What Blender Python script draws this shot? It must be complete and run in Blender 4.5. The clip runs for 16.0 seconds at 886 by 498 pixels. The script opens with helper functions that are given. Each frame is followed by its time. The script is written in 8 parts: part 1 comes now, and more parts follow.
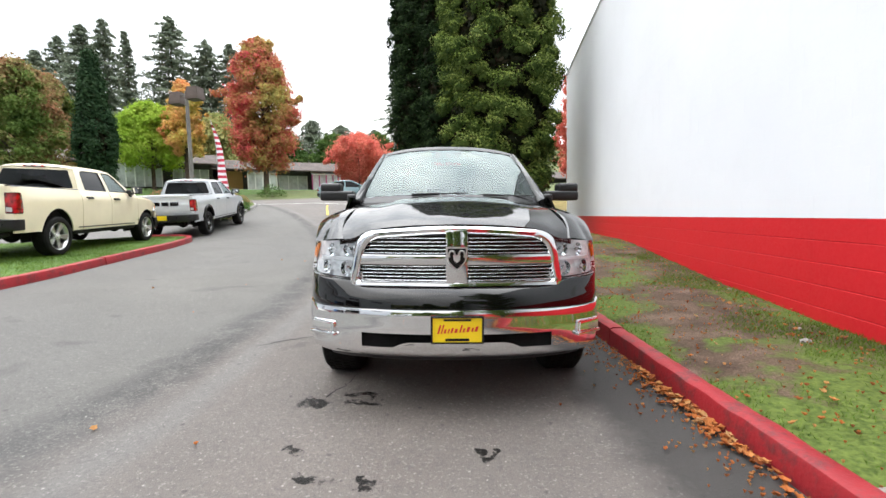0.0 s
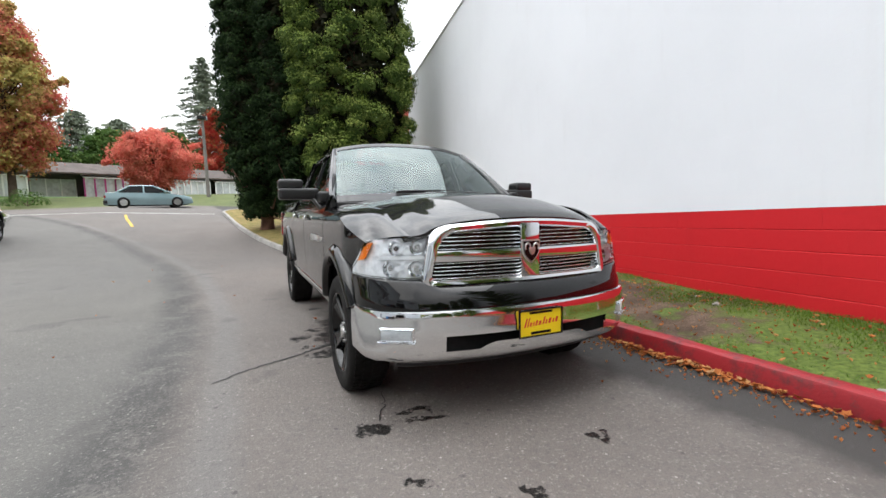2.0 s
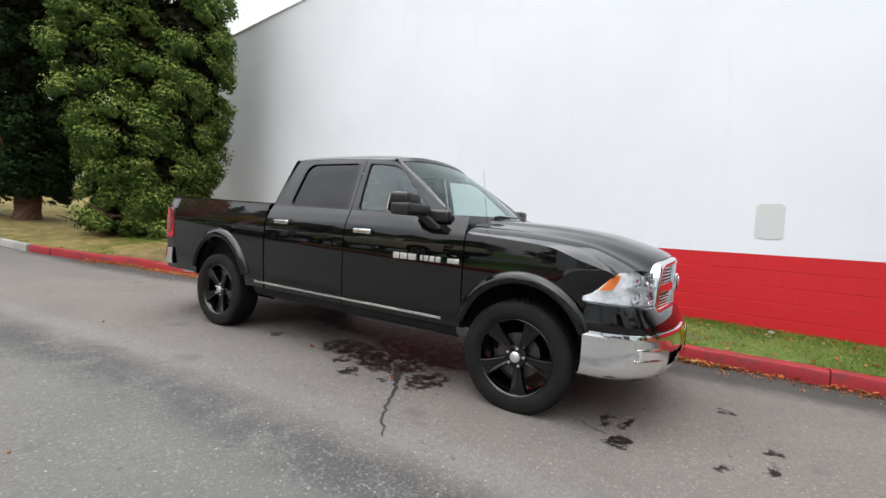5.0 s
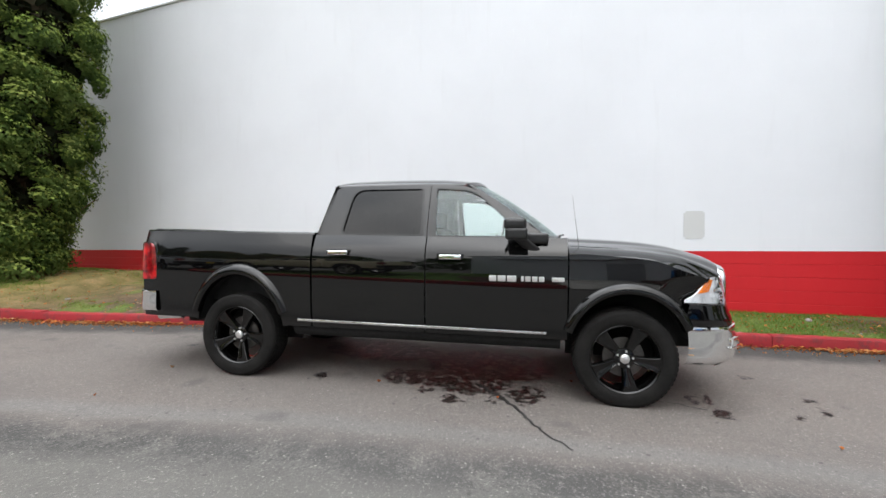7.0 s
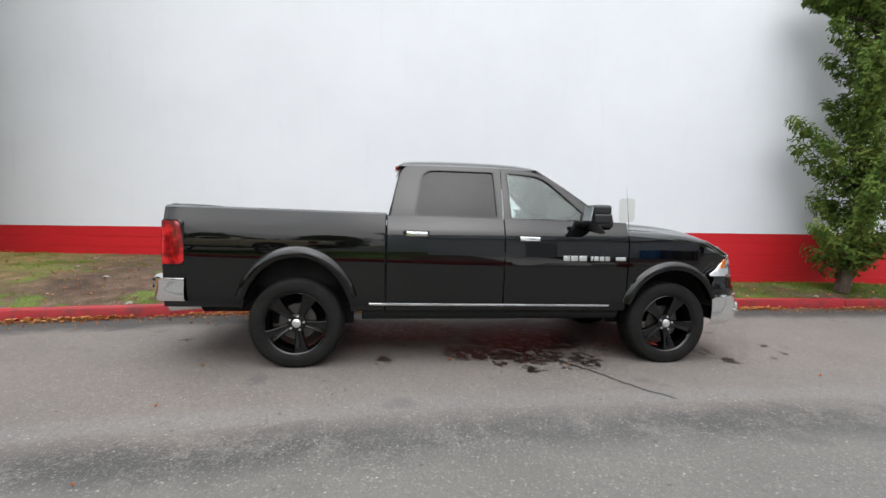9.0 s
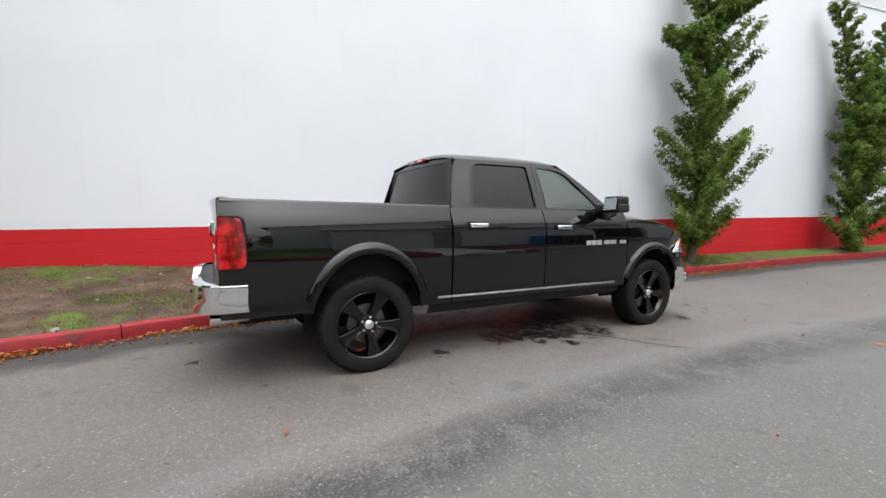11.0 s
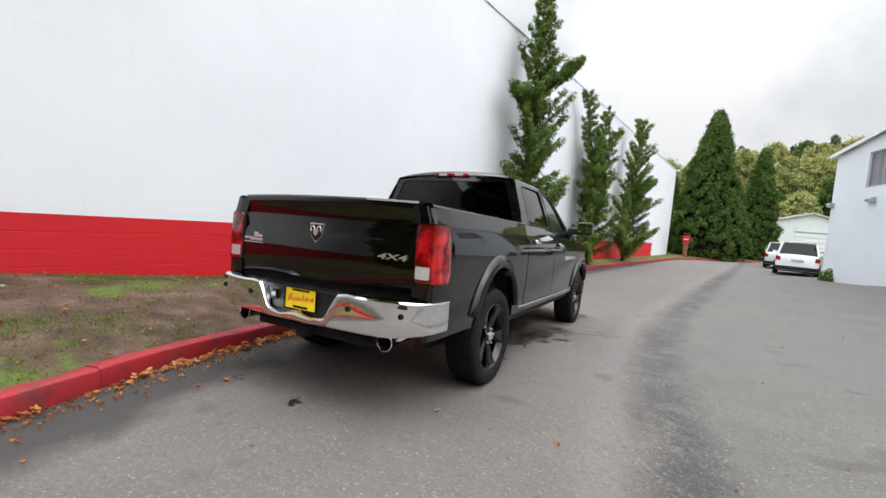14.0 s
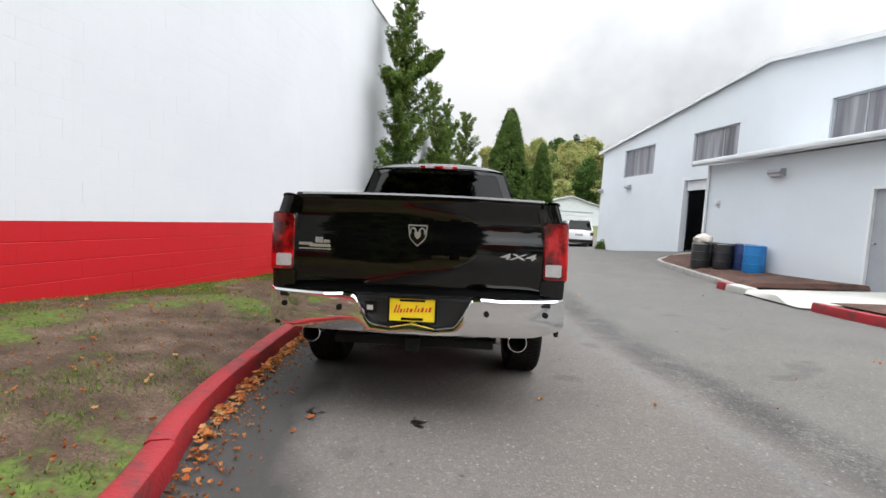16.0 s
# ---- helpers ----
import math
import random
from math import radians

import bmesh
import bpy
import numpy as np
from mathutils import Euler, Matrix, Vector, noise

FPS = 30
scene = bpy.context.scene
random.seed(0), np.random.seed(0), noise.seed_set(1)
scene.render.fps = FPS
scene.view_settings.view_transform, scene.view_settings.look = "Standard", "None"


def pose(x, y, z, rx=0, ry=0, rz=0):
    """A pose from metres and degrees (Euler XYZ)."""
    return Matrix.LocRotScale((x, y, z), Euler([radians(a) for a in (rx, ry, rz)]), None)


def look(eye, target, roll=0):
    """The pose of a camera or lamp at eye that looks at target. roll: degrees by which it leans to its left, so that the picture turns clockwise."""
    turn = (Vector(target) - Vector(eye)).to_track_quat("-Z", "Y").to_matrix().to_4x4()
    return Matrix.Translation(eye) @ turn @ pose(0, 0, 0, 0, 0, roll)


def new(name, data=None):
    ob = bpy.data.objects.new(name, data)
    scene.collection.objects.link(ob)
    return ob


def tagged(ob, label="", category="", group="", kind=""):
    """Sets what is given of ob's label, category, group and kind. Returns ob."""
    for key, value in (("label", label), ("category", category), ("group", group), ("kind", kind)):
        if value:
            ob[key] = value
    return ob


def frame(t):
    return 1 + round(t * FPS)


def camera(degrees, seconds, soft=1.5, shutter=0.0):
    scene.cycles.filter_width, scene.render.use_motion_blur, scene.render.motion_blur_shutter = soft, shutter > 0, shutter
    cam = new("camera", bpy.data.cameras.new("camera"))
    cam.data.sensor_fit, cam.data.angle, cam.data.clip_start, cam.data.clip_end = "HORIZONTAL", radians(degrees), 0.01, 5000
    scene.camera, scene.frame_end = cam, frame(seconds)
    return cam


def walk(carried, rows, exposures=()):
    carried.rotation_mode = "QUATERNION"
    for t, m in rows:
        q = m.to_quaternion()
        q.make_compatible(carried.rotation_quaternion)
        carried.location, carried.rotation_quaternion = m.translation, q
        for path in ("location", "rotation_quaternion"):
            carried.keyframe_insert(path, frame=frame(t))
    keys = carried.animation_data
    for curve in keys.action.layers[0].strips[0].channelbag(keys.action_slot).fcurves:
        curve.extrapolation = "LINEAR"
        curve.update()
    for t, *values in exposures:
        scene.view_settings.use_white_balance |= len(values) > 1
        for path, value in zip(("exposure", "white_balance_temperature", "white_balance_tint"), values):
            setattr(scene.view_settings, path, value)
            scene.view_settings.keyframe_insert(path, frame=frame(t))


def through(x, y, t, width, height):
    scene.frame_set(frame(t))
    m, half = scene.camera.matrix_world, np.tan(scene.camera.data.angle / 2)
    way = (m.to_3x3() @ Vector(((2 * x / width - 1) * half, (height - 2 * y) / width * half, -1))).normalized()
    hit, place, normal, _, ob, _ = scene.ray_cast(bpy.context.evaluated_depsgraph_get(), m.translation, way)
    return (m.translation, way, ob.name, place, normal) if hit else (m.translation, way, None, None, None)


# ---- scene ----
cam = camera(91.1, 16.0)
METRES, EYE, TILT, LEAN, TURN = 15.99, 1.264, 0.97, 0.0, 7.9
ROWS = [
    (0.0, 0.0, 0.0, 0.0, -0.12, -5.23, 1.36),
    (0.5, -0.0126, 0.0029, -0.0004, -5.33, -3.88, 2.09),
    (1.0, -0.0364, 0.0093, -0.0011, -8.46, -3.01, 2.18),
    (1.5, -0.0608, 0.0189, -0.0021, -15.83, -4.26, 0.91),
    (2.0, -0.0902, 0.0273, -0.0026, -24.09, -4.94, 2.26),
    (2.5, -0.1187, 0.0394, -0.0024, -30.19, -3.74, 3.83),
    (3.0, -0.1478, 0.0564, -0.0019, -38.49, -4.52, 2.7),
    (3.5, -0.1755, 0.0765, -0.0002, -44.2, -4.88, 3.69),
    (4.0, -0.1982, 0.0998, 0.002, -48.43, -4.44, 0.53),
    (6.5, -0.2818, 0.2347, 0.0098, -74.4, -3.31, -0.95),
    (7.0, -0.2904, 0.2647, 0.0106, -77.9, -2.25, -0.24),
    (7.5, -0.2956, 0.2955, 0.0118, -80.63, -1.66, -1.94),
    (8.0, -0.3012, 0.3257, 0.0117, -86.13, -2.79, -2.9),
    (8.5, -0.3026, 0.3586, 0.0114, -90.17, -2.87, -3.75),
    (9.0, -0.3035, 0.391, 0.012, -96.73, -5.03, -1.6),
    (11.5, -0.2564, 0.5431, 0.0073, -122.78, -3.5, -2.39),
    (12.0, -0.2384, 0.5712, 0.0077, -128.08, -1.76, -3.75),
    (12.5, -0.2187, 0.598, 0.0065, -133.7, -1.56, -3.2),
    (13.0, -0.1944, 0.6214, 0.0054, -138.41, -2.85, -3.25),
    (13.5, -0.1693, 0.6434, 0.0036, -145.73, -3.74, -3.1),
    (14.0, -0.14, 0.6585, 0.0026, -151.38, -2.92, -5.45),
    (14.5, -0.1108, 0.6728, 0.0026, -160.3, -3.04, -4.78),
    (15.0, -0.0794, 0.6809, 0.0014, -165.72, -3.44, -4.97),
    (15.5, -0.0474, 0.6886, -0.0001, -171.3, -3.42, -4.73),
    (16.0, -0.0164, 0.6904, -0.0012, -177.03, -2.94, -3.67),
]
walk(cam, [(t, pose(0, 0, EYE, TILT, LEAN, TURN) @ pose(METRES * x, METRES * y, METRES * z, 90 + pitch, roll, yaw)) for t, x, y, z, yaw, pitch, roll in ROWS],
     [(0.0, 0.38), (1.0, 0.30), (2.0, 0.06), (3.0, 0.04), (5.0, 0.10), (6.5, 0.10), (7.5, 0.03), (9.0, 0.02), (11.5, 0.04), (16.0, 0.10)])


# ---- sky and sun: overcast noon ----
world = bpy.data.worlds.new("overcast_sky")
scene.world = world
world.use_nodes = True
wn, wl = world.node_tree.nodes, world.node_tree.links
wn.clear()
w_sky = wn.new("ShaderNodeTexSky")
w_sky.sky_type = "NISHITA"
w_sky.sun_disc = False
w_sky.sun_elevation = radians(42)
w_sky.sun_rotation = radians(250)
w_sky.dust_density = 6.0
w_sky.air_density = 1.2
w_soft = wn.new("ShaderNodeHueSaturation")
w_soft.inputs["Saturation"].default_value = 0.10
w_noise = wn.new("ShaderNodeTexNoise")
w_noise.inputs["Scale"].default_value = 2.6
w_noise.inputs["Detail"].default_value = 5.0
w_noise.inputs["Roughness"].default_value = 0.5
w_ramp = wn.new("ShaderNodeValToRGB")
w_ramp.color_ramp.elements[0].position = 0.36
w_ramp.color_ramp.elements[0].color = (5.0, 5.35, 5.8, 1)
w_ramp.color_ramp.elements[1].position = 0.60
w_ramp.color_ramp.elements[1].color = (9.0, 9.1, 9.25, 1)
w_mix = wn.new("ShaderNodeMix")
w_mix.data_type = "RGBA"
w_mix.inputs[0].default_value = 0.85
w_bg = wn.new("ShaderNodeBackground")
w_bg.inputs["Strength"].default_value = 0.116
w_out = wn.new("ShaderNodeOutputWorld")
wl.new(w_sky.outputs["Color"], w_soft.inputs["Color"])
wl.new(w_noise.outputs[0], w_ramp.inputs["Fac"])
w_ab = [i for i in w_mix.inputs if i.type == "RGBA"]
wl.new(w_soft.outputs["Color"], w_ab[0])
wl.new(w_ramp.outputs["Color"], w_ab[1])
# an overcast sky is brighter overhead than near the horizon
w_co = wn.new("ShaderNodeTexCoord")
w_sep = wn.new("ShaderNodeSeparateXYZ")
w_clip = wn.new("ShaderNodeMath")
w_clip.operation = "MAXIMUM"
w_clip.inputs[1].default_value = 0.0
w_pow = wn.new("ShaderNodeMath")
w_pow.operation = "POWER"
w_pow.inputs[1].default_value = 2.8
w_up = wn.new("ShaderNodeMath")
w_up.operation = "MULTIPLY_ADD"
w_up.inputs[1].default_value, w_up.inputs[2].default_value = 4.9, 0.98
w_mul = wn.new("ShaderNodeVectorMath")
w_mul.operation = "SCALE"
wl.new(w_co.outputs["Generated"], w_sep.inputs[0])
wl.new(w_sep.outputs["Z"], w_clip.inputs[0])
wl.new(w_clip.outputs[0], w_pow.inputs[0])
wl.new(w_pow.outputs[0], w_up.inputs[0])
# thinner cloud to the north
w_north = wn.new("ShaderNodeMapRange")
w_north.inputs["From Min"].default_value, w_north.inputs["From Max"].default_value = -0.6, 0.8
w_north.inputs["To Min"].default_value, w_north.inputs["To Max"].default_value = 0.86, 1.55
wl.new(w_sep.outputs["Y"], w_north.inputs["Value"])
w_both = wn.new("ShaderNodeMath")
w_both.operation = "MULTIPLY"
wl.new(w_up.outputs[0], w_both.inputs[0])
wl.new(w_north.outputs["Result"], w_both.inputs[1])
wl.new([o for o in w_mix.outputs if o.type == "RGBA"][0], w_mul.inputs[0])
wl.new(w_both.outputs[0], w_mul.inputs["Scale"])
wl.new(w_mul.outputs[0], w_bg.inputs["Color"])
wl.new(w_bg.outputs["Background"], w_out.inputs["Surface"])

sun_data = bpy.data.lights.new("sun", "SUN")
sun_data.energy = 0.6
sun_data.angle = radians(85)
sun_data.color = (1.0, 0.97, 0.92)
sun = new("sun", sun_data)
sun.matrix_world = look((-30, -12, 40), (0, 0, 0))


# ---- materials ----
class Nodes:
    """A small builder for one node material."""

    def __init__(self, name, base=(0.5, 0.5, 0.5), rough=0.5, metal=0.0, spec=0.5):
        self.m = bpy.data.materials.new(name)
        self.m.use_nodes = True
        self.n, self.l = self.m.node_tree.nodes, self.m.node_tree.links
        self.b = self.n["Principled BSDF"]
        self.b.inputs["Base Color"].default_value = (*base, 1)
        self.b.inputs["Roughness"].default_value = rough
        self.b.inputs["Metallic"].default_value = metal
        self.b.inputs["Specular IOR Level"].default_value = spec
        self.base = base

    def put(self, name, value):
        self.b.inputs[name].default_value = value
        return self

    def pos(self):
        g = self.n.new("ShaderNodeNewGeometry")
        return g.outputs["Position"]

    def obj(self):
        return self.n.new("ShaderNodeTexCoord").outputs["Object"]

    def noise(self, scale, detail=4.0, rough=0.55, vec=None, stretch=None):
        t = self.n.new("ShaderNodeTexNoise")
        t.inputs["Scale"].default_value = scale
        t.inputs["Detail"].default_value = detail
        t.inputs["Roughness"].default_value = rough
        v = vec if vec is not None else self.pos()
        if stretch:
            mp = self.n.new("ShaderNodeMapping")
            mp.inputs["Scale"].default_value = stretch
            self.l.new(v, mp.inputs["Vector"])
            v = mp.outputs["Vector"]
        self.l.new(v, t.inputs["Vector"])
        return t.outputs["Fac"] if "Fac" in t.outputs else t.outputs[0]

    def ramp(self, fac, stops):
        r = self.n.new("ShaderNodeValToRGB")
        e = r.color_ramp.elements
        while len(e) < len(stops):
            e.new(0.5)
        for k, (p, c) in zip(e, stops):
            k.position = p
            k.color = (*c, 1) if len(c) == 3 else (c[0], c[0], c[0], 1)
        self.l.new(fac, r.inputs["Fac"])
        return r.outputs["Color"]

    def mask(self, fac, lo, hi):
        r = self.n.new("ShaderNodeMapRange")
        r.inputs["From Min"].default_value = lo
        r.inputs["From Max"].default_value = hi
        self.l.new(fac, r.inputs["Value"])
        return r.outputs["Result"]

    def math(self, op, a, b=None):
        r = self.n.new("ShaderNodeMath")
        r.operation = op
        for s, v in zip(r.inputs, (a, b)):
            if v is None:
                continue
            if isinstance(v, (int, float)):
                s.default_value = v
            else:
                self.l.new(v, s)
        return r.outputs[0]

    def mix(self, fac, a, b, blend="MIX"):
        r = self.n.new("ShaderNodeMix")
        r.data_type = "RGBA"
        r.blend_type = blend
        for key, v in (("Factor", fac), ("A", a), ("B", b)):
            s = [i for i in r.inputs if i.name == key and i.type == ("VALUE" if key == "Factor" else "RGBA")][0]
            if isinstance(v, (int, float)):
                s.default_value = v
            elif isinstance(v, tuple):
                s.default_value = (*v, 1)
            else:
                self.l.new(v, s)
        return [o for o in r.outputs if o.type == "RGBA"][0]

    def island(self):
        return self.n.new("ShaderNodeNewGeometry").outputs["Random Per Island"]

    def each(self):
        return self.n.new("ShaderNodeObjectInfo").outputs["Random"]

    def colour(self, c):
        self.l.new(c, self.b.inputs["Base Color"])
        return self

    def rough(self, r):
        self.l.new(r, self.b.inputs["Roughness"])
        return self

    def bump(self, fac, strength=0.3, dist=0.01):
        b = self.n.new("ShaderNodeBump")
        b.inputs["Strength"].default_value = strength
        b.inputs["Distance"].default_value = dist
        self.l.new(fac, b.inputs["Height"])
        self.l.new(b.outputs["Normal"], self.b.inputs["Normal"])
        return self


def worn(name, base, rough=0.5, metal=0.0, var=0.12, big=1.3, small=40.0, bump=0.1, dist=0.004, spec=0.5, objspace=False):
    """A surface with variation at two scales and fine relief."""
    k = Nodes(name, base, rough, metal, spec)
    vec = k.obj() if objspace else k.pos()
    a, b = k.noise(big, 4, vec=vec), k.noise(small, 3, vec=vec)
    f = k.math("ADD", k.math("MULTIPLY", a, 0.65), k.math("MULTIPLY", b, 0.35))
    dark = tuple(c * (1 - var * 1.6) for c in base)
    light = tuple(min(1, c * (1 + var)) for c in base)
    k.colour(k.ramp(f, [(0.3, dark), (0.5, base), (0.7, light)]))
    k.rough(k.ramp(f, [(0.3, (min(1, rough * 1.15),)), (0.7, (rough * 0.88,))]))
    if bump:
        k.bump(b, bump, dist)
    return k.m


def leafy(name, colours, rough=0.6, through=0.25, patch=0.9, each=0.55):
    """Foliage whose leaves differ one from another."""
    k = Nodes(name, colours[0], max(rough, 0.75), 0, 0.08)
    n = len(colours)
    big = k.noise(patch, 3)
    f = k.math("ADD", k.math("MULTIPLY", k.island(), each), k.math("MULTIPLY", k.mask(big, 0.3, 0.7), 1 - each))
    col = k.ramp(f, [(i / max(1, n - 1) * 0.9 + 0.05, c) for i, c in enumerate(colours)])
    k.colour(col)
    t = k.n.new("ShaderNodeBsdfTranslucent")
    k.l.new(col, t.inputs["Color"])
    s = k.n.new("ShaderNodeMixShader")
    s.inputs["Fac"].default_value = through
    out = k.n["Material Output"]
    k.l.new(k.b.outputs[0], s.inputs[1])
    k.l.new(t.outputs[0], s.inputs[2])
    k.l.new(s.outputs[0], out.inputs["Surface"])
    return k.m


def glass(name, tint=(0.9, 0.95, 0.95), alpha=0.25, rough=0.01, sheen=(1.0, 1.0, 1.0)):
    """Window glass: a clear pane that mirrors by its angle; tint darkens what shows through."""
    k = Nodes(name, tint, rough)
    k.n.remove(k.b)
    tr, gl, fr, mx = (k.n.new(x) for x in ("ShaderNodeBsdfTransparent", "ShaderNodeBsdfGlossy", "ShaderNodeFresnel", "ShaderNodeMixShader"))
    tr.inputs["Color"].default_value = (*tint, 1)
    gl.inputs["Roughness"].default_value = rough
    gl.inputs["Color"].default_value = (*sheen, 1)
    fr.inputs["IOR"].default_value = alpha
    k.l.new(fr.outputs[0], mx.inputs["Fac"])
    k.l.new(tr.outputs[0], mx.inputs[1])
    k.l.new(gl.outputs[0], mx.inputs[2])
    k.l.new(mx.outputs[0], k.n["Material Output"].inputs["Surface"])
    return k.m


def car_paint(name, base, flake=0.0, rough=0.22):
    k = Nodes(name, base, 0.45, flake, 0.0)
    k.put("Coat Weight", 1.0).put("Coat Roughness", 0.035).put("Coat IOR", 1.55).put("Specular IOR Level", 0.03)
    d = k.noise(1.6, 5)
    k.colour(k.ramp(d, [(0.3, base), (0.75, tuple(min(1, c * 1.15 + 0.0006) for c in base))]))
    k.l.new(k.ramp(k.noise(3.0, 6), [(0.4, (0.015,)), (0.75, (0.05,))]), k.b.inputs["Coat Roughness"])
    return k.m


m_black_paint = car_paint("black_car_paint", (0.0009, 0.0009, 0.0010))
m_cream_paint = car_paint("cream_car_paint", (0.74, 0.66, 0.47))
m_silver_paint = car_paint("silver_car_paint", (0.50, 0.52, 0.54), 0.35, 0.35)
m_white_paint = car_paint("white_car_paint", (0.74, 0.75, 0.76))
m_teal_paint = car_paint("teal_car_paint", (0.20, 0.29, 0.31), 0.3, 0.35)
m_chrome = worn("chrome", (0.86, 0.87, 0.88), 0.05, 1.0, 0.02, 2.0, 30, 0.0)
m_steel = worn("brushed_steel", (0.55, 0.55, 0.55), 0.28, 1.0, 0.1, 5, 60, 0.05)
m_rim_black = worn("gloss_black_wheel", (0.0018, 0.0018, 0.0018), 0.07, 0.0, 0.2, 6, 60, 0.0, objspace=True)
m_rim_silver = worn("silver_wheel", (0.55, 0.55, 0.54), 0.3, 1.0, 0.1, 6, 60, 0.0, objspace=True)
m_tyre = worn("tyre_rubber", (0.009, 0.0085, 0.008), 0.8, 0.0, 0.35, 6, 90, 0.35, 0.003, 0.2, objspace=True)
m_black_plastic = worn("black_plastic", (0.010, 0.010, 0.0105), 0.38, 0.0, 0.2, 5, 120, 0.1, 0.001)
m_satin_black = worn("satin_black_trim", (0.004, 0.004, 0.004), 0.20, 0.0, 0.15, 3, 60, 0.0)
m_dark = worn("dark_underbody", (0.006, 0.006, 0.006), 0.9, 0.0, 0.3, 4, 30, 0.1)
m_cabin = worn("dark_cabin_cloth", (0.075, 0.072, 0.070), 0.8, 0.0, 0.15, 8, 120, 0.1, 0.002)
m_clear_glass = glass("clear_window_glass", (0.78, 0.88, 0.86), 1.75, 0.01, (0.92, 1.0, 0.99))
m_wind_glass = glass("windscreen_glass", (0.74, 0.86, 0.84), 1.68, 0.01, (0.88, 1.0, 0.98))


def lamp_reflector():
    """Bright vacuum-coated plastic broken into small facets."""
    k = Nodes("bright_lamp_reflector", (0.90, 0.91, 0.93), 0.16, 0.35, 0.6)
    v = k.n.new("ShaderNodeTexVoronoi")
    v.inputs["Scale"].default_value = 26.0
    k.l.new(k.obj(), v.inputs["Vector"])
    k.bump(v.outputs["Distance"], 0.45, 0.015)
    c = k.noise(30, 3, vec=k.obj())
    k.colour(k.ramp(c, [(0.34, (0.74, 0.76, 0.79)), (0.48, (0.92, 0.93, 0.95)), (0.7, (0.97, 0.98, 0.99))]))
    return k.m


m_lamp_bowl = lamp_reflector()
m_tint_glass = glass("tinted_window_glass", (0.006, 0.006, 0.0065), 1.42)
m_lens = glass("clear_lamp_lens", (0.93, 0.95, 0.96), 1.5)


def lamp_red():
    """Moulded red lens: ribs and bright reflector patches behind clear red plastic."""
    k = Nodes("red_lamp_lens", (0.4, 0.004, 0.006), 0.10)
    k.put("Coat Weight", 0.8).put("Coat Roughness", 0.03)
    a = k.noise(11, 3, vec=k.obj(), stretch=(1.0, 1.0, 0.8))
    b = k.noise(90, 2, vec=k.obj(), stretch=(1.0, 1.0, 0.15))
    f = k.math("ADD", k.math("MULTIPLY", a, 0.90), k.math("MULTIPLY", b, 0.10))
    k.colour(k.ramp(f, [(0.36, (0.05, 0.0004, 0.0008)), (0.50, (0.19, 0.0012, 0.003)), (0.64, (0.52, 0.008, 0.011))]))
    k.bump(b, 0.25, 0.004)
    return k.m


m_red_lens = lamp_red()
m_amber = Nodes("amber_lamp_lens", (0.85, 0.22, 0.015), 0.15).put("Coat Weight", 0.6).m
m_white_lens = worn("white_lamp_lens", (0.55, 0.52, 0.52), 0.15, 0.2, 0.1, 20, 90, 0.0)
m_yellow = worn("yellow_plate", (0.86, 0.62, 0.012), 0.4, 0.0, 0.05, 10, 120, 0.03, 0.001)
m_red_ink = worn("red_ink", (0.60, 0.03, 0.03), 0.5, 0.0, 0.05, 10, 120, 0.0)
m_badge = worn("badge_chrome", (0.88, 0.88, 0.88), 0.34, 1.0, 0.03, 6, 80, 0.0)
m_disc = worn("dark_brake_disc", (0.11, 0.105, 0.10), 0.45, 1.0, 0.2, 8, 60, 0.0)
m_flare_black = worn("gloss_black_flare", (0.002, 0.002, 0.002), 0.07, 0.0, 0.15, 3, 60, 0.0)
m_mirror = Nodes("mirror_glass", (0.9, 0.9, 0.9), 0.01, 1.0).m

WHITE = (0.72, 0.74, 0.78)
RED = (0.52, 0.012, 0.018)


def masonry_paint(name, base, grime):
    """Thick paint on blockwork: soft blotches, fine roller texture, faint dirt runs."""
    k = Nodes(name, base, 0.55, 0, 0.35)
    a, b, c = k.noise(0.45, 5), k.noise(35, 4), k.noise(5.0, 5, stretch=(1, 1, 0.12))
    col = k.ramp(a, [(0.32, tuple(v * 0.94 for v in base)), (0.6, base)])
    col = k.mix(k.math("MULTIPLY", k.mask(c, 0.60, 0.80), 0.14), col, grime)
    k.colour(k.mix(k.math("MULTIPLY", k.mask(k.each(), 0.0, 1.0), 0.05), col, tuple(v * 0.8 for v in base)))
    k.rough(k.ramp(b, [(0.3, (0.62,)), (0.7, (0.48,))]))
    k.bump(b, 0.25, 0.004)
    return k.m


m_wall_white = masonry_paint("white_masonry_paint", WHITE, (0.50, 0.50, 0.50))
m_wall_red = masonry_paint("red_masonry_paint", RED, (0.30, 0.010, 0.012))
m_wall_patch = masonry_paint("grey_patch_paint", (0.56, 0.57, 0.57), (0.42, 0.42, 0.42))
m_coping = worn("metal_coping", (0.55, 0.56, 0.58), 0.4, 0.6, 0.1, 2, 40, 0.05)
m_bldg_blue = masonry_paint("pale_blue_block_paint", (0.63, 0.67, 0.71), (0.46, 0.49, 0.52))
m_bldg_trim = worn("pale_painted_trim", (0.66, 0.68, 0.70), 0.5, 0.0, 0.06, 2, 40, 0.08)
m_door_grey = worn("grey_painted_door", (0.30, 0.31, 0.34), 0.45, 0.0, 0.08, 2, 40, 0.05)
m_interior = worn("dim_workshop_interior", (0.10, 0.10, 0.10), 0.9, 0.0, 0.3, 1, 10, 0.0)
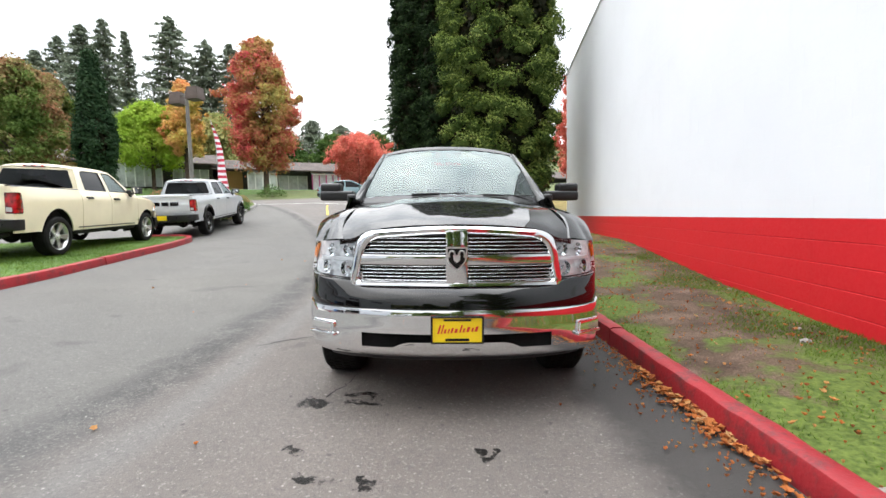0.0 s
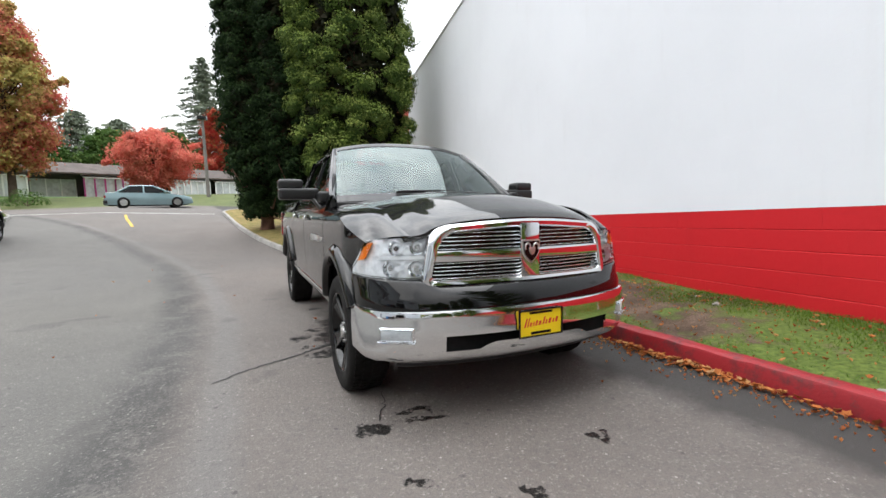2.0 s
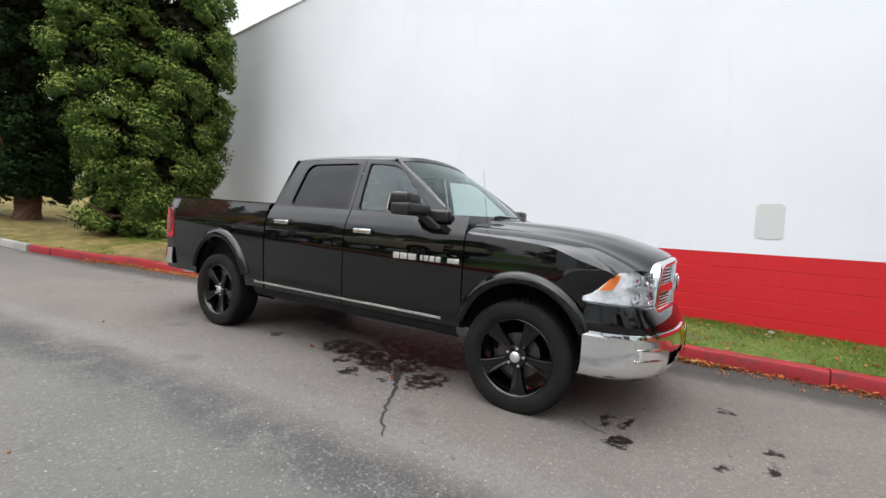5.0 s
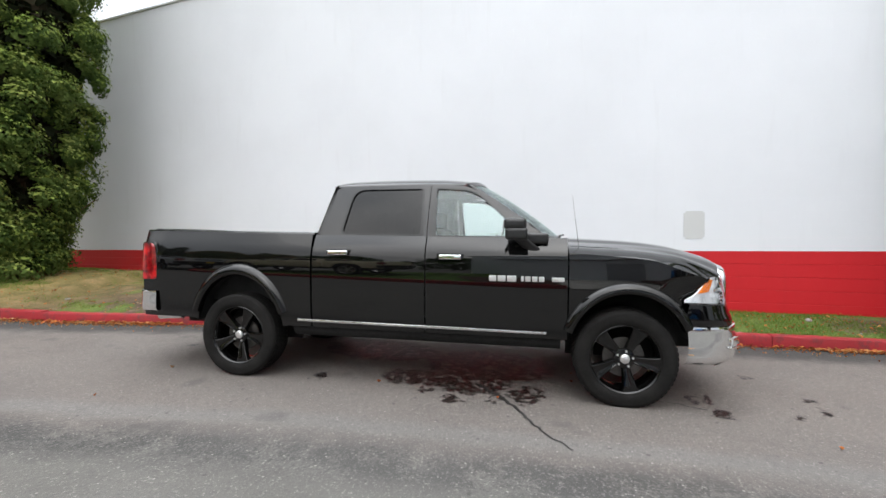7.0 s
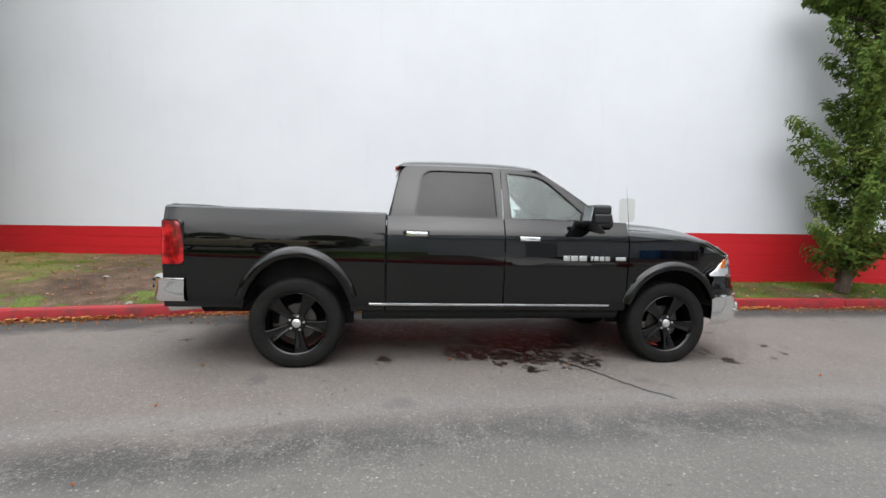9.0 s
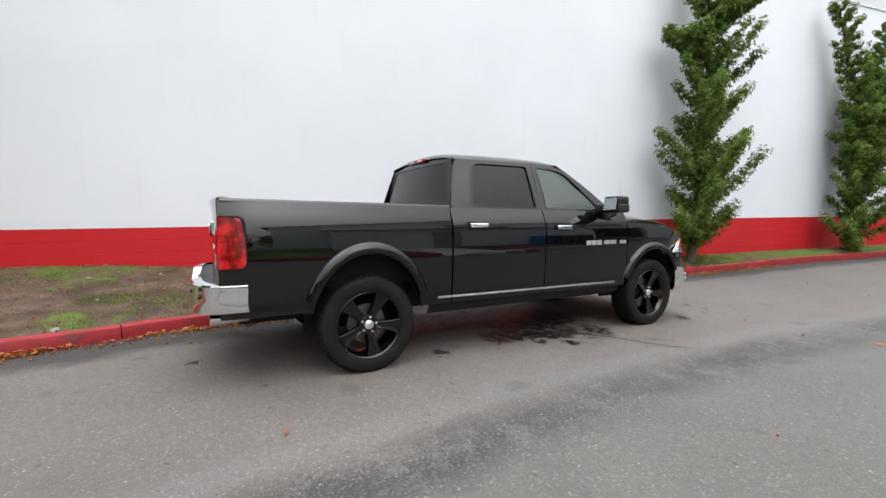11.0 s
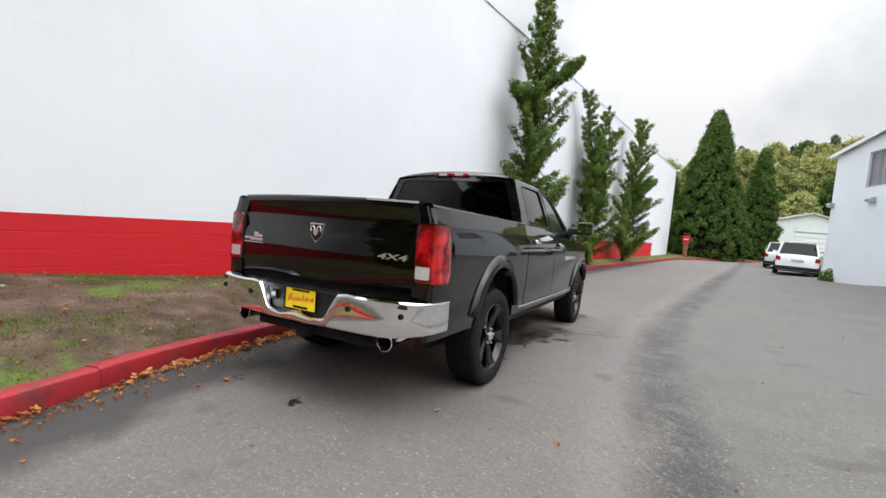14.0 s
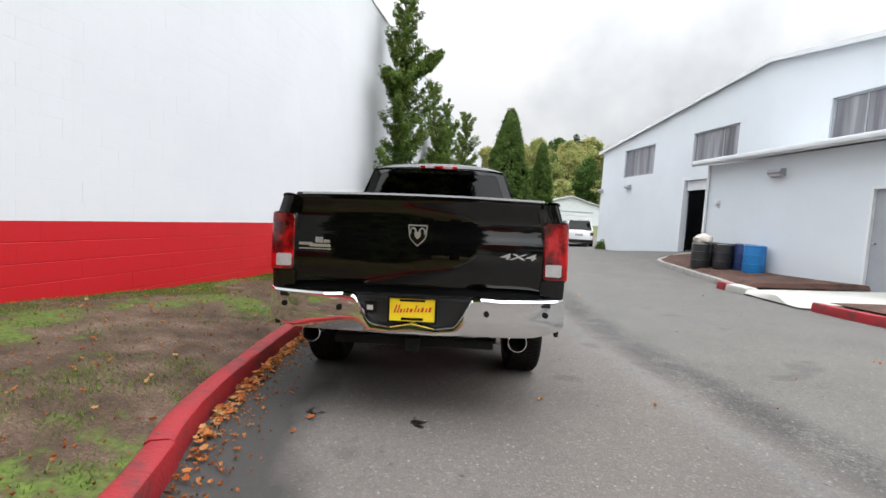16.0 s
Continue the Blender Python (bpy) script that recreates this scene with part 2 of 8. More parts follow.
def streaked_pane():
    """A glossy pane behind which faded film hangs in upright streaks."""
    k = Nodes("streaked_window_pane", (0.2, 0.2, 0.22), 0.08, 0, 0.6)
    a = k.noise(2.6, 4, 0.6, stretch=(1, 1, 0.05))
    k.colour(k.ramp(a, [(0.35, (0.10, 0.10, 0.115)), (0.52, (0.20, 0.20, 0.22)), (0.70, (0.42, 0.42, 0.45))]))
    return k.m


m_frost = streaked_pane()
m_concrete = worn("pale_concrete", (0.44, 0.43, 0.40), 0.85, 0.0, 0.14, 1.1, 60, 0.4, 0.004)
m_mulch = worn("reddish_bark_mulch", (0.085, 0.040, 0.028), 0.95, 0.0, 0.45, 3, 55, 1.0, 0.03)


def kerb_paint(name, base, bare):
    k = Nodes(name, base, 0.55, 0, 0.4)
    a, b, c = k.noise(2.0, 5), k.noise(45, 4), k.noise(9.0, 6, 0.65)
    col = k.ramp(a, [(0.3, tuple(v * 0.75 for v in base)), (0.65, base)])
    col = k.mix(k.mask(c, 0.64, 0.72), col, bare)
    scuff = k.math("MULTIPLY", k.mask(k.noise(4.5, 7, 0.78), 0.50, 0.64), 0.80)
    k.colour(k.mix(scuff, col, (0.07, 0.025, 0.025)))
    k.bump(k.math("ADD", b, k.math("MULTIPLY", c, 1.5)), 0.5, 0.006)
    return k.m


m_kerb_red = kerb_paint("red_kerb_paint", (0.30, 0.015, 0.021), (0.15, 0.07, 0.06))
m_kerb_grey = worn("weathered_kerb_concrete", (0.27, 0.26, 0.245), 0.9, 0.0, 0.25, 2.5, 50, 0.6, 0.006)


# ---- mesh helpers ----
def raw(name, verts, faces, material, parent=None, smooth=False, label=""):
    """Links a mesh from plain lists as one object."""
    me = bpy.data.meshes.new(name)
    me.from_pydata(verts, [], faces)
    if smooth:
        me.polygons.foreach_set("use_smooth", [True] * len(me.polygons))
    me.update()
    if material is not None:
        me.materials.append(material)
    ob = new(name, me)
    if parent is not None:
        ob.parent = parent
    if label:
        ob["label"] = label
    return ob


def part(name, bm, material, parent=None, label="", smooth=None, face=None):
    """Links a bmesh as ONE mesh object; smooth: degrees under which edges are shaded smooth; face: the way an open sheet looks."""
    me = bpy.data.meshes.new(name)
    bmesh.ops.recalc_face_normals(bm, faces=bm.faces)
    if face is not None and sum(f.normal.dot(Vector(face)) * f.calc_area() for f in bm.faces) < 0:
        bmesh.ops.reverse_faces(bm, faces=bm.faces)
    if smooth is not None:
        lim = radians(smooth)
        for f in bm.faces:
            f.smooth = True
        for e in bm.edges:
            e.smooth = len(e.link_faces) == 2 and e.calc_face_angle(0.0) < lim
    bm.to_mesh(me)
    bm.free()
    if material is not None:
        me.materials.append(material)
    ob = new(name, me)
    if parent is not None:
        ob.parent = parent
    if label:
        ob["label"] = label
    return ob


def thing(name, m=None, label="", category="", group="", kind=""):
    ob = new(name)
    ob.empty_display_size = 0.2
    if m is not None:
        ob.matrix_basis = m
    return tagged(ob, label, category, group, kind)


def add_box(bm, x0, x1, y0, y1, z0, z1, bevel=0.0, seg=2, m=None):
    g = bmesh.ops.create_cube(bm, size=1.0)
    vs = g["verts"]
    for v in vs:
        v.co = Vector(((x0 + x1) / 2 + v.co.x * (x1 - x0), (y0 + y1) / 2 + v.co.y * (y1 - y0), (z0 + z1) / 2 + v.co.z * (z1 - z0)))
    if bevel:
        es = list({e for v in vs for e in v.link_edges})
        r = bmesh.ops.bevel(bm, geom=es, offset=bevel, segments=seg, affect="EDGES", profile=0.6)
        vs = list({v for f in r["faces"] for v in f.verts} | {v for v in vs if v.is_valid})
    if m is not None:
        bmesh.ops.transform(bm, matrix=m, verts=[v for v in vs if v.is_valid])
    return vs


def box(name, x0, x1, y0, y1, z0, z1, material, parent=None, bevel=0.0, label="", smooth=None, m=None):
    bm = bmesh.new()
    add_box(bm, x0, x1, y0, y1, z0, z1, bevel, m=m)
    return part(name, bm, material, parent, label, smooth if smooth is not None else (40 if bevel else None))


def add_cyl(bm, a, b, r0, r1=None, n=16, cap=True):
    a, b = Vector(a), Vector(b)
    r1 = r0 if r1 is None else r1
    q = (b - a).to_track_quat("Z", "Y").to_matrix()
    ra = [bm.verts.new(a + q @ Vector((r0 * math.cos(i * math.tau / n), r0 * math.sin(i * math.tau / n), 0))) for i in range(n)]
    rb = [bm.verts.new(b + q @ Vector((r1 * math.cos(i * math.tau / n), r1 * math.sin(i * math.tau / n), 0))) for i in range(n)]
    for i in range(n):
        bm.faces.new((ra[i], ra[(i + 1) % n], rb[(i + 1) % n], rb[i]))
    if cap:
        bm.faces.new(list(reversed(ra)))
        bm.faces.new(rb)


def cyl(name, a, b, r0, material, parent=None, r1=None, n=16, label="", smooth=40):
    bm = bmesh.new()
    add_cyl(bm, a, b, r0, r1, n)
    return part(name, bm, material, parent, label, smooth)


def add_grid(bm, rows, closed=False):
    """A sheet through rows of points."""
    vv = [[bm.verts.new(p) for p in r] for r in rows]
    for a, b in zip(vv, vv[1:]):
        n = len(a)
        for i in range(n if closed else n - 1):
            bm.faces.new((a[i], a[(i + 1) % n], b[(i + 1) % n], b[i]))
    return vv


def add_lathe(bm, prof, n=32, axis="x", at=(0, 0, 0)):
    """A ring surface: prof holds (along, radius)."""
    rows = []
    for a, r in prof:
        row = []
        for i in range(n):
            c, s = r * math.cos(i * math.tau / n), r * math.sin(i * math.tau / n)
            p = (a, c, s) if axis == "x" else ((c, a, s) if axis == "y" else (c, s, a))
            row.append((p[0] + at[0], p[1] + at[1], p[2] + at[2]))
        rows.append(row)
    add_grid(bm, rows, True)


def inside(p, poly):
    x, y = p
    hit = False
    for (x0, y0), (x1, y1) in zip(poly, poly[1:] + poly[:1]):
        if (y0 > y) != (y1 > y) and x < (x1 - x0) * (y - y0) / (y1 - y0) + x0:
            hit = not hit
    return hit


# ---- the lie of the land ----
LAND_Y = (-300, -120, -60, -42, -35, -20, -10, -4, -1, 0, 3, 8, 12, 15, 18, 22, 26, 30, 34, 45, 56, 80, 140, 300)
LAND_Z = (45, 20, 1.8, 0.35, 0.12, 0.07, 0.08, 0.06, 0.015, 0.01, 0.05, 0.135, 0.21, 0.37, 0.65, 1.1, 1.65, 2.1, 2.3, 3.9, 4.5, 7.0, 22, 40)


def land(x, y):
    """Height of the ground: it climbs behind the black pickup and towards the lot opposite."""
    z = sum(float(np.interp(y + d, LAND_Y, LAND_Z)) for d in (-1.2, -0.6, 0, 0.6, 1.2)) / 5
    xc = min(x, 3.5)
    # a shallow hollow where the black pickup stands
    z -= 0.030 * max(0.0, min(1.0, (0.9 - x) / 0.8)) * max(0.0, min(1.0, (y + 1.0) / 2.5)) * max(0.0, min(1.0, (10.5 - y) / 3.0)) * max(0.0, min(1.0, (x + 5.0) / 1.5))
    z += 0.008 - 0.022 * max(xc, -4)
    if xc < -4:
        z += 0.06 * min(-4 - xc, 8.0)
    # the forecourt climbs to the workshop door
    t = max(0.0, min(1.0, (-6.4 - xc) / 2.0)) * max(0.0, min(1.0, (-6.5 - y) / 1.5)) * max(0.0, min(1.0, (y + 16) / 4))
    return z + 0.28 * t


def asphalt():
    k = Nodes("worn_asphalt", (0.13, 0.125, 0.12), 0.9, 0, 0.35)
    pos = k.pos()
    sep = k.n.new("ShaderNodeSeparateXYZ")
    k.l.new(pos, sep.inputs[0])
    x, y = sep.outputs["X"], sep.outputs["Y"]
    yy = k.math("MAXIMUM", y, 0.0)
    seam = k.math("ADD", k.math("ADD", x, 2.28), k.math("MULTIPLY", k.math("MULTIPLY", yy, yy), 0.0183))
    seam = k.math("ADD", seam, k.math("MULTIPLY", k.math("SUBTRACT", k.noise(0.9, 5), 0.5), 0.40))
    fine, grit, blot, wide = k.noise(150, 3), k.noise(55, 5, 0.7), k.noise(1.1, 6, 0.6), k.noise(0.22, 4)
    near = k.ramp(blot, [(0.3, (0.120, 0.102, 0.091)), (0.7, (0.159, 0.137, 0.122))])
    outer = k.ramp(blot, [(0.3, (0.100, 0.095, 0.085)), (0.7, (0.134, 0.127, 0.115))])
    col = k.mix(k.mask(seam, 0.05, -0.25), near, outer)
    # the old joint between two pavings: a dark crumbled strip
    strip = k.math("SUBTRACT", 1.0, k.mask(k.math("ABSOLUTE", k.math("ADD", seam, 0.18)), 0.10, 0.38))
    pale = k.math("SUBTRACT", 1.0, k.mask(k.math("ABSOLUTE", k.math("SUBTRACT", seam, 0.30)), 0.05, 0.20))
    col = k.mix(k.math("MULTIPLY", pale, 0.45), col, (0.165, 0.163, 0.160))
    strip = k.math("MULTIPLY", strip, k.mask(k.math("ADD", k.math("MULTIPLY", k.noise(3.0, 5, 0.7), 0.5), k.math("MULTIPLY", k.noise(42, 4, 0.75), 0.5)), 0.41, 0.52))
    col = k.mix(k.math("MULTIPLY", strip, 0.92), col, (0.024, 0.023, 0.022))
    col = k.mix(k.mask(wide, 0.35, 0.75), col, k.mix(0.75, col, (0.105, 0.102, 0.098)))
    # pale and dark aggregate
    col = k.mix(k.math("MULTIPLY", k.mask(grit, 0.56, 0.66), 0.50), col, (0.34, 0.32, 0.30))
    col = k.mix(k.math("MULTIPLY", k.mask(fine, 0.52, 0.66), 0.42), col, (0.045, 0.044, 0.043))
    col = k.mix(k.math("MULTIPLY", k.mask(k.noise(26, 6, 0.8), 0.50, 0.62), 0.36), col, (0.06, 0.058, 0.056))
    vor = k.n.new("ShaderNodeTexVoronoi")
    vor.inputs["Scale"].default_value = 34.0
    k.l.new(pos, vor.inputs["Vector"])
    vs_ = k.n.new("ShaderNodeSeparateColor")
    k.l.new(vor.outputs["Color"], vs_.inputs[0])
    speck = k.math("MULTIPLY", k.mask(vs_.outputs[0], 0.94, 0.96), k.mask(vor.outputs["Distance"], 0.26, 0.18))
    col = k.mix(k.math("MULTIPLY", speck, 0.5), col, (0.42, 0.40, 0.37))
    # dark pebbles and tar spots
    dots = k.n.new("ShaderNodeTexVoronoi")
    dots.inputs["Scale"].default_value = 11.0
    k.l.new(pos, dots.inputs["Vector"])
    ds_ = k.n.new("ShaderNodeSeparateColor")
    k.l.new(dots.outputs["Color"], ds_.inputs[0])
    dot = k.math("MULTIPLY", k.mask(ds_.outputs[0], 0.86, 0.90), k.mask(k.math("ADD", dots.outputs["Distance"], k.math("MULTIPLY", grit, 0.3)), 0.34, 0.26))
    col = k.mix(k.math("MULTIPLY", dot, 0.7), col, (0.045, 0.043, 0.041))
    # damp, dark gutter along the red kerb
    kx = k.n.new("ShaderNodeFloatCurve")
    kc = kx.mapping.curves[0]
    GUT = [(-4, 1.74), (-1.5, 1.64), (0.4, 1.49), (1.9, 1.30), (3.1, 1.10), (5.0, 0.80), (6.9, 0.46), (8.5, 0.06), (9.45, -0.36), (10.75, -0.87), (12.2, -1.32)]
    while len(kc.points) < len(GUT):
        kc.points.new(0.5, 0.5)
    for p, (yy0, xx0) in zip(kc.points, GUT):
        p.location = ((yy0 + 4) / 16.2, (xx0 + 2) / 4)
    kx.mapping.update()
    k.l.new(k.math("DIVIDE", k.math("ADD", y, 4.0), 16.2), kx.inputs["Value"])
    gut = k.math("SUBTRACT", k.math("SUBTRACT", k.math("MULTIPLY", kx.outputs[0], 4.0), 2.0), x)
    gut = k.math("ADD", gut, k.math("MULTIPLY", k.math("SUBTRACT", k.noise(2.2, 5, 0.65), 0.5), 0.55))
    col = k.mix(k.math("MULTIPLY", k.mask(gut, 0.74, 0.46), 0.88), col, (0.034, 0.032, 0.030))
    # oil drips, wet patches; shade under the pickup is painted in here too
    warp = k.n.new("ShaderNodeVectorMath")
    warp.operation = "ADD"
    nv = k.n.new("ShaderNodeTexNoise")
    nv.inputs["Scale"].default_value = 8.0
    nv.inputs["Detail"].default_value = 5
    k.l.new(pos, nv.inputs["Vector"])
    sc = k.n.new("ShaderNodeVectorMath")
    sc.operation = "MULTIPLY_ADD"
    sc.inputs[1].default_value = (0.30, 0.30, 0)
    sc.inputs[2].default_value = (-0.15, -0.15, 0)
    k.l.new(nv.outputs["Color"], sc.inputs[0])
    k.l.new(pos, warp.inputs[0])
    k.l.new(sc.outputs[0], warp.inputs[1])
    wet = None
    for sx, sy, rx, ry in OIL_AND_SHADE:
        v = k.n.new("ShaderNodeVectorMath")
        v.operation = "MULTIPLY_ADD"
        v.inputs[1].default_value = (1 / rx, 1 / ry, 0)
        v.inputs[2].default_value = (-sx / rx, -sy / ry, 0)
        k.l.new(warp.outputs[0], v.inputs[0])
        ln = k.n.new("ShaderNodeVectorMath")
        ln.operation = "LENGTH"
        k.l.new(v.outputs[0], ln.inputs[0])
        wet = ln.outputs["Value"] if wet is None else k.math("MINIMUM", wet, ln.outputs["Value"])
    wetm = k.math("MULTIPLY", k.mask(wet, 0.98, 0.82), k.mask(k.noise(11, 6, 0.72), 0.42, 0.48))
    col = k.mix(k.math("MULTIPLY", wetm, 0.96), col, (0.005, 0.0045, 0.004))
    # small old spots all over
    spots = k.math("MULTIPLY", k.mask(k.noise(2.2, 2, 0.4), 0.66, 0.74), 0.45)
    col = k.mix(spots, col, (0.05, 0.048, 0.046))
    # beyond the streets the same sheet is rough grass
    far = k.math("MAXIMUM", k.mask(y, 35.0, 36.0), k.mask(y, -36.5, -38.5))
    col = k.mix(far, col, k.ramp(blot, [(0.3, (0.05, 0.07, 0.015)), (0.7, (0.10, 0.12, 0.03))]))
    k.colour(col)
    k.rough(k.mix(wetm, (0.9, 0.9, 0.9), (0.45, 0.45, 0.45)))
    k.l.new(k.mix(wetm, (0.5, 0.5, 0.5), (0.15, 0.15, 0.15)), k.b.inputs["Specular IOR Level"])
    k.bump(k.math("ADD", k.math("MULTIPLY", fine, 0.6), grit), 0.9, 0.008)
    return k.m


# the last two patches paint the shade under the pickup
OIL_AND_SHADE = [(-1.28, 2.64, 0.15, 0.08), (-0.93, 2.70, 0.12, 0.045), (-1.10, 2.08, 0.10, 0.065), (-0.93, 1.88, 0.13, 0.045), (-0.66, 1.90, 0.07, 0.04),
       (-0.12, 2.20, 0.055, 0.028), (-1.30, 4.75, 0.30, 0.45), (-1.40, 4.15, 0.26, 0.16), (-1.30, 5.25, 0.26, 0.40), (-1.63, 6.15, 0.10, 0.10),
       (-0.98, 2.83, 0.10, 0.05), (-0.50, 8.33, 0.06, 0.04), (-1.23, 8.30, 0.05, 0.05), (-1.75, 4.75, 0.10, 0.12), (-1.62, 5.05, 0.09, 0.07), (-1.58, 4.40, 0.12, 0.06), (-0.62, 4.7, 0.62, 0.75), (-0.45, 6.1, 0.5, 0.8)]
m_asphalt = asphalt()


def spaced(*stops):
    """Grid lines from (start, step) stops; the last is the end."""
    out = []
    for (a, s), (b, _) in zip(stops, stops[1:]):
        n = max(1, round((b - a) / s))
        out += [a + (b - a) * i / n for i in range(n)]
    return out + [stops[-1][0]]


gx = spaced((-900, 150), (-150, 25), (-40, 4), (-16, 0.6), (6, 4), (30, 20), (150, 150), (900, 0))
gy = spaced((-900, 150), (-150, 15), (-45, 1.5), (-15, 0.6), (34, 1.5), (60, 10), (150, 150), (900, 0))
g_verts = [(x, y, land(x, y)) for y in gy for x in gx]
nx = len(gx)
g_faces = [(j * nx + i, j * nx + i + 1, (j + 1) * nx + i + 1, (j + 1) * nx + i) for j in range(len(gy) - 1) for i in range(nx - 1)]
tagged(raw("ground", g_verts, g_faces, m_asphalt, smooth=True), "worn grey asphalt drive with oil stains, painted shade under the pickup and a dark paving seam", "ground", kind="structure")


# ---- the painted block wall ----
WALL_X, COURSE, BLOCK, RED_TOP, WALL_Y0, WALL_Y1 = 2.84, 0.2032, 0.4064, 1.17, -30.5, 20.1
WALL_TOP = RED_TOP + 30 * COURSE
wall = tagged(raw("wall_east", [], [], None), "tall white-painted block wall with a red painted base", "wall", kind="structure")
box("wall_core", WALL_X + 0.013, WALL_X + 0.25, WALL_Y0, WALL_Y1, -0.5, WALL_TOP, m_wall_white, wall)
box("wall_core", WALL_X + 0.011, WALL_X + 0.0127, -24.0, WALL_Y1, -0.5, RED_TOP - 0.006, m_wall_red, wall)


def block_mesh(name, material, chamfer, length=BLOCK):
    """One block face: chamfered top and bottom edges, nearly closed upright joints."""
    l, h, d, c, g = length / 2, COURSE / 2, 0.016, chamfer, 0.0003
    front = [(-l + g, -h + c), (l - g, -h + c), (l - g, h - c), (-l + g, h - c)]
    back = [(-l, -h), (l, -h), (l, h), (-l, h)]
    vs = [(0, a, b) for a, b in front] + [(chamfer, a, b) for a, b in back] + [(d, a, b) for a, b in back]
    fs = [(3, 2, 1, 0)]
    for i in range(4):
        j = (i + 1) % 4
        fs += [(i, j, 4 + j, 4 + i), (4 + i, 4 + j, 8 + j, 8 + i)]
    me = bpy.data.meshes.new(name)
    me.from_pydata(vs, [], fs)
    me.materials.append(material)
    return me


block_red, block_white = block_mesh("block_red", m_wall_red, 0.0065), block_mesh("block_white", m_wall_white, 0.0006)
rest = {True: ([], []), False: ([], [])}
rnd = random.Random(5)
singles = []
for k in range(-7, 30):
    zc = RED_TOP + (k + 0.5) * COURSE
    red_row = k < 0
    for i in range(int((WALL_Y1 - WALL_Y0) / BLOCK)):
        yc = WALL_Y0 + (i + 0.5 + (0.5 if k % 2 else 0)) * BLOCK
        if yc + BLOCK / 2 > WALL_Y1:
            continue
        red = red_row and yc > -24.0
        dx = rnd.uniform(-0.0005, 0.0005) if red else rnd.uniform(-0.0004, 0.0004)
        if -1.0 < yc < 11.0 and -5 <= k < 4:
            singles.append((red, dx, yc, zc))
            continue
        vs, fs = rest[red]
        o = len(vs)
        src = block_red if red else block_white
        vs += [(WALL_X + dx + v.co.x, yc + v.co.y, zc + v.co.z) for v in src.vertices]
        fs += [tuple(o + a for a in p.vertices) for p in src.polygons]
for red, (vs, fs) in rest.items():
    tagged(raw("blockwork", vs, fs, m_wall_red if red else m_wall_white, wall), kind="stuff")
box("coping", WALL_X - 0.03, WALL_X + 0.3, WALL_Y0 - 0.03, WALL_Y1 + 0.03, WALL_TOP, WALL_TOP + 0.05, m_bldg_trim, wall, 0.008)
tagged(box("wall_north", WALL_X + 0.25, 18, WALL_Y1 - 0.25, WALL_Y1, -0.5, WALL_TOP, m_wall_white), "white block end wall of the large building", "wall", kind="structure")
tagged(box("wall_south", WALL_X + 0.25, 18, WALL_Y0, WALL_Y0 + 0.25, -0.5, WALL_TOP, m_wall_white), "white block end wall of the large building", "wall", kind="structure")
tagged(box("wall_back", 18, 18.25, WALL_Y0, WALL_Y1, -0.5, WALL_TOP, m_wall_white), "white block rear wall of the large building", "wall", kind="structure")
tagged(box("roof", WALL_X + 0.25, 18, WALL_Y0 + 0.25, WALL_Y1 - 0.25, WALL_TOP - 0.35, WALL_TOP - 0.15, m_coping), "flat grey roof of the large building", "roof", kind="structure")

# a painted-over square on the wall
pm = bmesh.new()
add_box(pm, WALL_X - 0.006, WALL_X - 0.0015, 1.99, 2.29, 1.37, 1.82, 0.0)
bmesh.ops.bevel(pm, geom=[e for e in pm.edges if abs(e.verts[0].co.x - e.verts[1].co.x) > 0.002], offset=0.03, segments=3, affect="EDGES")
tagged(part("wall_patch", pm, m_wall_patch), "pale grey painted-over rectangle on the white wall", "cover plate")


# ---- kerbs ----
def path_at(path, step):
    """Points every step along a smooth line through path."""
    p = [Vector(q).to_2d() for q in path]
    fine = []
    for i in range(len(p) - 1):
        a, b, c, d = p[max(i - 1, 0)], p[i], p[i + 1], p[min(i + 2, len(p) - 1)]
        for s in range(12):
            t = s / 12
            fine.append(0.5 * ((2 * b) + (c - a) * t + (2 * a - 5 * b + 4 * c - d) * t * t + (3 * b - a - 3 * c + d) * t ** 3))
    fine.append(p[-1])
    out, left = [fine[0]], step
    for a, b in zip(fine, fine[1:]):
        while (b - a).length >= left and (b - a).length > 1e-6:
            a = a + (b - a).normalized() * left
            out.append(a)
            left = step
        left -= (b - a).length
    return out


KERB_W, KERB_H = 0.155, 0.15


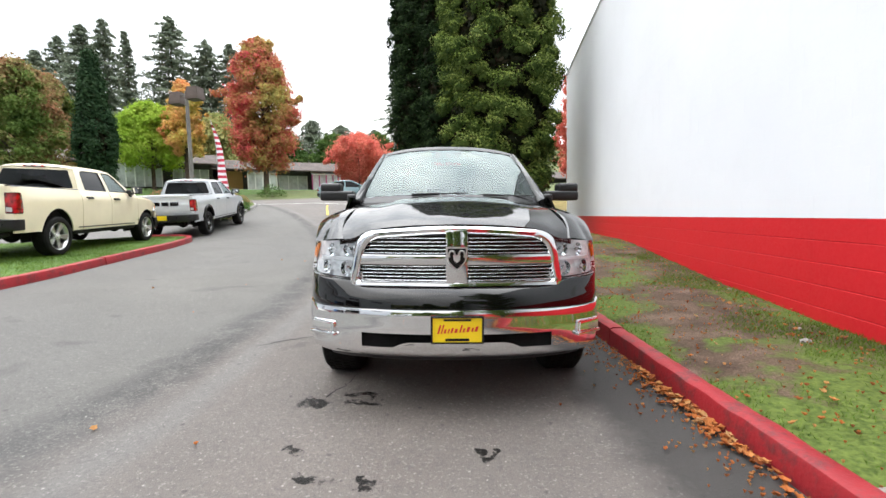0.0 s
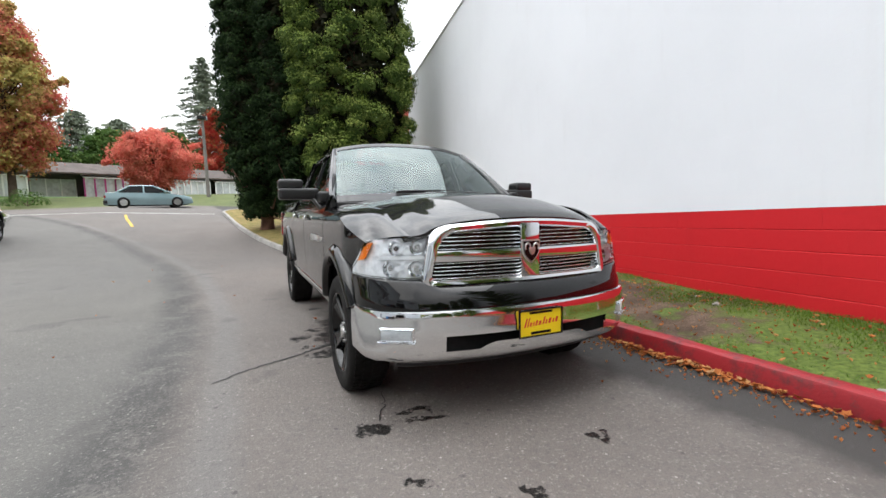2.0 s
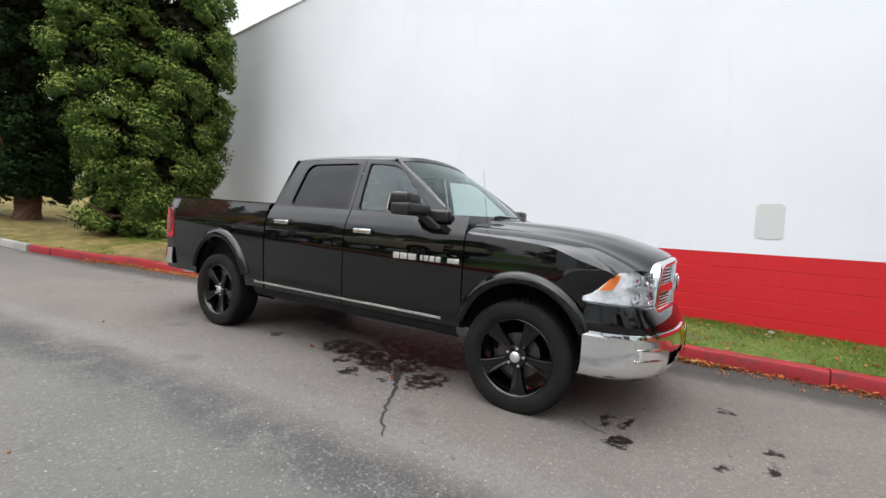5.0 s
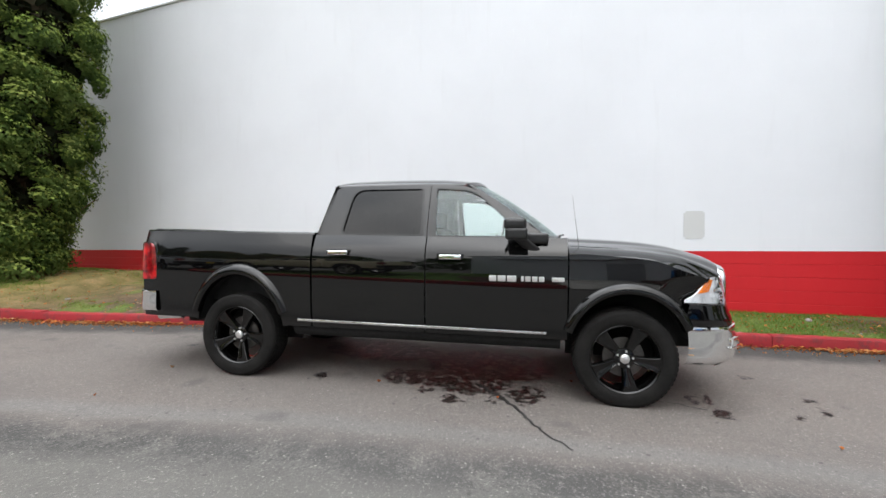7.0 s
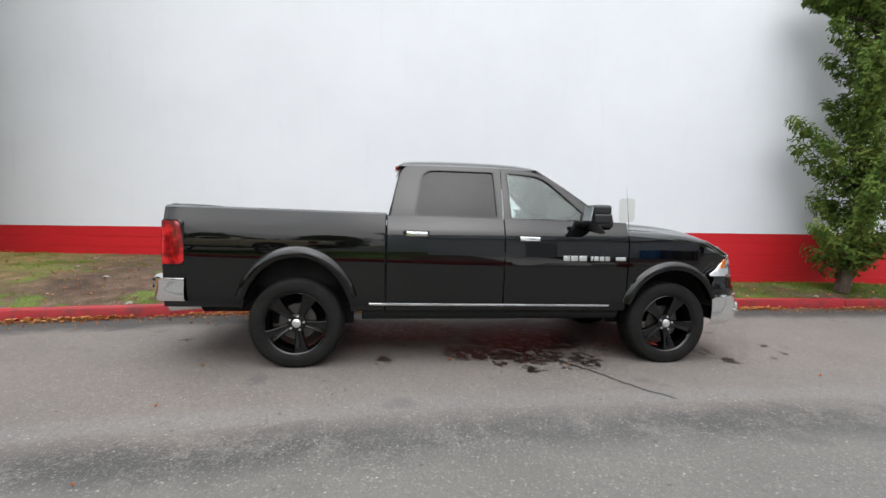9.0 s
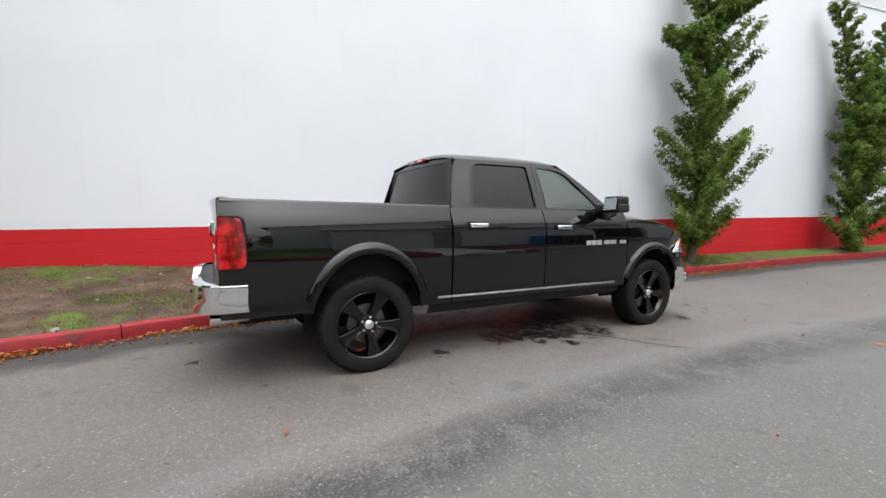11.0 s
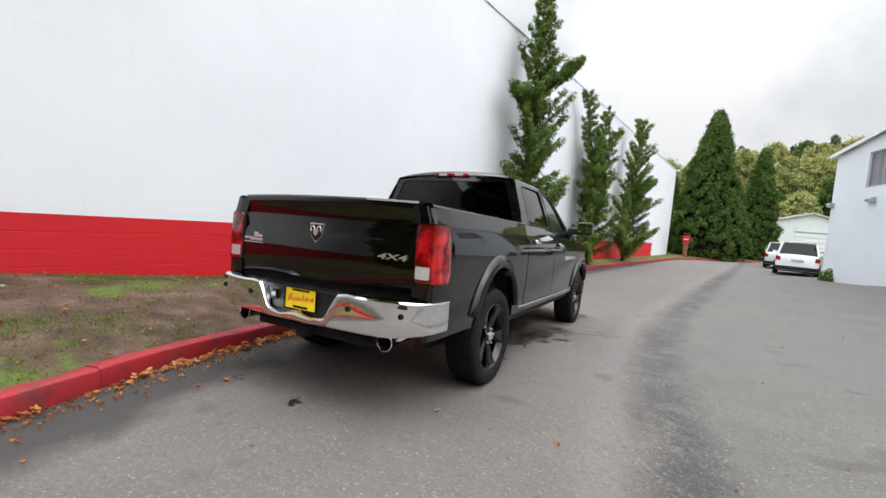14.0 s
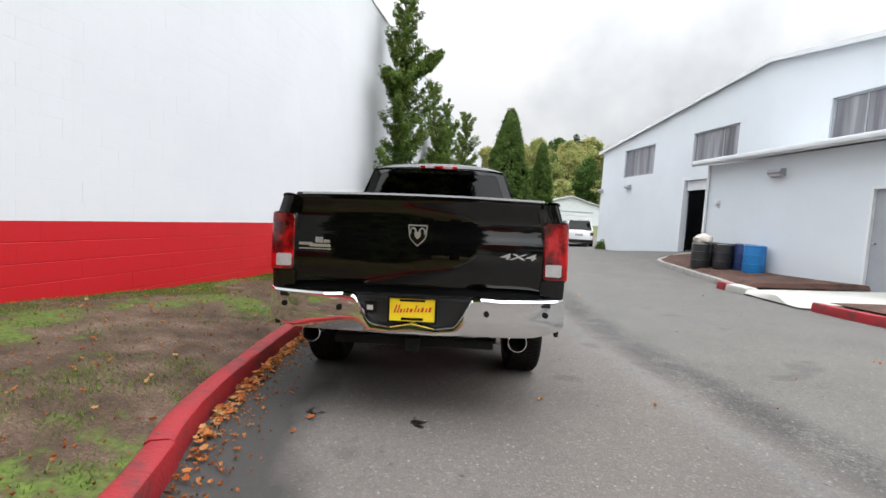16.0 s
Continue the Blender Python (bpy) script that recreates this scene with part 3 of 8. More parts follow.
def kerb_line(name, path, material, label, side=1, length=2.6, step=0.1, height=KERB_H, seed=1):
    """A cast kerb along path (its road edge), in lengths with open joints; side: on which hand the bank lies."""
    top = tagged(raw(name, [], [], None), label, "kerb", kind="structure")
    pts = path_at(path, step)
    coarse = path_at(path, 0.2)
    rr = random.Random(seed)
    per = max(2, round(length / step))
    for s in range(0, len(pts) - 1, per):
        seg = pts[s:s + per + 1]
        if len(seg) < 2:
            continue
        lift, yaw = rr.uniform(-0.008, 0.008), rr.uniform(-0.008, 0.008)
        rows = []
        for i, p in enumerate(seg):
            d = (seg[min(i + 1, len(seg) - 1)] - seg[max(i - 1, 0)]).normalized()
            n = Vector((d.y, -d.x)) * side
            q = p + d * (0.006 if i == 0 else (-0.006 if i == len(seg) - 1 else 0)) + n * yaw
            z = land(p.x, p.y)
            h = height + lift + rr.uniform(-0.002, 0.002)
            prof = [(0.0, -0.12), (0.008, 0.02), (0.014, h - 0.030), (0.022, h - 0.010), (0.040, h), (KERB_W - 0.03, h + 0.002), (KERB_W - 0.008, h - 0.01), (KERB_W, h - 0.04), (KERB_W, -0.12)]
            chip = [0.006 * noise.noise((q.x * 5 + k, q.y * 5, seed)) + rr.uniform(-0.003, 0.003) if 1 < k < 7 else 0 for k in range(9)]
            rows.append([(q.x + n.x * (a + e * 0.6), q.y + n.y * (a + e * 0.6), z + b + e * 0.7) for (a, b), e in zip(prof, chip)])
        bm = bmesh.new()
        vv = add_grid(bm, rows)
        for v in (vv[0], vv[-1]):
            bm.faces.new(v)
        part("kerb_stone", bm, material, top, smooth=35)
    return coarse


K_RED = [(-3.5, -36.2), (1.0, -28.2), (1.55, -24), (1.70, -19), (1.78, -9), (1.74, -4), (1.64, -1.5), (1.49, 0.4), (1.30, 1.9), (1.10, 3.1), (0.80, 5.0), (0.46, 6.9), (0.06, 8.5), (-0.36, 9.45), (-0.87, 10.75), (-1.32, 12.2), (-1.81, 13.0), (-2.53, 14.5)]
K_GREY = [(-2.53, 14.5), (-3.55, 17.4), (-4.05, 18.9), (-4.96, 21.7), (-6.1, 25.6), (-6.6, 27.6), (-6.2, 29.2), (-4.5, 30.0), (2, 30.6), (30, 31.5)]
K_LOT = [(-6.50, 2.7), (-6.68, 3.9), (-7.12, 5.3), (-7.41, 6.3), (-7.99, 7.95), (-8.9, 10.55), (-9.5, 12.1), (-9.95, 12.75), (-10.5, 12.8), (-11.1, 12.2)]
K_BED = [(-6.36, 0.35), (-6.45, -0.9), (-6.42, -3.5), (-6.47, -5.7), (-6.8, -6.9), (-7.6, -7.6), (-8.4, -7.7)]
K_FAR = [(-12.4, 18.6), (-13.4, 20.9), (-14.3, 23.0), (-15.2, 25.4), (-16.6, 27.3), (-19, 28.6), (-30, 29.6), (-60, 31)]
bank_edge = kerb_line("kerb_red", K_RED, m_kerb_red, "red-painted concrete kerb along the drive, scuffed and worn", 1, seed=3)
grey_edge = kerb_line("kerb_grey", K_GREY, m_kerb_grey, "weathered grey concrete kerb round the tree lawn", 1, seed=4)
kerb_line("kerb_lot", K_LOT, m_kerb_red, "red-painted concrete kerb round the grass lot", -1, seed=5)
kerb_line("kerb_bed", K_BED, m_kerb_grey, "pale concrete kerb round the mulched bed", 1, seed=6, height=0.14)
kerb_line("kerb_far", K_FAR, m_kerb_grey, "grey concrete kerb of the planted verge", -1, seed=7)


# ---- the grass bank between the drive and the wall ----
BASE_Y = (-40, -25, -6, 0, 2, 4, 5.9, 7.6, 8.5, 10, 11, 14, 18, 20)
BASE_Z = (0.35, 0.24, 0.24, 0.22, 0.20, 0.22, 0.29, 0.40, 0.46, 0.57, 0.61, 0.62, 0.66, 0.70)
both = bank_edge + grey_edge[1:]


def bank_at(i, f):
    """A point of the bank, f across from the kerb to the wall."""
    p, q = both[max(i - 1, 0)], both[min(i + 1, len(both) - 1)]
    c = both[i]
    d = (q - p).normalized()
    n = Vector((d.y, -d.x))
    a = c + n * (KERB_W - 0.012)
    za = land(c.x, c.y) + KERB_H - 0.025
    if c.y < 20.2:
        b = Vector((WALL_X + 0.012, max(min(c.y + (0.25 * max(0, c.y - 4)), 20.1), WALL_Y0 - 8)))
        zb = float(np.interp(b.y, BASE_Y, BASE_Z))
        if c.y < WALL_Y0:
            b.x = 8.0
    else:
        b = Vector((16.0, 20.4 + (c.y - 20.2) * 1.1))
        zb = land(3.5, b.y) + 0.25
    s = a.lerp(b, f)
    z = za + (zb - za) * f + 0.05 * math.sin(math.pi * f) * (1 if c.y < 12 else 4)
    z += 0.035 * noise.noise((s.x * 0.9, s.y * 0.9, 3.1)) * math.sin(math.pi * min(1, f * 1.2 + 0.05)) + 0.012 * noise.noise((s.x * 4, s.y * 4, 7.7))
    return s.x, s.y, z


def turf():
    k = Nodes("patchy_turf", (0.08, 0.1, 0.03), 0.95, 0, 0.2)
    a, b, c = k.noise(0.75, 6, 0.62), k.noise(30, 4), k.noise(3.5, 5)
    green = k.ramp(b, [(0.3, (0.045, 0.072, 0.014)), (0.7, (0.125, 0.165, 0.038))])
    dirt = k.ramp(k.math("ADD", k.math("MULTIPLY", c, 0.5), k.math("MULTIPLY", k.noise(70, 4, 0.7), 0.5)), [(0.36, (0.030, 0.020, 0.014)), (0.52, (0.085, 0.056, 0.039)), (0.66, (0.19, 0.135, 0.10))])
    sep = k.n.new("ShaderNodeSeparateXYZ")
    k.l.new(k.pos(), sep.inputs[0])
    bare = k.math("MULTIPLY", k.mask(sep.outputs["Y"], 4.5, 8.0), 0.075)
    bare = k.math("SUBTRACT", bare, k.math("MULTIPLY", k.mask(sep.outputs["Y"], 4.0, 1.5), 0.035))
    f = k.math("ADD", bare, k.math("ADD", k.math("MULTIPLY", a, 0.75), k.math("MULTIPLY", c, 0.25)))
    col = k.mix(k.mask(f, 0.485, 0.535), green, dirt)
    # dry straw-coloured lawn with fallen needles under the evergreens
    straw = k.ramp(k.math("ADD", k.math("MULTIPLY", c, 0.6), k.math("MULTIPLY", b, 0.4)), [(0.34, (0.085, 0.080, 0.022)), (0.5, (0.19, 0.155, 0.050)), (0.64, (0.30, 0.20, 0.085))])
    k.colour(k.mix(k.math("MULTIPLY", k.mask(sep.outputs["Y"], 11.0, 13.5), 0.85), col, straw))
    k.bump(k.math("ADD", b, c), 0.8, 0.02)
    return k.m


m_turf = turf()
m_lawn = worn("mown_lawn", (0.080, 0.150, 0.026), 0.95, 0, 0.35, 1.5, 25, 0.9, 0.02)
NB = 26
rows_bank = [[bank_at(i, j / (NB - 1)) for j in range(NB)] for i in range(len(both))]
bm = bmesh.new()
add_grid(bm, rows_bank)
tagged(part("bank", bm, m_turf, smooth=60), "patchy grass bank with bare soil below the wall", "lawn", kind="structure")


def fill(name, outline, material, label, category, lift=0.08, step=0.5, dome=0.0):
    """A planted or paved area on the land inside an outline."""
    poly = [tuple(p) for p in outline]
    xs, ys = [p[0] for p in poly], [p[1] for p in poly]
    bm = bmesh.new()
    vs = [bm.verts.new((x, y, 0)) for x, y in poly]
    f = bm.faces.new(vs)
    for a, lo, hi in ((0, min(xs), max(xs)), (1, min(ys), max(ys))):
        c = lo + step
        while c < hi:
            no = (1, 0, 0) if a == 0 else (0, 1, 0)
            co = (c, 0, 0) if a == 0 else (0, c, 0)
            bmesh.ops.bisect_plane(bm, geom=bm.verts[:] + bm.edges[:] + bm.faces[:], plane_co=co, plane_no=no)
            c += step
    rim = {v for e in bm.edges if e.is_boundary for v in e.verts}
    for v in bm.verts:
        v.co.z = land(v.co.x, v.co.y) + lift + (0 if v in rim else dome + 0.03 * noise.noise((v.co.x * 0.8, v.co.y * 0.8, 1.0)))
    return tagged(part(name, bm, material, smooth=60), label, category, kind="structure")


lot = [(p.x - 0.13, p.y) for p in path_at(K_LOT, 0.5)]
fill("lot_lawn", lot + [(-11.6, 11.0), (-13.5, 5.5), (-13.0, 2.7)], m_lawn, "bright mown grass of the display lot", "lawn", 0.11)
bed = [(p.x - 0.14, p.y) for p in path_at(K_BED, 0.5)]
fill("mulch_bed", bed + [(-9.3, -5.0), (-9.3, 0.35)], m_mulch, "reddish bark mulch bed beside the workshop", "flower bed", 0.10, dome=0.10)
fill("apron", [(-6.3, 0.4), (-6.42, 2.6), (-9.4, 2.6), (-9.4, 0.4)], m_concrete, "pale concrete apron in front of a door", "pavement", 0.03, dome=0.10)
fill("mulch_bed", [(-6.7, 2.75), (-6.95, 4.4), (-8.6, 4.9), (-9.4, 4.9), (-9.4, 2.75)], m_mulch, "reddish bark mulch beside the concrete apron", "flower bed", 0.16)
far_edge = [(p.x - 0.13, p.y) for p in path_at(K_FAR, 1.0)]
fill("verge_lawn", far_edge + [(-60, 18), (-13.0, 17.6)], m_lawn, "grassy verge with shrubs", "lawn", 0.12, 2.0, 0.25)


# ---- pickups ----
TYRE_R, WB = 0.405, 3.58
SIDE_Z = (0.30, 0.44, 0.55, 0.70, 0.88, 1.05, 1.17, 1.235, 1.30, 1.40)
SIDE_X = (0.915, 0.945, 0.962, 0.975, 0.984, 0.987, 0.981, 0.966, 0.938, 0.885)


def smooth_interp(v, a, b):
    """Interpolation that eases through its stops."""
    v = max(a[0], min(a[-1], v))
    for i in range(len(a) - 1):
        if v <= a[i + 1]:
            h = a[i + 1] - a[i]
            d = [(b[j + 1] - b[j]) / (a[j + 1] - a[j]) for j in range(len(a) - 1)]
            m0 = d[i] if i == 0 else (d[i - 1] + d[i]) / 2
            m1 = d[i] if i == len(a) - 2 else (d[i] + d[i + 1]) / 2
            t = (v - a[i]) / h
            return (2 * t ** 3 - 3 * t * t + 1) * b[i] + (t ** 3 - 2 * t * t + t) * h * m0 + (-2 * t ** 3 + 3 * t * t) * b[i + 1] + (t ** 3 - t * t) * h * m1
    return b[-1]


def side_x(y, z):
    x = smooth_interp(z, SIDE_Z, SIDE_X)
    if y < -2.8:
        x += 0.034 * max(0.0, min(1.0, (z - 1.20) / 0.2)) ** 1.5
    if y > 0.25:
        x -= 0.085 * ((y - 0.25) / 0.6) ** 2
    if y < -4.42:
        x -= 0.020 * ((-4.42 - y) / 0.3) ** 2
    return x


def hood_line(y):
    return smooth_interp(y, (-0.60, -0.2, 0.1, 0.4, 0.65, 0.85, 0.97), (1.372, 1.357, 1.342, 1.308, 1.256, 1.205, 1.168))


def hood_z(x, y):
    a = abs(x)
    t = max(0.0, min(1.0, (a - 0.40) / 0.12))
    front = max(0.0, min(1.0, (y + 0.1) / 0.9))
    return hood_line(y) - 0.058 * (a / 0.75) ** 2 - 0.020 * t * t * (3 - 2 * t) * (1 - 0.5 * front) - 0.02 * front * (a / 0.75) ** 4


FRONT_X = (0, 0.3, 0.6, 0.75, 0.86, 0.92, 0.955, 0.972)
FRONT_Y = (1.025, 1.005, 0.935, 0.865, 0.765, 0.665, 0.56, 0.43)


def front_y(x):
    return smooth_interp(abs(x), FRONT_X, FRONT_Y)


def lamp_edge(x, z):
    """How far forward the fender reaches above and behind the headlamp."""
    slant = 0.17 * max(0.0, min(1.0, (z - 0.87) / 0.17)) * max(0.0, min(1.0, (abs(x) - 0.87) / 0.06))
    return slant + smooth_interp(abs(x), (0.60, 0.735, 0.82, 0.885, 0.93, 0.975), (0.865, 0.805, 0.725, 0.61, 0.47, 0.41))


LAMP_U = (0, 0.35, 0.62, 0.82, 0.94, 1.0)
LAMP_X = (0.585, 0.735, 0.855, 0.925, 0.958, 0.968)
LAMP_Y = (0.912, 0.850, 0.755, 0.630, 0.515, 0.430)


def draw_back(ob):
    """Sets the nose back to its true overhang: the grille leans further back than the bumper."""
    def moved(x, y, z):
        k = 0.904 - 0.085 * max(0.0, min(1.0, (z - 0.66) / 0.14))
        w = max(0.0, min(1.0, (y - 0.46) / 0.4))
        return x * (1 + 0.035 * w), (y if y < 0.46 else 0.46 + (y - 0.46) * k), z
    if ob.data is None and ob.matrix_basis.translation.length > 0.01:
        ob.matrix_basis = Matrix.Translation(Vector(moved(*ob.matrix_basis.translation)) - ob.matrix_basis.translation) @ ob.matrix_basis
        return
    if ob.data is not None:
        for v in ob.data.vertices:
            v.co = moved(*v.co)
    for c in ob.children:
        draw_back(c)


def hood_lip(a):
    """Height of the bonnet's front edge, above grille and headlamps."""
    return smooth_interp(a, (0, 0.3, 0.5, 0.585, 0.66, 0.76), (1.172, 1.162, 1.142, 1.122, 1.084, 1.070))


def arch_cut(bm, cy, cz, ry, rz, reach=0.05):
    """Opens a wheel arch in a side panel and rounds its edge."""
    def rad(co):
        return math.hypot((co.y - cy) / ry, (co.z - cz) / rz)
    dead = [f for f in bm.faces if rad(f.calc_center_median()) < 1.0]
    bmesh.ops.delete(bm, geom=dead, context="FACES")
    for v in bm.verts:
        if v.is_boundary and abs(rad(v.co) - 1) < reach / min(ry, rz) * 1.3 and rad(v.co) > 0.6:
            k = 1 / rad(v.co)
            v.co.y, v.co.z = cy + (v.co.y - cy) * k, cz + (v.co.z - cz) * k


def flange(bm, depth=0.022):
    """Turns the open edges of a panel inwards, so that it has thickness."""
    es = [e for e in bm.edges if e.is_boundary]
    r = bmesh.ops.extrude_edge_only(bm, edges=es)
    for v in r["geom"]:
        if isinstance(v, bmesh.types.BMVert):
            v.co.x *= 1 - depth / max(0.3, abs(v.co.x))


def panel(name, y0, y1, z0, z1, material, parent, s, arch=None, step=0.032, label=""):
    """A side panel of the body between y0..y1 and the heights z0(y)..z1(y)."""
    ny, nz = max(2, round((y1 - y0) / step)), 26
    rows = []
    for i in range(ny + 1):
        y = y0 + (y1 - y0) * i / ny
        a, b = z0(y), z1(y)
        rows.append([(side_x(y, a + (b - a) * j / nz), y, a + (b - a) * j / nz) for j in range(nz + 1)])
    bm = bmesh.new()
    add_grid(bm, rows)
    if arch:
        arch_cut(bm, *arch)
    flange(bm)
    bmesh.ops.transform(bm, matrix=Matrix.Diagonal((s, 1, 1, 1)), verts=bm.verts)
    return part(name, bm, material, parent, label, 35)


def ring_frame(name, outer, inner, place, material, parent, depth, s=1, label="", smooth=30):
    """A frame between two outlines of the same count, laid on a surface by place(a, b) and given depth inwards."""
    bm = bmesh.new()
    n = len(outer)
    lo = [bm.verts.new(place(*p)) for p in outer]
    li = [bm.verts.new(place(*p)) for p in inner]
    lb = [bm.verts.new(Vector(place(*p)) + Vector(depth)) for p in inner]
    for i in range(n):
        j = (i + 1) % n
        bm.faces.new((lo[i], lo[j], li[j], li[i]))
        bm.faces.new((li[i], li[j], lb[j], lb[i]))
    bmesh.ops.transform(bm, matrix=Matrix.Diagonal((s, 1, 1, 1)), verts=bm.verts)
    return part(name, bm, material, parent, label, smooth)


def outline(corners, radii, per=6):
    """A closed outline with rounded corners; per points a corner plus one on each side."""
    out = []
    n = len(corners)
    for i in range(n):
        p, a, b = Vector(corners[i]), Vector(corners[i - 1]), Vector(corners[(i + 1) % n])
        r = radii[i] if isinstance(radii, (list, tuple)) else radii
        u, v = (a - p).normalized(), (b - p).normalized()
        p0, p1 = p + u * min(r, (a - p).length * 0.48), p + v * min(r, (b - p).length * 0.48)
        for k in range(per + 1):
            t = k / per
            out.append(tuple(p0 * (1 - t) ** 2 + p * 2 * t * (1 - t) + p1 * t * t))
        out.append(tuple((p1 + b + v * -min((radii[(i + 1) % n] if isinstance(radii, (list, tuple)) else radii), (b - p).length * 0.48)) / 2))
    return out


def sheet(name, loop, place, material, parent, s=1, label="", shadow=True, face=None):
    """A pane filling an outline, as a fan about its middle."""
    bm = bmesh.new()
    c = (sum(p[0] for p in loop) / len(loop), sum(p[1] for p in loop) / len(loop))
    rings = [[bm.verts.new(place(c[0] + (p[0] - c[0]) * f, c[1] + (p[1] - c[1]) * f)) for p in loop] for f in (1.0, 0.66, 0.33)]
    mid = bm.verts.new(place(*c))
    n = len(loop)
    for a, b in zip(rings, rings[1:]):
        for i in range(n):
            bm.faces.new((a[i], a[(i + 1) % n], b[(i + 1) % n], b[i]))
    for i in range(n):
        bm.faces.new((rings[-1][i], rings[-1][(i + 1) % n], mid))
    bmesh.ops.transform(bm, matrix=Matrix.Diagonal((s, 1, 1, 1)), verts=bm.verts)
    ob = part(name, bm, material, parent, label, 60, face or (s, 0, 0))
    ob.visible_shadow = shadow
    return ob


def wheel(parent, x, y, rim_mat, s, sink=0.0, spokes=5):
    """A tyre on a five-spoked wheel; its outer face looks along s."""
    w = thing("wheel", Matrix.Translation((x, y, TYRE_R - sink)))
    w.parent = parent
    bm = bmesh.new()
    R = TYRE_R
    prof = [(-0.125, 0.268), (-0.138, 0.305), (-0.142, 0.345), (-0.132, 0.382), (-0.112, R - 0.004), (-0.06, R), (0.06, R), (0.112, R - 0.004), (0.131, 0.384), (0.1375, 0.366), (0.1365, 0.358), (0.140, 0.345), (0.138, 0.318), (0.1345, 0.300), (0.130, 0.292), (0.126, 0.284), (0.118, 0.272)]
    add_lathe(bm, [(a * s, r) for a, r in prof], 56)
    part("tyre", bm, m_tyre, w, "black rubber tyre", 40)
    # tread blocks
    bm = bmesh.new()
    for i in range(60):
        an = i * math.tau / 60
        for lane, off in ((-0.085, 0.0), (-0.03, 0.5), (0.03, 0.0), (0.085, 0.5)):
            mtx = Matrix.Rotation(an + off * math.tau / 60, 4, "X") @ Matrix.Translation((lane, 0, R + 0.0015))
            add_box(bm, -0.021, 0.021, -0.014, 0.014, -0.004, 0.003, m=mtx)
    part("tread", bm, m_tyre, w)
    bm = bmesh.new()
    add_lathe(bm, [(a * s, r) for a, r in [(-0.11, 0.262), (0.02, 0.246), (0.075, 0.248), (0.090, 0.258), (0.112, 0.264), (0.124, 0.272), (0.127, 0.279), (0.122, 0.285)]], 48)
    part("rim", bm, rim_mat, w, "", 40)
    bm = bmesh.new()
    add_lathe(bm, [(a * s, r) for a, r in [(0.03, 0.0), (0.03, 0.165), (0.016, 0.168), (0.016, 0.0)]], 32)
    part("brake_disc", bm, m_disc, w, "dark brake disc", 40)
    for i in range(spokes):
        bm = bmesh.new()
        rows = []
        for rr, hw, out, dep in ((0.045, 0.030, 0.080, 0.05), (0.085, 0.034, 0.088, 0.05), (0.15, 0.043, 0.099, 0.045), (0.215, 0.056, 0.111, 0.04), (0.250, 0.066, 0.118, 0.04), (0.268, 0.078, 0.119, 0.035)):
            rows.append([(out - dep, -hw, rr), (out - 0.016, -hw, rr), (out - 0.002, -hw + 0.007, rr), (out, -hw + 0.013, rr), (out - 0.007, -hw * 0.25, rr), (out - 0.007, hw * 0.25, rr), (out, hw - 0.013, rr), (out - 0.002, hw - 0.007, rr), (out - 0.016, hw, rr), (out - dep, hw, rr)])
        vv = add_grid(bm, rows, True)
        bm.faces.new(vv[0])
        bm.faces.new(vv[-1])
        bmesh.ops.transform(bm, matrix=Matrix.Diagonal((s, 1, 1, 1)) @ Matrix.Rotation(i * math.tau / spokes + 0.80, 4, "X"), verts=bm.verts)
        part("spoke", bm, rim_mat, w, "", 30)
    bm = bmesh.new()
    add_lathe(bm, [(a * s, r) for a, r in [(0.07, 0.085), (0.090, 0.080), (0.097, 0.060), (0.098, 0.042)]], 28)
    part("hub", bm, rim_mat, w, "", 40)
    bm = bmesh.new()
    add_lathe(bm, [(a * s, r) for a, r in [(0.092, 0.040), (0.108, 0.038), (0.113, 0.030), (0.114, 0.0)]], 24)
    part("hub_cap", bm, m_badge, w, "bright chrome hub cap", 40)
    for i in range(5):
        a = i * math.tau / 5 + 0.80 + math.pi / 5
        cyl("wheel_nut", (0.085 * s, 0.064 * math.sin(a), 0.064 * math.cos(a)), (0.108 * s, 0.064 * math.sin(a), 0.064 * math.cos(a)), 0.010, m_badge, w, n=6)
    return w


def flare(parent, cy, ry, rz, material, s, a0, a1, label="black wheel-arch flare"):
    """A raised lip round a wheel arch, from angle a0 to a1 (degrees, 90 is the top)."""
    bm = bmesh.new()
    rows = []
    for i in range(41):
        a = radians(a0 + (a1 - a0) * i / 40)
        row = []
        for k, out in ((0.99, -0.030), (0.99, 0.022), (1.01, 0.040), (1.05, 0.046), (1.11, 0.036), (1.16, 0.014), (1.18, -0.004), (1.18, -0.03)):
            y, z = cy + ry * k * math.cos(a), TYRE_R + rz * k * math.sin(a)
            row.append(((side_x(max(min(y, 0.6), -4.55), max(z, 0.46)) + out) * s, y, z))
        rows.append(row)
    vv = add_grid(bm, rows)
    bm.faces.new(vv[0])
    bm.faces.new(vv[-1])
    return part("wheel_flare", bm, material, parent, label, 50)


def word(name, text, size, m, material, parent, depth=0.004, bold=0.0, shear=0.0):
    """Raised lettering as one mesh."""
    c = bpy.data.curves.new(name, "FONT")
    c.body, c.size, c.extrude, c.align_x, c.align_y, c.offset, c.shear = text, size, depth, "CENTER", "CENTER", bold, shear
    tmp = bpy.data.objects.new(name, c)
    me = bpy.data.meshes.new_from_object(tmp)
    bpy.data.objects.remove(tmp)
    me.materials.clear()
    me.materials.append(material)
    ob = new(name, me)
    ob.matrix_basis = m
    ob.parent = parent
    return ob


GH_BELT, GH_TOP = 1.355, 1.847


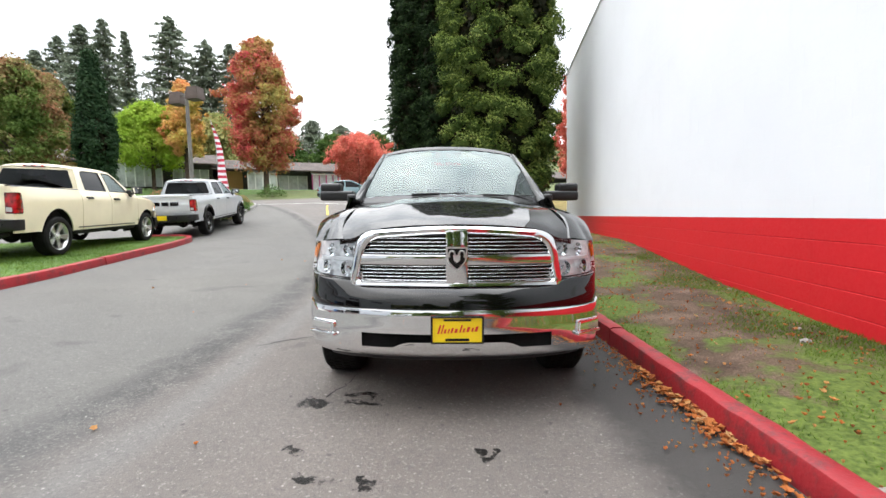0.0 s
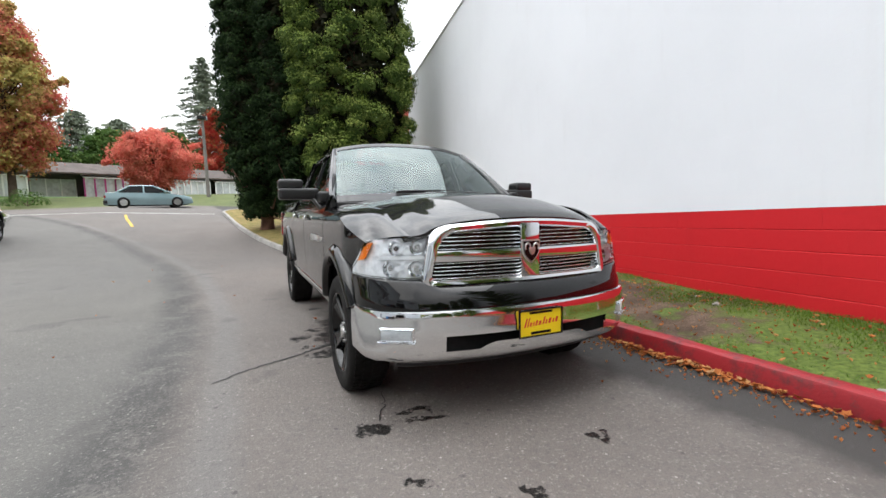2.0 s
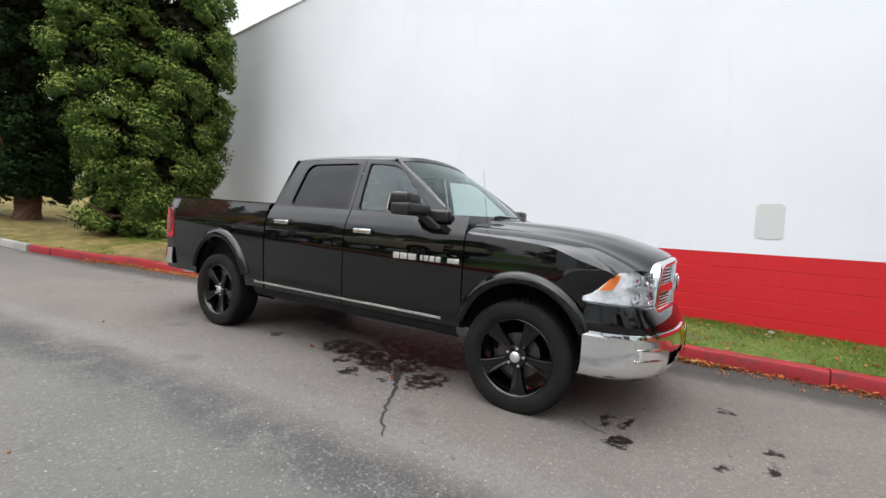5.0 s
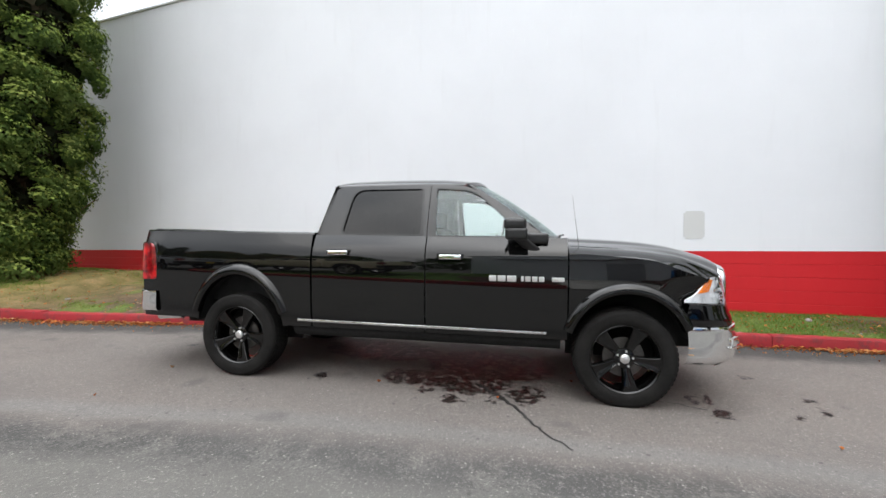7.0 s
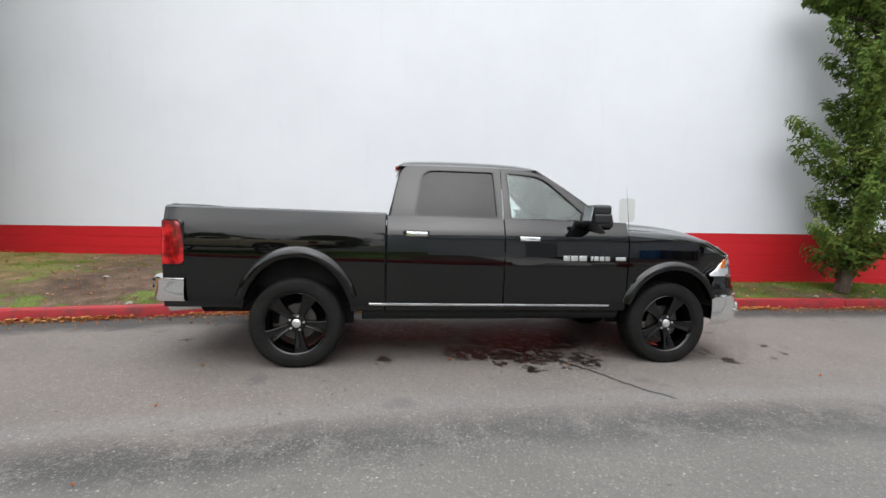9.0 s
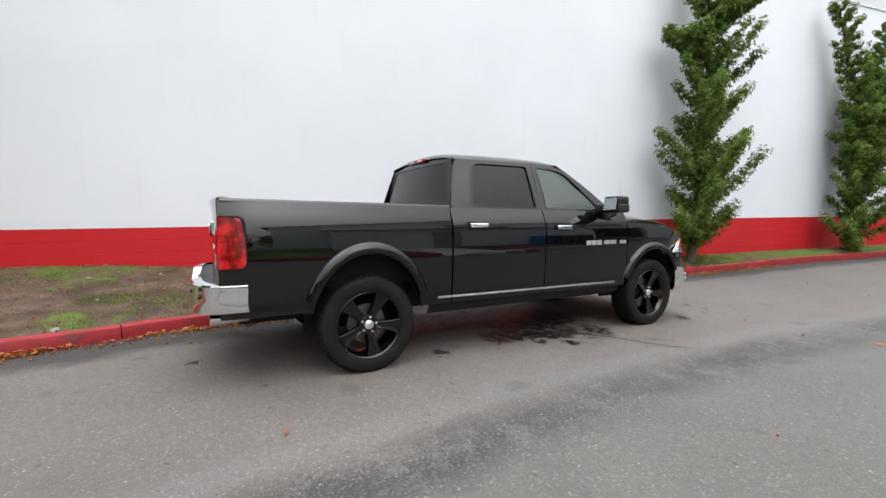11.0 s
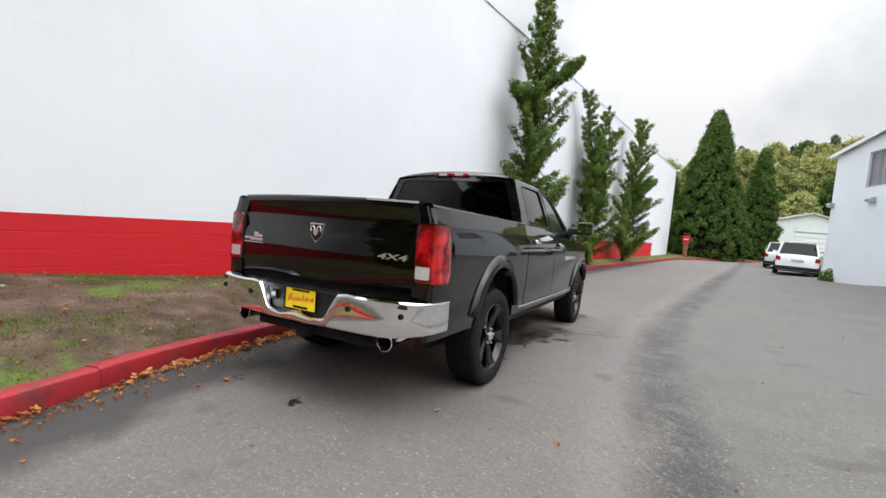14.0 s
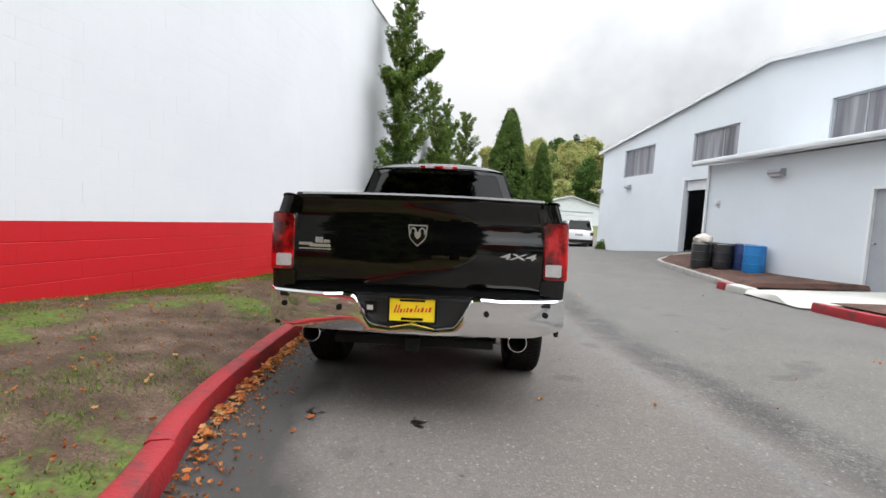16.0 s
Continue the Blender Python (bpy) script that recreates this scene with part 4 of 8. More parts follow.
def cab_x(y, z):
    """Half width of the cab above the belt line."""
    t = (z - GH_BELT) / (GH_TOP - GH_BELT)
    return 0.902 - 0.155 * t - 0.03 * t * t - 0.02 * max(0, -2.3 - y)


def pickup(name, m, paint, label, bumper, rim, arch_mat, group="", tow_mirrors=True, chrome_grille=True, plate=True, badge=True, sinks=(0.0, 0.0)):
    top = thing(name, m, label, "pickup truck", group)
    RA, FA = -WB, 0.0
    rear_arch = (RA, TYRE_R, 0.475, 0.575)
    front_arch = (FA, TYRE_R, 0.462, 0.500)
    low = lambda y: 0.50
    rail = lambda y: 1.375 + 0.022 * min(1, max(0, (-2.8 - y) / 1.8))
    belt = lambda y: 1.355 + 0.012 * min(1, max(0, (-0.9 - y) / 1.7))
    for s in (1, -1):
        panel("bed_side", -4.69, -2.815, lambda y: 0.535 if y < RA else 0.50, rail, paint, top, s, rear_arch)
        panel("rear_door", -2.795, -1.712, low, belt, paint, top, s)
        panel("front_door", -1.700, -0.482, low, belt, paint, top, s)
        # front fender: side, shoulder and the fall to the bonnet seam
        rows = []
        for i in range(47):
            y = -0.470 + 1.30 * i / 46
            zs = smooth_interp(y, (-0.6, -0.1, 0.2, 0.5, 0.83), (1.235, 1.205, 1.172, 1.105, 1.030))
            row = []
            for j in range(21):
                z = 0.50 + (zs - 0.50) * j / 20
                row.append((side_x(y, z), y, z))
            x0, hz = side_x(y, zs), hood_z(0.762, y) - 0.004
            xin = 0.768 - 0.06 * max(0, (y - 0.5) / 0.33) ** 2
            if y > 0.35:
                hz += (1.066 - (hood_z(0.762, 0.83) - 0.004)) * ((y - 0.35) / 0.48) ** 2
            for j in range(1, 10):
                t = j / 9
                row.append((x0 + (xin - x0) * t, y, zs + (hz - zs) * (1 - (1 - t) ** 1.9)))
            rows.append(row)
        # the front edge follows the headlamp round the corner
        rows = [[(px, py if py < 0.2 else 0.2 + (py - 0.2) * (lamp_edge(px, pz) - 0.2) / 0.63, pz) for px, py, pz in r] for r in rows]
        bm = bmesh.new()
        add_grid(bm, rows)
        arch_cut(bm, *front_arch)
        # opening for the headlamp and bumper ahead of the arch
        dead = [f for f in bm.faces if f.calc_center_median().y > 0.40 and f.calc_center_median().z < 0.66]
        bmesh.ops.delete(bm, geom=dead, context="FACES")
        flange(bm)
        bmesh.ops.transform(bm, matrix=Matrix.Diagonal((s, 1, 1, 1)), verts=bm.verts)
        part("front_fender", bm, paint, top, "", 35)
        if arch_mat is not paint:
            flare(top, RA, rear_arch[2], rear_arch[3], arch_mat, s, 20, 160)
            flare(top, FA, front_arch[2], front_arch[3], arch_mat, s, 25, 162)
        # wheel wells
        for cy, ry, rz in ((RA, 0.50, 0.60), (FA, 0.485, 0.53)):
            bm = bmesh.new()
            rows = [[(xx * s, cy + ry * math.cos(radians(a)), TYRE_R + rz * math.sin(radians(a))) for xx in (0.60, 0.95)] for a in range(14, 172, 6)]
            add_grid(bm, rows)
            part("wheel_well", bm, m_dark, top, "dark wheel-arch liner")
            box("well_back", min(s * 0.575, s * 0.598), max(s * 0.575, s * 0.598), cy - 0.47, cy + 0.47, 0.30, TYRE_R + rz * 0.94, m_dark, top)
        wheel(top, 0.845 * s, FA - 0.02, rim, s, sinks[0])
        wheel(top, 0.850 * s, RA - 0.01, rim, s, sinks[1])

        # cab side: door frames, panes
        side = lambda a, b: (cab_x(a, b), a, b)
        deep = lambda a, b: (cab_x(a, b) - 0.014, a, b)
        of = outline([(-0.635, 1.352), (-1.335, 1.830), (-1.708, 1.853), (-1.708, 1.352)], [0.02, 0.12, 0.005, 0.005])
        pf = outline([(-0.830, 1.366), (-1.300, 1.788), (-1.655, 1.812), (-1.630, 1.366)], [0.03, 0.11, 0.03, 0.03])
        orr = outline([(-1.714, 1.352), (-1.714, 1.853), (-2.665, 1.846), (-2.795, 1.362)], [0.005, 0.005, 0.10, 0.02])
        pr = outline([(-1.765, 1.374), (-1.785, 1.814), (-2.470, 1.812), (-2.545, 1.386)], [0.03, 0.03, 0.11, 0.05])
        ring_frame("door_frame", of, pf, side, paint, top, (-0.03, 0, 0), s)
        ring_frame("door_frame", orr, pr, side, paint, top, (-0.03, 0, 0), s)
        sheet("door_window", pf, deep, m_clear_glass, top, s, "clear front door glass", False)
        sheet("door_window", pr, deep, m_tint_glass, top, s, "dark tinted rear door glass", False)
        edge = lambda k, p, g: [(c[0] + (q[0] - c[0]) * k, c[1] + (q[1] - c[1]) * k) for c in [g] for q in p]
        for p, g in ((pf, (-1.40, 1.56)), (pr, (-2.12, 1.58))):
            ring_frame("window_seal", edge(1.035, p, g), edge(0.985, p, g), lambda a, b: (cab_x(a, b) + 0.0025, a, b), m_satin_black, top, (-0.02, 0, 0), s)
        # handles
        for hy, hz in ((-1.475, 1.180), (-2.530, 1.205)):
            hx = side_x(hy, hz)
            box("handle_recess", s * (hx - 0.010) if s > 0 else -(hx + 0.0015), s * (hx + 0.0015) if s > 0 else -(hx - 0.010), hy - 0.125, hy + 0.115, hz - 0.030, hz + 0.030, m_satin_black, top, 0.004)
            bm = bmesh.new()
            add_box(bm, 0, 0.022, -0.098, 0.098, -0.020, 0.020, 0.009, 3)
            bmesh.ops.transform(bm, matrix=Matrix.Translation((s * (hx + 0.016), hy, hz)) @ Matrix.Diagonal((s, 1, 1, 1)), verts=bm.verts)
            part("door_handle", bm, bumper, top, "chrome door handle", 40)
        # bright sill strip
        bm = bmesh.new()
        rows = []
        for i in range(13):
            y = -2.95 + 2.30 * i / 12
            zc = 0.560 - 0.012 * i / 12
            rows.append([(s * (side_x(y, zc) + o), y, zc + dz) for o, dz in ((-0.004, -0.013), (0.008, -0.010), (0.011, 0.0), (0.008, 0.010), (-0.004, 0.013))])
        vv = add_grid(bm, rows)
        bm.faces.new(vv[0])
        bm.faces.new(vv[-1])
        part("sill_strip", bm, bumper, top, "bright sill strip", 40)
        bm = bmesh.new()
        rows = [[(s * 0.86, y, 0.40), (s * 0.90, y, 0.43), (s * 0.925, y, 0.48), (s * 0.925, y, 0.515), (s * 0.8, y, 0.52)] for y in (-3.02, -2.2, -1.4, -0.53)]
        add_grid(bm, rows)
        part("sill", bm, m_dark, top, "black sill", 40)
        # mirror
        mir = thing("mirror")
        mir.parent = top
        bm = bmesh.new()
        add_box(bm, 0.89, 0.975, -0.84, -0.64, 1.300, 1.395, 0.025, 3)
        rings = [[(0.925 + 0.075 * k + w * 0.42 * math.cos(q), -0.745 - 0.135 * k + w * math.sin(q), 1.235 + 0.115 * k) for q in [math.tau * i / 16 for i in range(16)]]
                 for k, w in ((0.0, 0.085), (0.15, 0.076), (0.5, 0.064), (1.0, 0.060))]
        add_grid(bm, rings, True)
        bmesh.ops.transform(bm, matrix=Matrix.Diagonal((s, 1, 1, 1)), verts=bm.verts)
        part("mirror_foot", bm, m_black_plastic, mir, "", 50)
        bm = bmesh.new()
        if tow_mirrors:
            add_box(bm, 0.95, 1.275, -0.985, -0.81, 1.335, 1.432, 0.030, 4)
            add_box(bm, 1.075, 1.275, -0.995, -0.82, 1.415, 1.508, 0.035, 4)
        else:
            add_box(bm, 0.96, 1.22, -0.88, -0.74, 1.35, 1.52, 0.045, 4)
        bmesh.ops.transform(bm, matrix=Matrix.Diagonal((s, 1, 1, 1)), verts=bm.verts)
        part("mirror_housing", bm, m_black_plastic, mir, "black plastic housing", 50)
        x0, x1 = (1.095, 1.262) if tow_mirrors else (1.0, 1.19)
        my = -0.996 if tow_mirrors else -0.881
        box("mirror_glass", -(x1 - x0) / 2, (x1 - x0) / 2, -0.004, 0.002, -0.062, 0.062, m_mirror, mir, 0.0, m=Matrix.Translation((s * (x0 + x1) / 2, my - 0.008, 1.425)) @ Matrix.Rotation(radians(-9), 4, "X"))

    # ---- cab: roof, screens ----
    def roof_pt(u, y):
        """The roof: a crown that turns down smoothly into the door tops."""
        bow = 0.10 * max(0.0, min(1.0, (y + 1.8) / 0.515))
        fr = smooth_interp(y, (-2.70, -2.66, -2.58, -2.25, -1.7, -1.42, -1.27), (-0.062, -0.022, -0.002, 0.012, 0.010, -0.010, -0.040))
        e = max(0.0, 1 - abs(u) ** 2.4) ** 0.56
        return (u * (cab_x(min(y, -1.3), GH_TOP) + 0.002), y - bow * u * u, 1.840 + (0.102 + fr) * e)
    bm = bmesh.new()
    rows = []
    for y in (-2.698, -2.68, -2.66, -2.62, -2.55, -2.3, -2.05, -1.8, -1.6, -1.45, -1.35, -1.285):
        rows.append([roof_pt(math.sin(math.pi / 2 * (-1 + i / 20)), y) for i in range(41)])
    add_grid(bm, rows)
    part("roof", bm, paint, top, "", 40)

    def screen_f(u, t):
        """Windscreen: u across, t from foot to head."""
        w = 0.845 + (0.690 - 0.845) * t
        y0, y1 = -0.455 - 0.20 * u * u, -1.285 - 0.10 * u * u
        return (u * w, y0 + (y1 - y0) * t, 1.335 - 0.020 * u * u + (1.904 - 0.060 * abs(u) ** 2.6 - 1.335 + 0.02 * u * u) * t + 0.035 * math.sin(math.pi * t))
    bm = bmesh.new()
    add_grid(bm, [[screen_f(-1 + 2 * i / 20, j / 12) for i in range(21)] for j in range(13)])
    ob = part("windscreen", bm, m_wind_glass, top, "clear curved windscreen", 60, (0, 1, 1))
    ob.visible_shadow = False
    for s in (1, -1):
        bm = bmesh.new()
        rows = []
        for j in range(13):
            t = j / 12
            a = Vector(screen_f(s * 0.985, t))
            b = Vector((s * (cab_x(-1, 1.352 + 0.486 * t) + 0.001), -0.63 - 0.72 * t, 1.352 + 0.486 * t))
            mid = (a + b) / 2 + Vector((s * 0.012, 0.02, 0.012))
            rows.append([a - Vector((0, 0.0, 0.004)), a + Vector((s * 0.004, 0.006, 0.008)), mid, b, b - Vector((s * 0.05, 0.0, 0))])
        add_grid(bm, rows)
        part("pillar", bm, paint, top, "", 50)
    bm = bmesh.new()
    add_grid(bm, [[Vector(screen_f(-1 + 2 * i / 20, t)) + Vector((0, d, d * 0.6)) for i in range(21)] for t, d in ((-0.02, 0.0), (-0.02, 0.004), (0.07, 0.004), (0.07, 0.0))])
    part("screen_surround", bm, m_satin_black, top, "black glass edge", 60)
    bm = bmesh.new()
    add_grid(bm, [[Vector(screen_f(-1 + 2 * i / 20, t)) + Vector((0, d, d * 1.2)) for i in range(21)] for t, d in ((0.952, 0.0), (0.952, 0.003), (1.0, 0.010), (1.012, 0.010), (1.02, -0.03))])
    part("screen_header", bm, m_satin_black, top, "black glass header", 60)

    def screen_b(u, t):
        w = 0.815 + (0.655 - 0.815) * t
        return (u * w, -2.79 + 0.035 * u * u + 0.085 * t, 1.370 + 0.477 * t)
    bl = outline([(-0.965, 0.08), (-0.955, 0.93), (0.955, 0.93), (0.965, 0.08)], 0.08)
    bo = outline([(-1.09, -0.02), (-1.11, 1.03), (1.11, 1.03), (1.09, -0.02)], 0.03)
    ring_frame("cab_back", bo, bl, screen_b, paint, top, (0, 0.03, 0))
    sheet("rear_window", bl, lambda a, b: tuple(Vector(screen_b(a, b)) + Vector((0, 0.008, 0))), m_tint_glass, top, 1, "dark tinted rear window", False, (0, -1, 0))
    # corner pieces between cab side and back
    for s in (1, -1):
        bm = bmesh.new()
        rows = []
        for j in range(9):
            t = j / 8
            z = 1.362 + 0.483 * t
            a = Vector((s * cab_x(-2.7, z), -2.795 + 0.130 * t, z))
            b = Vector(screen_b(s * 1.08, (z - 1.370) / 0.477))
            rows.append([a, (a * 0.6 + b * 0.4) + Vector((s * 0.012, -0.012, 0)), b])
        add_grid(bm, rows)
        part("cab_corner", bm, paint, top, "", 60)
    box("cab_rear_wall", -0.90, 0.90, -2.80, -2.76, 0.55, 1.372, m_dark, top)
    # dark filler added between cab and bed; it stands for the gap's shade
    box("gap_seal", -0.940, 0.940, -2.822, -2.790, 0.52, 1.25, m_dark, top)
    bm = bmesh.new()
    add_box(bm, -0.205, 0.205, -2.722, -2.655, 1.862, 1.902, 0.012, 3)
    bl3 = part("brake_lamp", bm, m_red_lens, top, "red high brake lamp", 40)
    for bx in (-0.10, 0.10):
        box("lamp_cell", bx - 0.05, bx + 0.05, -2.7245, -2.719, 1.870, 1.895, m_white_lens, bl3)

    # ---- bonnet ----
    bm = bmesh.new()
    rows = []
    for i in range(31):
        v = i / 30
        row = []
        for j in range(41):
            x = -0.758 + 1.516 * j / 40
            a = abs(x)
            y0 = -0.475 - 0.10 * (a / 0.75) ** 2
            y1 = 0.955 - 0.10 * (a / 0.62) ** 2 
            y = y0 + (y1 - y0) * v
            k = 1.0 - 0.07 * max(0, (y - 0.5) / 0.33) ** 2 * (a / 0.758)
            row.append((x * k, y, hood_z(x, y) + (hood_lip(a) - hood_z(x, y1)) * max(0, (v - 0.25) / 0.75) ** 1.7 - 0.012 * max(0, (v - 0.93) / 0.07) ** 2))
        rows.append(row)
    add_grid(bm, rows)
    es = [e for e in bm.edges if e.is_boundary]
    r = bmesh.ops.extrude_edge_only(bm, edges=es)
    for v in r["geom"]:
        if isinstance(v, bmesh.types.BMVert):
            v.co.z -= 0.03
    part("bonnet", bm, paint, top, "", 40)
    bm = bmesh.new()
    add_grid(bm, [[(-0.84 + 1.68 * j / 16, y - 0.20 * ((j - 8) / 8) ** 2, z - 0.02 * ((j - 8) / 8) ** 2) for j in range(17)] for y, z in ((-0.42, 1.300), (-0.43, 1.322), (-0.50, 1.345))])
    part("cowl", bm, m_black_plastic, top, "black scuttle panel", 40)
    for wx in (-0.30, 0.36):
        wip = thing("wiper")
        wip.parent = top
        p = [Vector(screen_f(u, 0.045)) + Vector((0, 0.012, 0.018)) for u in (wx / 0.845, wx / 0.845 - 0.30, wx / 0.845 - 0.62)]
        bm = bmesh.new()
        add_cyl(bm, p[0], p[1], 0.012, 0.008, 8)
        part("wiper_arm", bm, m_satin_black, wip)
        bm = bmesh.new()
        add_cyl(bm, p[1] + Vector((0.25, 0, 0.006)), p[2] + Vector((0, 0.02, 0.012)), 0.008, 0.006, 8)
        part("wiper_blade", bm, m_satin_black, wip)
    cyl("antenna", (0.80, -0.38, 1.27), (0.82, -0.44, 1.72), 0.0022, m_satin_black, top, 0.001, 6)

    # ---- nose ----
    cols = sorted([-x for x in np.linspace(0, 0.6, 14)[1:]] + list(np.linspace(0, 0.6, 14))) + []
    outer = [0.66, 0.72, 0.78, 0.83, 0.87, 0.90, 0.925, 0.945, 0.958, 0.967, 0.972]
    cols = [-x for x in reversed(outer)] + [float(c) for c in cols] + outer

    def nose(prof):
        return [[(x * (1 + o * 0.35 / max(0.5, abs(x)) * (1 if abs(x) > 0.8 else 0)), front_y(x) + o * (1 if abs(x) < 0.9 else 0.35), z) for x in cols] for o, z in prof]
    # painted panel over the bumper
    bm = bmesh.new()
    def low_y(x):
        return smooth_interp(abs(x), LAMP_X, LAMP_Y) if abs(x) > 0.585 else 0.992 - 0.085 * (x / 0.6) ** 2

    def low_z(x):
        return 0.782 + (0.032 + 0.030 * smooth_interp(abs(x), LAMP_X, LAMP_U)) * max(0.0, min(1.0, (abs(x) - 0.56) / 0.06))
    shelf = nose([(-0.02, 0.64), (0.004, 0.655), (0.010, 0.69), (0.008, 0.725), (0.0, 0.750)])
    shelf += [[(x, max(low_y(x) + d, min(low_y(x), front_y(x) - 0.01)) if d > 0 else low_y(x) + d, low_z(x) + e) for x in cols] for d, e in ((0.020, -0.014), (0.010, -0.004), (-0.03, 0.004))]
    add_grid(bm, shelf)
    part("nose_panel", bm, paint, top, "", 40)
    # bumper with its lower slot
    bm = bmesh.new()

    def lo(x):
        a = abs(x)
        return 0.430 + 0.034 * (1 - max(0, min(1, (a - 0.30) / 0.07)))
    rows = []
    levels = [lambda x: 0.350, lambda x: 0.368, lambda x: 0.400, lo, lambda x: 0.515, lambda x: 0.560, lambda x: 0.605, lambda x: 0.638, lambda x: 0.655, lambda x: 0.660]
    offs = [-0.06, -0.008, 0.022, 0.030, 0.036, 0.036, 0.028, 0.030, 0.022, -0.02]
    for f, o in zip(levels, offs):
        rows.append([(x * (1 + o * 0.35 / max(0.5, abs(x)) * (1 if abs(x) > 0.8 else 0)), front_y(x) + o * (1 if abs(x) < 0.9 else 0.35), f(x)) for x in cols])
    vv = add_grid(bm, rows)
    dead = [f for f in bm.faces if abs(f.calc_center_median().x) < 0.555 and lo(f.calc_center_median().x) < f.calc_center_median().z < 0.516 and f.calc_center_median().y > 0.8]
    bmesh.ops.delete(bm, geom=dead, context="FACES")
    part("front_bumper", bm, bumper, top, "chrome front bumper" if bumper is m_chrome else "black front bumper", 40)
    box("bumper_slot", -0.58, 0.58, 0.86, 0.935, 0.40, 0.545, m_dark, top)
    bm = bmesh.new()
    add_grid(bm, [[(x, front_y(x) + o, z) for x in cols if abs(x) < 0.80] for o, z in ((-0.045, 0.37), (-0.075, 0.335), (-0.13, 0.31))])
    part("air_dam", bm, m_black_plastic, top, "black lower air dam", 40)
    for s in (1, -1):
        fog = thing("fog_lamp", Matrix.Translation((s * 0.795, front_y(0.795) + 0.036, 0.530)) @ Matrix.Rotation(-s * 0.62, 4, "Z"))
        fog.parent = top
        box("fog_housing", -0.100, 0.100, -0.02, 0.010, -0.036, 0.040, bumper, fog, 0.012)
        box("fog_reflector", -0.086, 0.086, 0.008, 0.013, -0.026, 0.032, m_lamp_bowl, fog, 0.006)
        box("fog_lens", -0.090, 0.090, 0.013, 0.018, -0.028, 0.034, m_lens, fog, 0.004)
        box("fog_trim", -0.108, 0.108, -0.01, 0.022, -0.052, -0.034, bumper, fog, 0.006)

    # grille
    gy = lambda x: 0.992 - 0.085 * (x / 0.6) ** 2
    go = outline([(-0.650, 0.775), (-0.585, 1.115), (0, 1.160), (0.585, 1.115), (0.650, 0.775)], [0.05, 0.11, 0.35, 0.11, 0.05])
    gi = outline([(-0.588, 0.812), (-0.532, 1.070), (0, 1.110), (0.532, 1.070), (0.588, 0.812)], [0.03, 0.09, 0.33, 0.09, 0.03])
    g_mat = m_chrome if chrome_grille else paint
    grille = thing("grille")
    grille.parent = top
    gm = [tuple((Vector(a) + Vector(b)) / 2) for a, b in zip(go, gi)]
    bm = bmesh.new()
    lp = []
    for loop, d in ((go, -0.07), (go, 0.0), ([tuple(Vector(a) * 0.7 + Vector(b) * 0.3) for a, b in zip(go, gi)], 0.022), ([tuple(Vector(a) * 0.25 + Vector(b) * 0.75) for a, b in zip(go, gi)], 0.020), (gi, 0.004), (gi, -0.05)):
        lp.append([(x, gy(x) + d - 0.10 * max(0, z - 1.0), z) for x, z in loop])
    add_grid(bm, lp, True)
    part("grille_frame", bm, g_mat, grille, "chrome surround", 50)
    bm = bmesh.new()
    add_grid(bm, [[(x, gy(x) - 0.055, z) for x in np.linspace(-0.58, 0.58, 15)] for z in (0.80, 1.09)])
    part("grille_mesh", bm, m_satin_black, grille, "dark grille backing", 60)
    box("upright_bar", -0.066, 0.066, 0.93, 1.010, 0.80, 1.125, g_mat, grille, 0.014, "chrome upright bar")
    bm = bmesh.new()
    add_grid(bm, [[(x, gy(x) + d, 0.945 + dz) for x in np.linspace(-0.575, 0.575, 21)] for d, dz in ((-0.04, -0.034), (0.006, -0.030), (0.012, -0.018), (0.008, 0.0), (0.012, 0.018), (0.006, 0.030), (-0.04, 0.034))])
    part("cross_bar", bm, g_mat, grille, "chrome cross bar", 50)
    for z0, z1, hw0, hw1 in ((0.820, 0.905, 0.586, 0.568), (0.985, 1.075, 0.556, 0.535)):
        for i in range(5):
            z = z0 + (z1 - z0) * i / 4
            hw = hw0 + (hw1 - hw0) * i / 4 - (0.05 * max(0, (z - 1.05) / 0.03))
            for a, b in ((-hw, -0.066), (0.066, hw)):
                bm = bmesh.new()
                rows = [[(x, gy(x) + d - 0.10 * max(0, z - 1.0), z + dz) for x in np.linspace(a, b, 7)] for d, dz in ((-0.024, -0.0045), (-0.008, -0.0045), (-0.002, 0.0), (-0.008, 0.0045), (-0.024, 0.0045))]
                add_grid(bm, rows)
                part("grille_bar", bm, m_chrome if chrome_grille else m_satin_black, grille, "", 40)
    sh = outline([(-0.046, 0.052), (0.046, 0.052), (0.040, -0.015), (0, -0.055), (-0.040, -0.015)], [0.008, 0.008, 0.02, 0.01, 0.02])

    def shield(parent, at, rz):
        """A plain shield badge."""
        e = thing("badge", Matrix.Translation(at) @ Matrix.Rotation(rz, 4, "Z") @ Matrix.Diagonal((1.4, 1.0, 1.35, 1.0)))
        e.parent = parent
        for k, d, mm, nm in ((1.0, 0.0, m_badge, "shield"), (0.86, 0.006, m_satin_black, "shield_field"), (0.34, 0.012, m_badge, "boss")):
            bm = bmesh.new()
            vs = [[bm.verts.new((x * k, dd, z * k)) for x, z in sh] for dd in (-0.012, d + 0.004)]
            n = len(sh)
            for i in range(n):
                bm.faces.new((vs[0][i], vs[0][(i + 1) % n], vs[1][(i + 1) % n], vs[1][i]))
            bm.faces.new(vs[1])
            part(nm, bm, mm, e, "", 30)
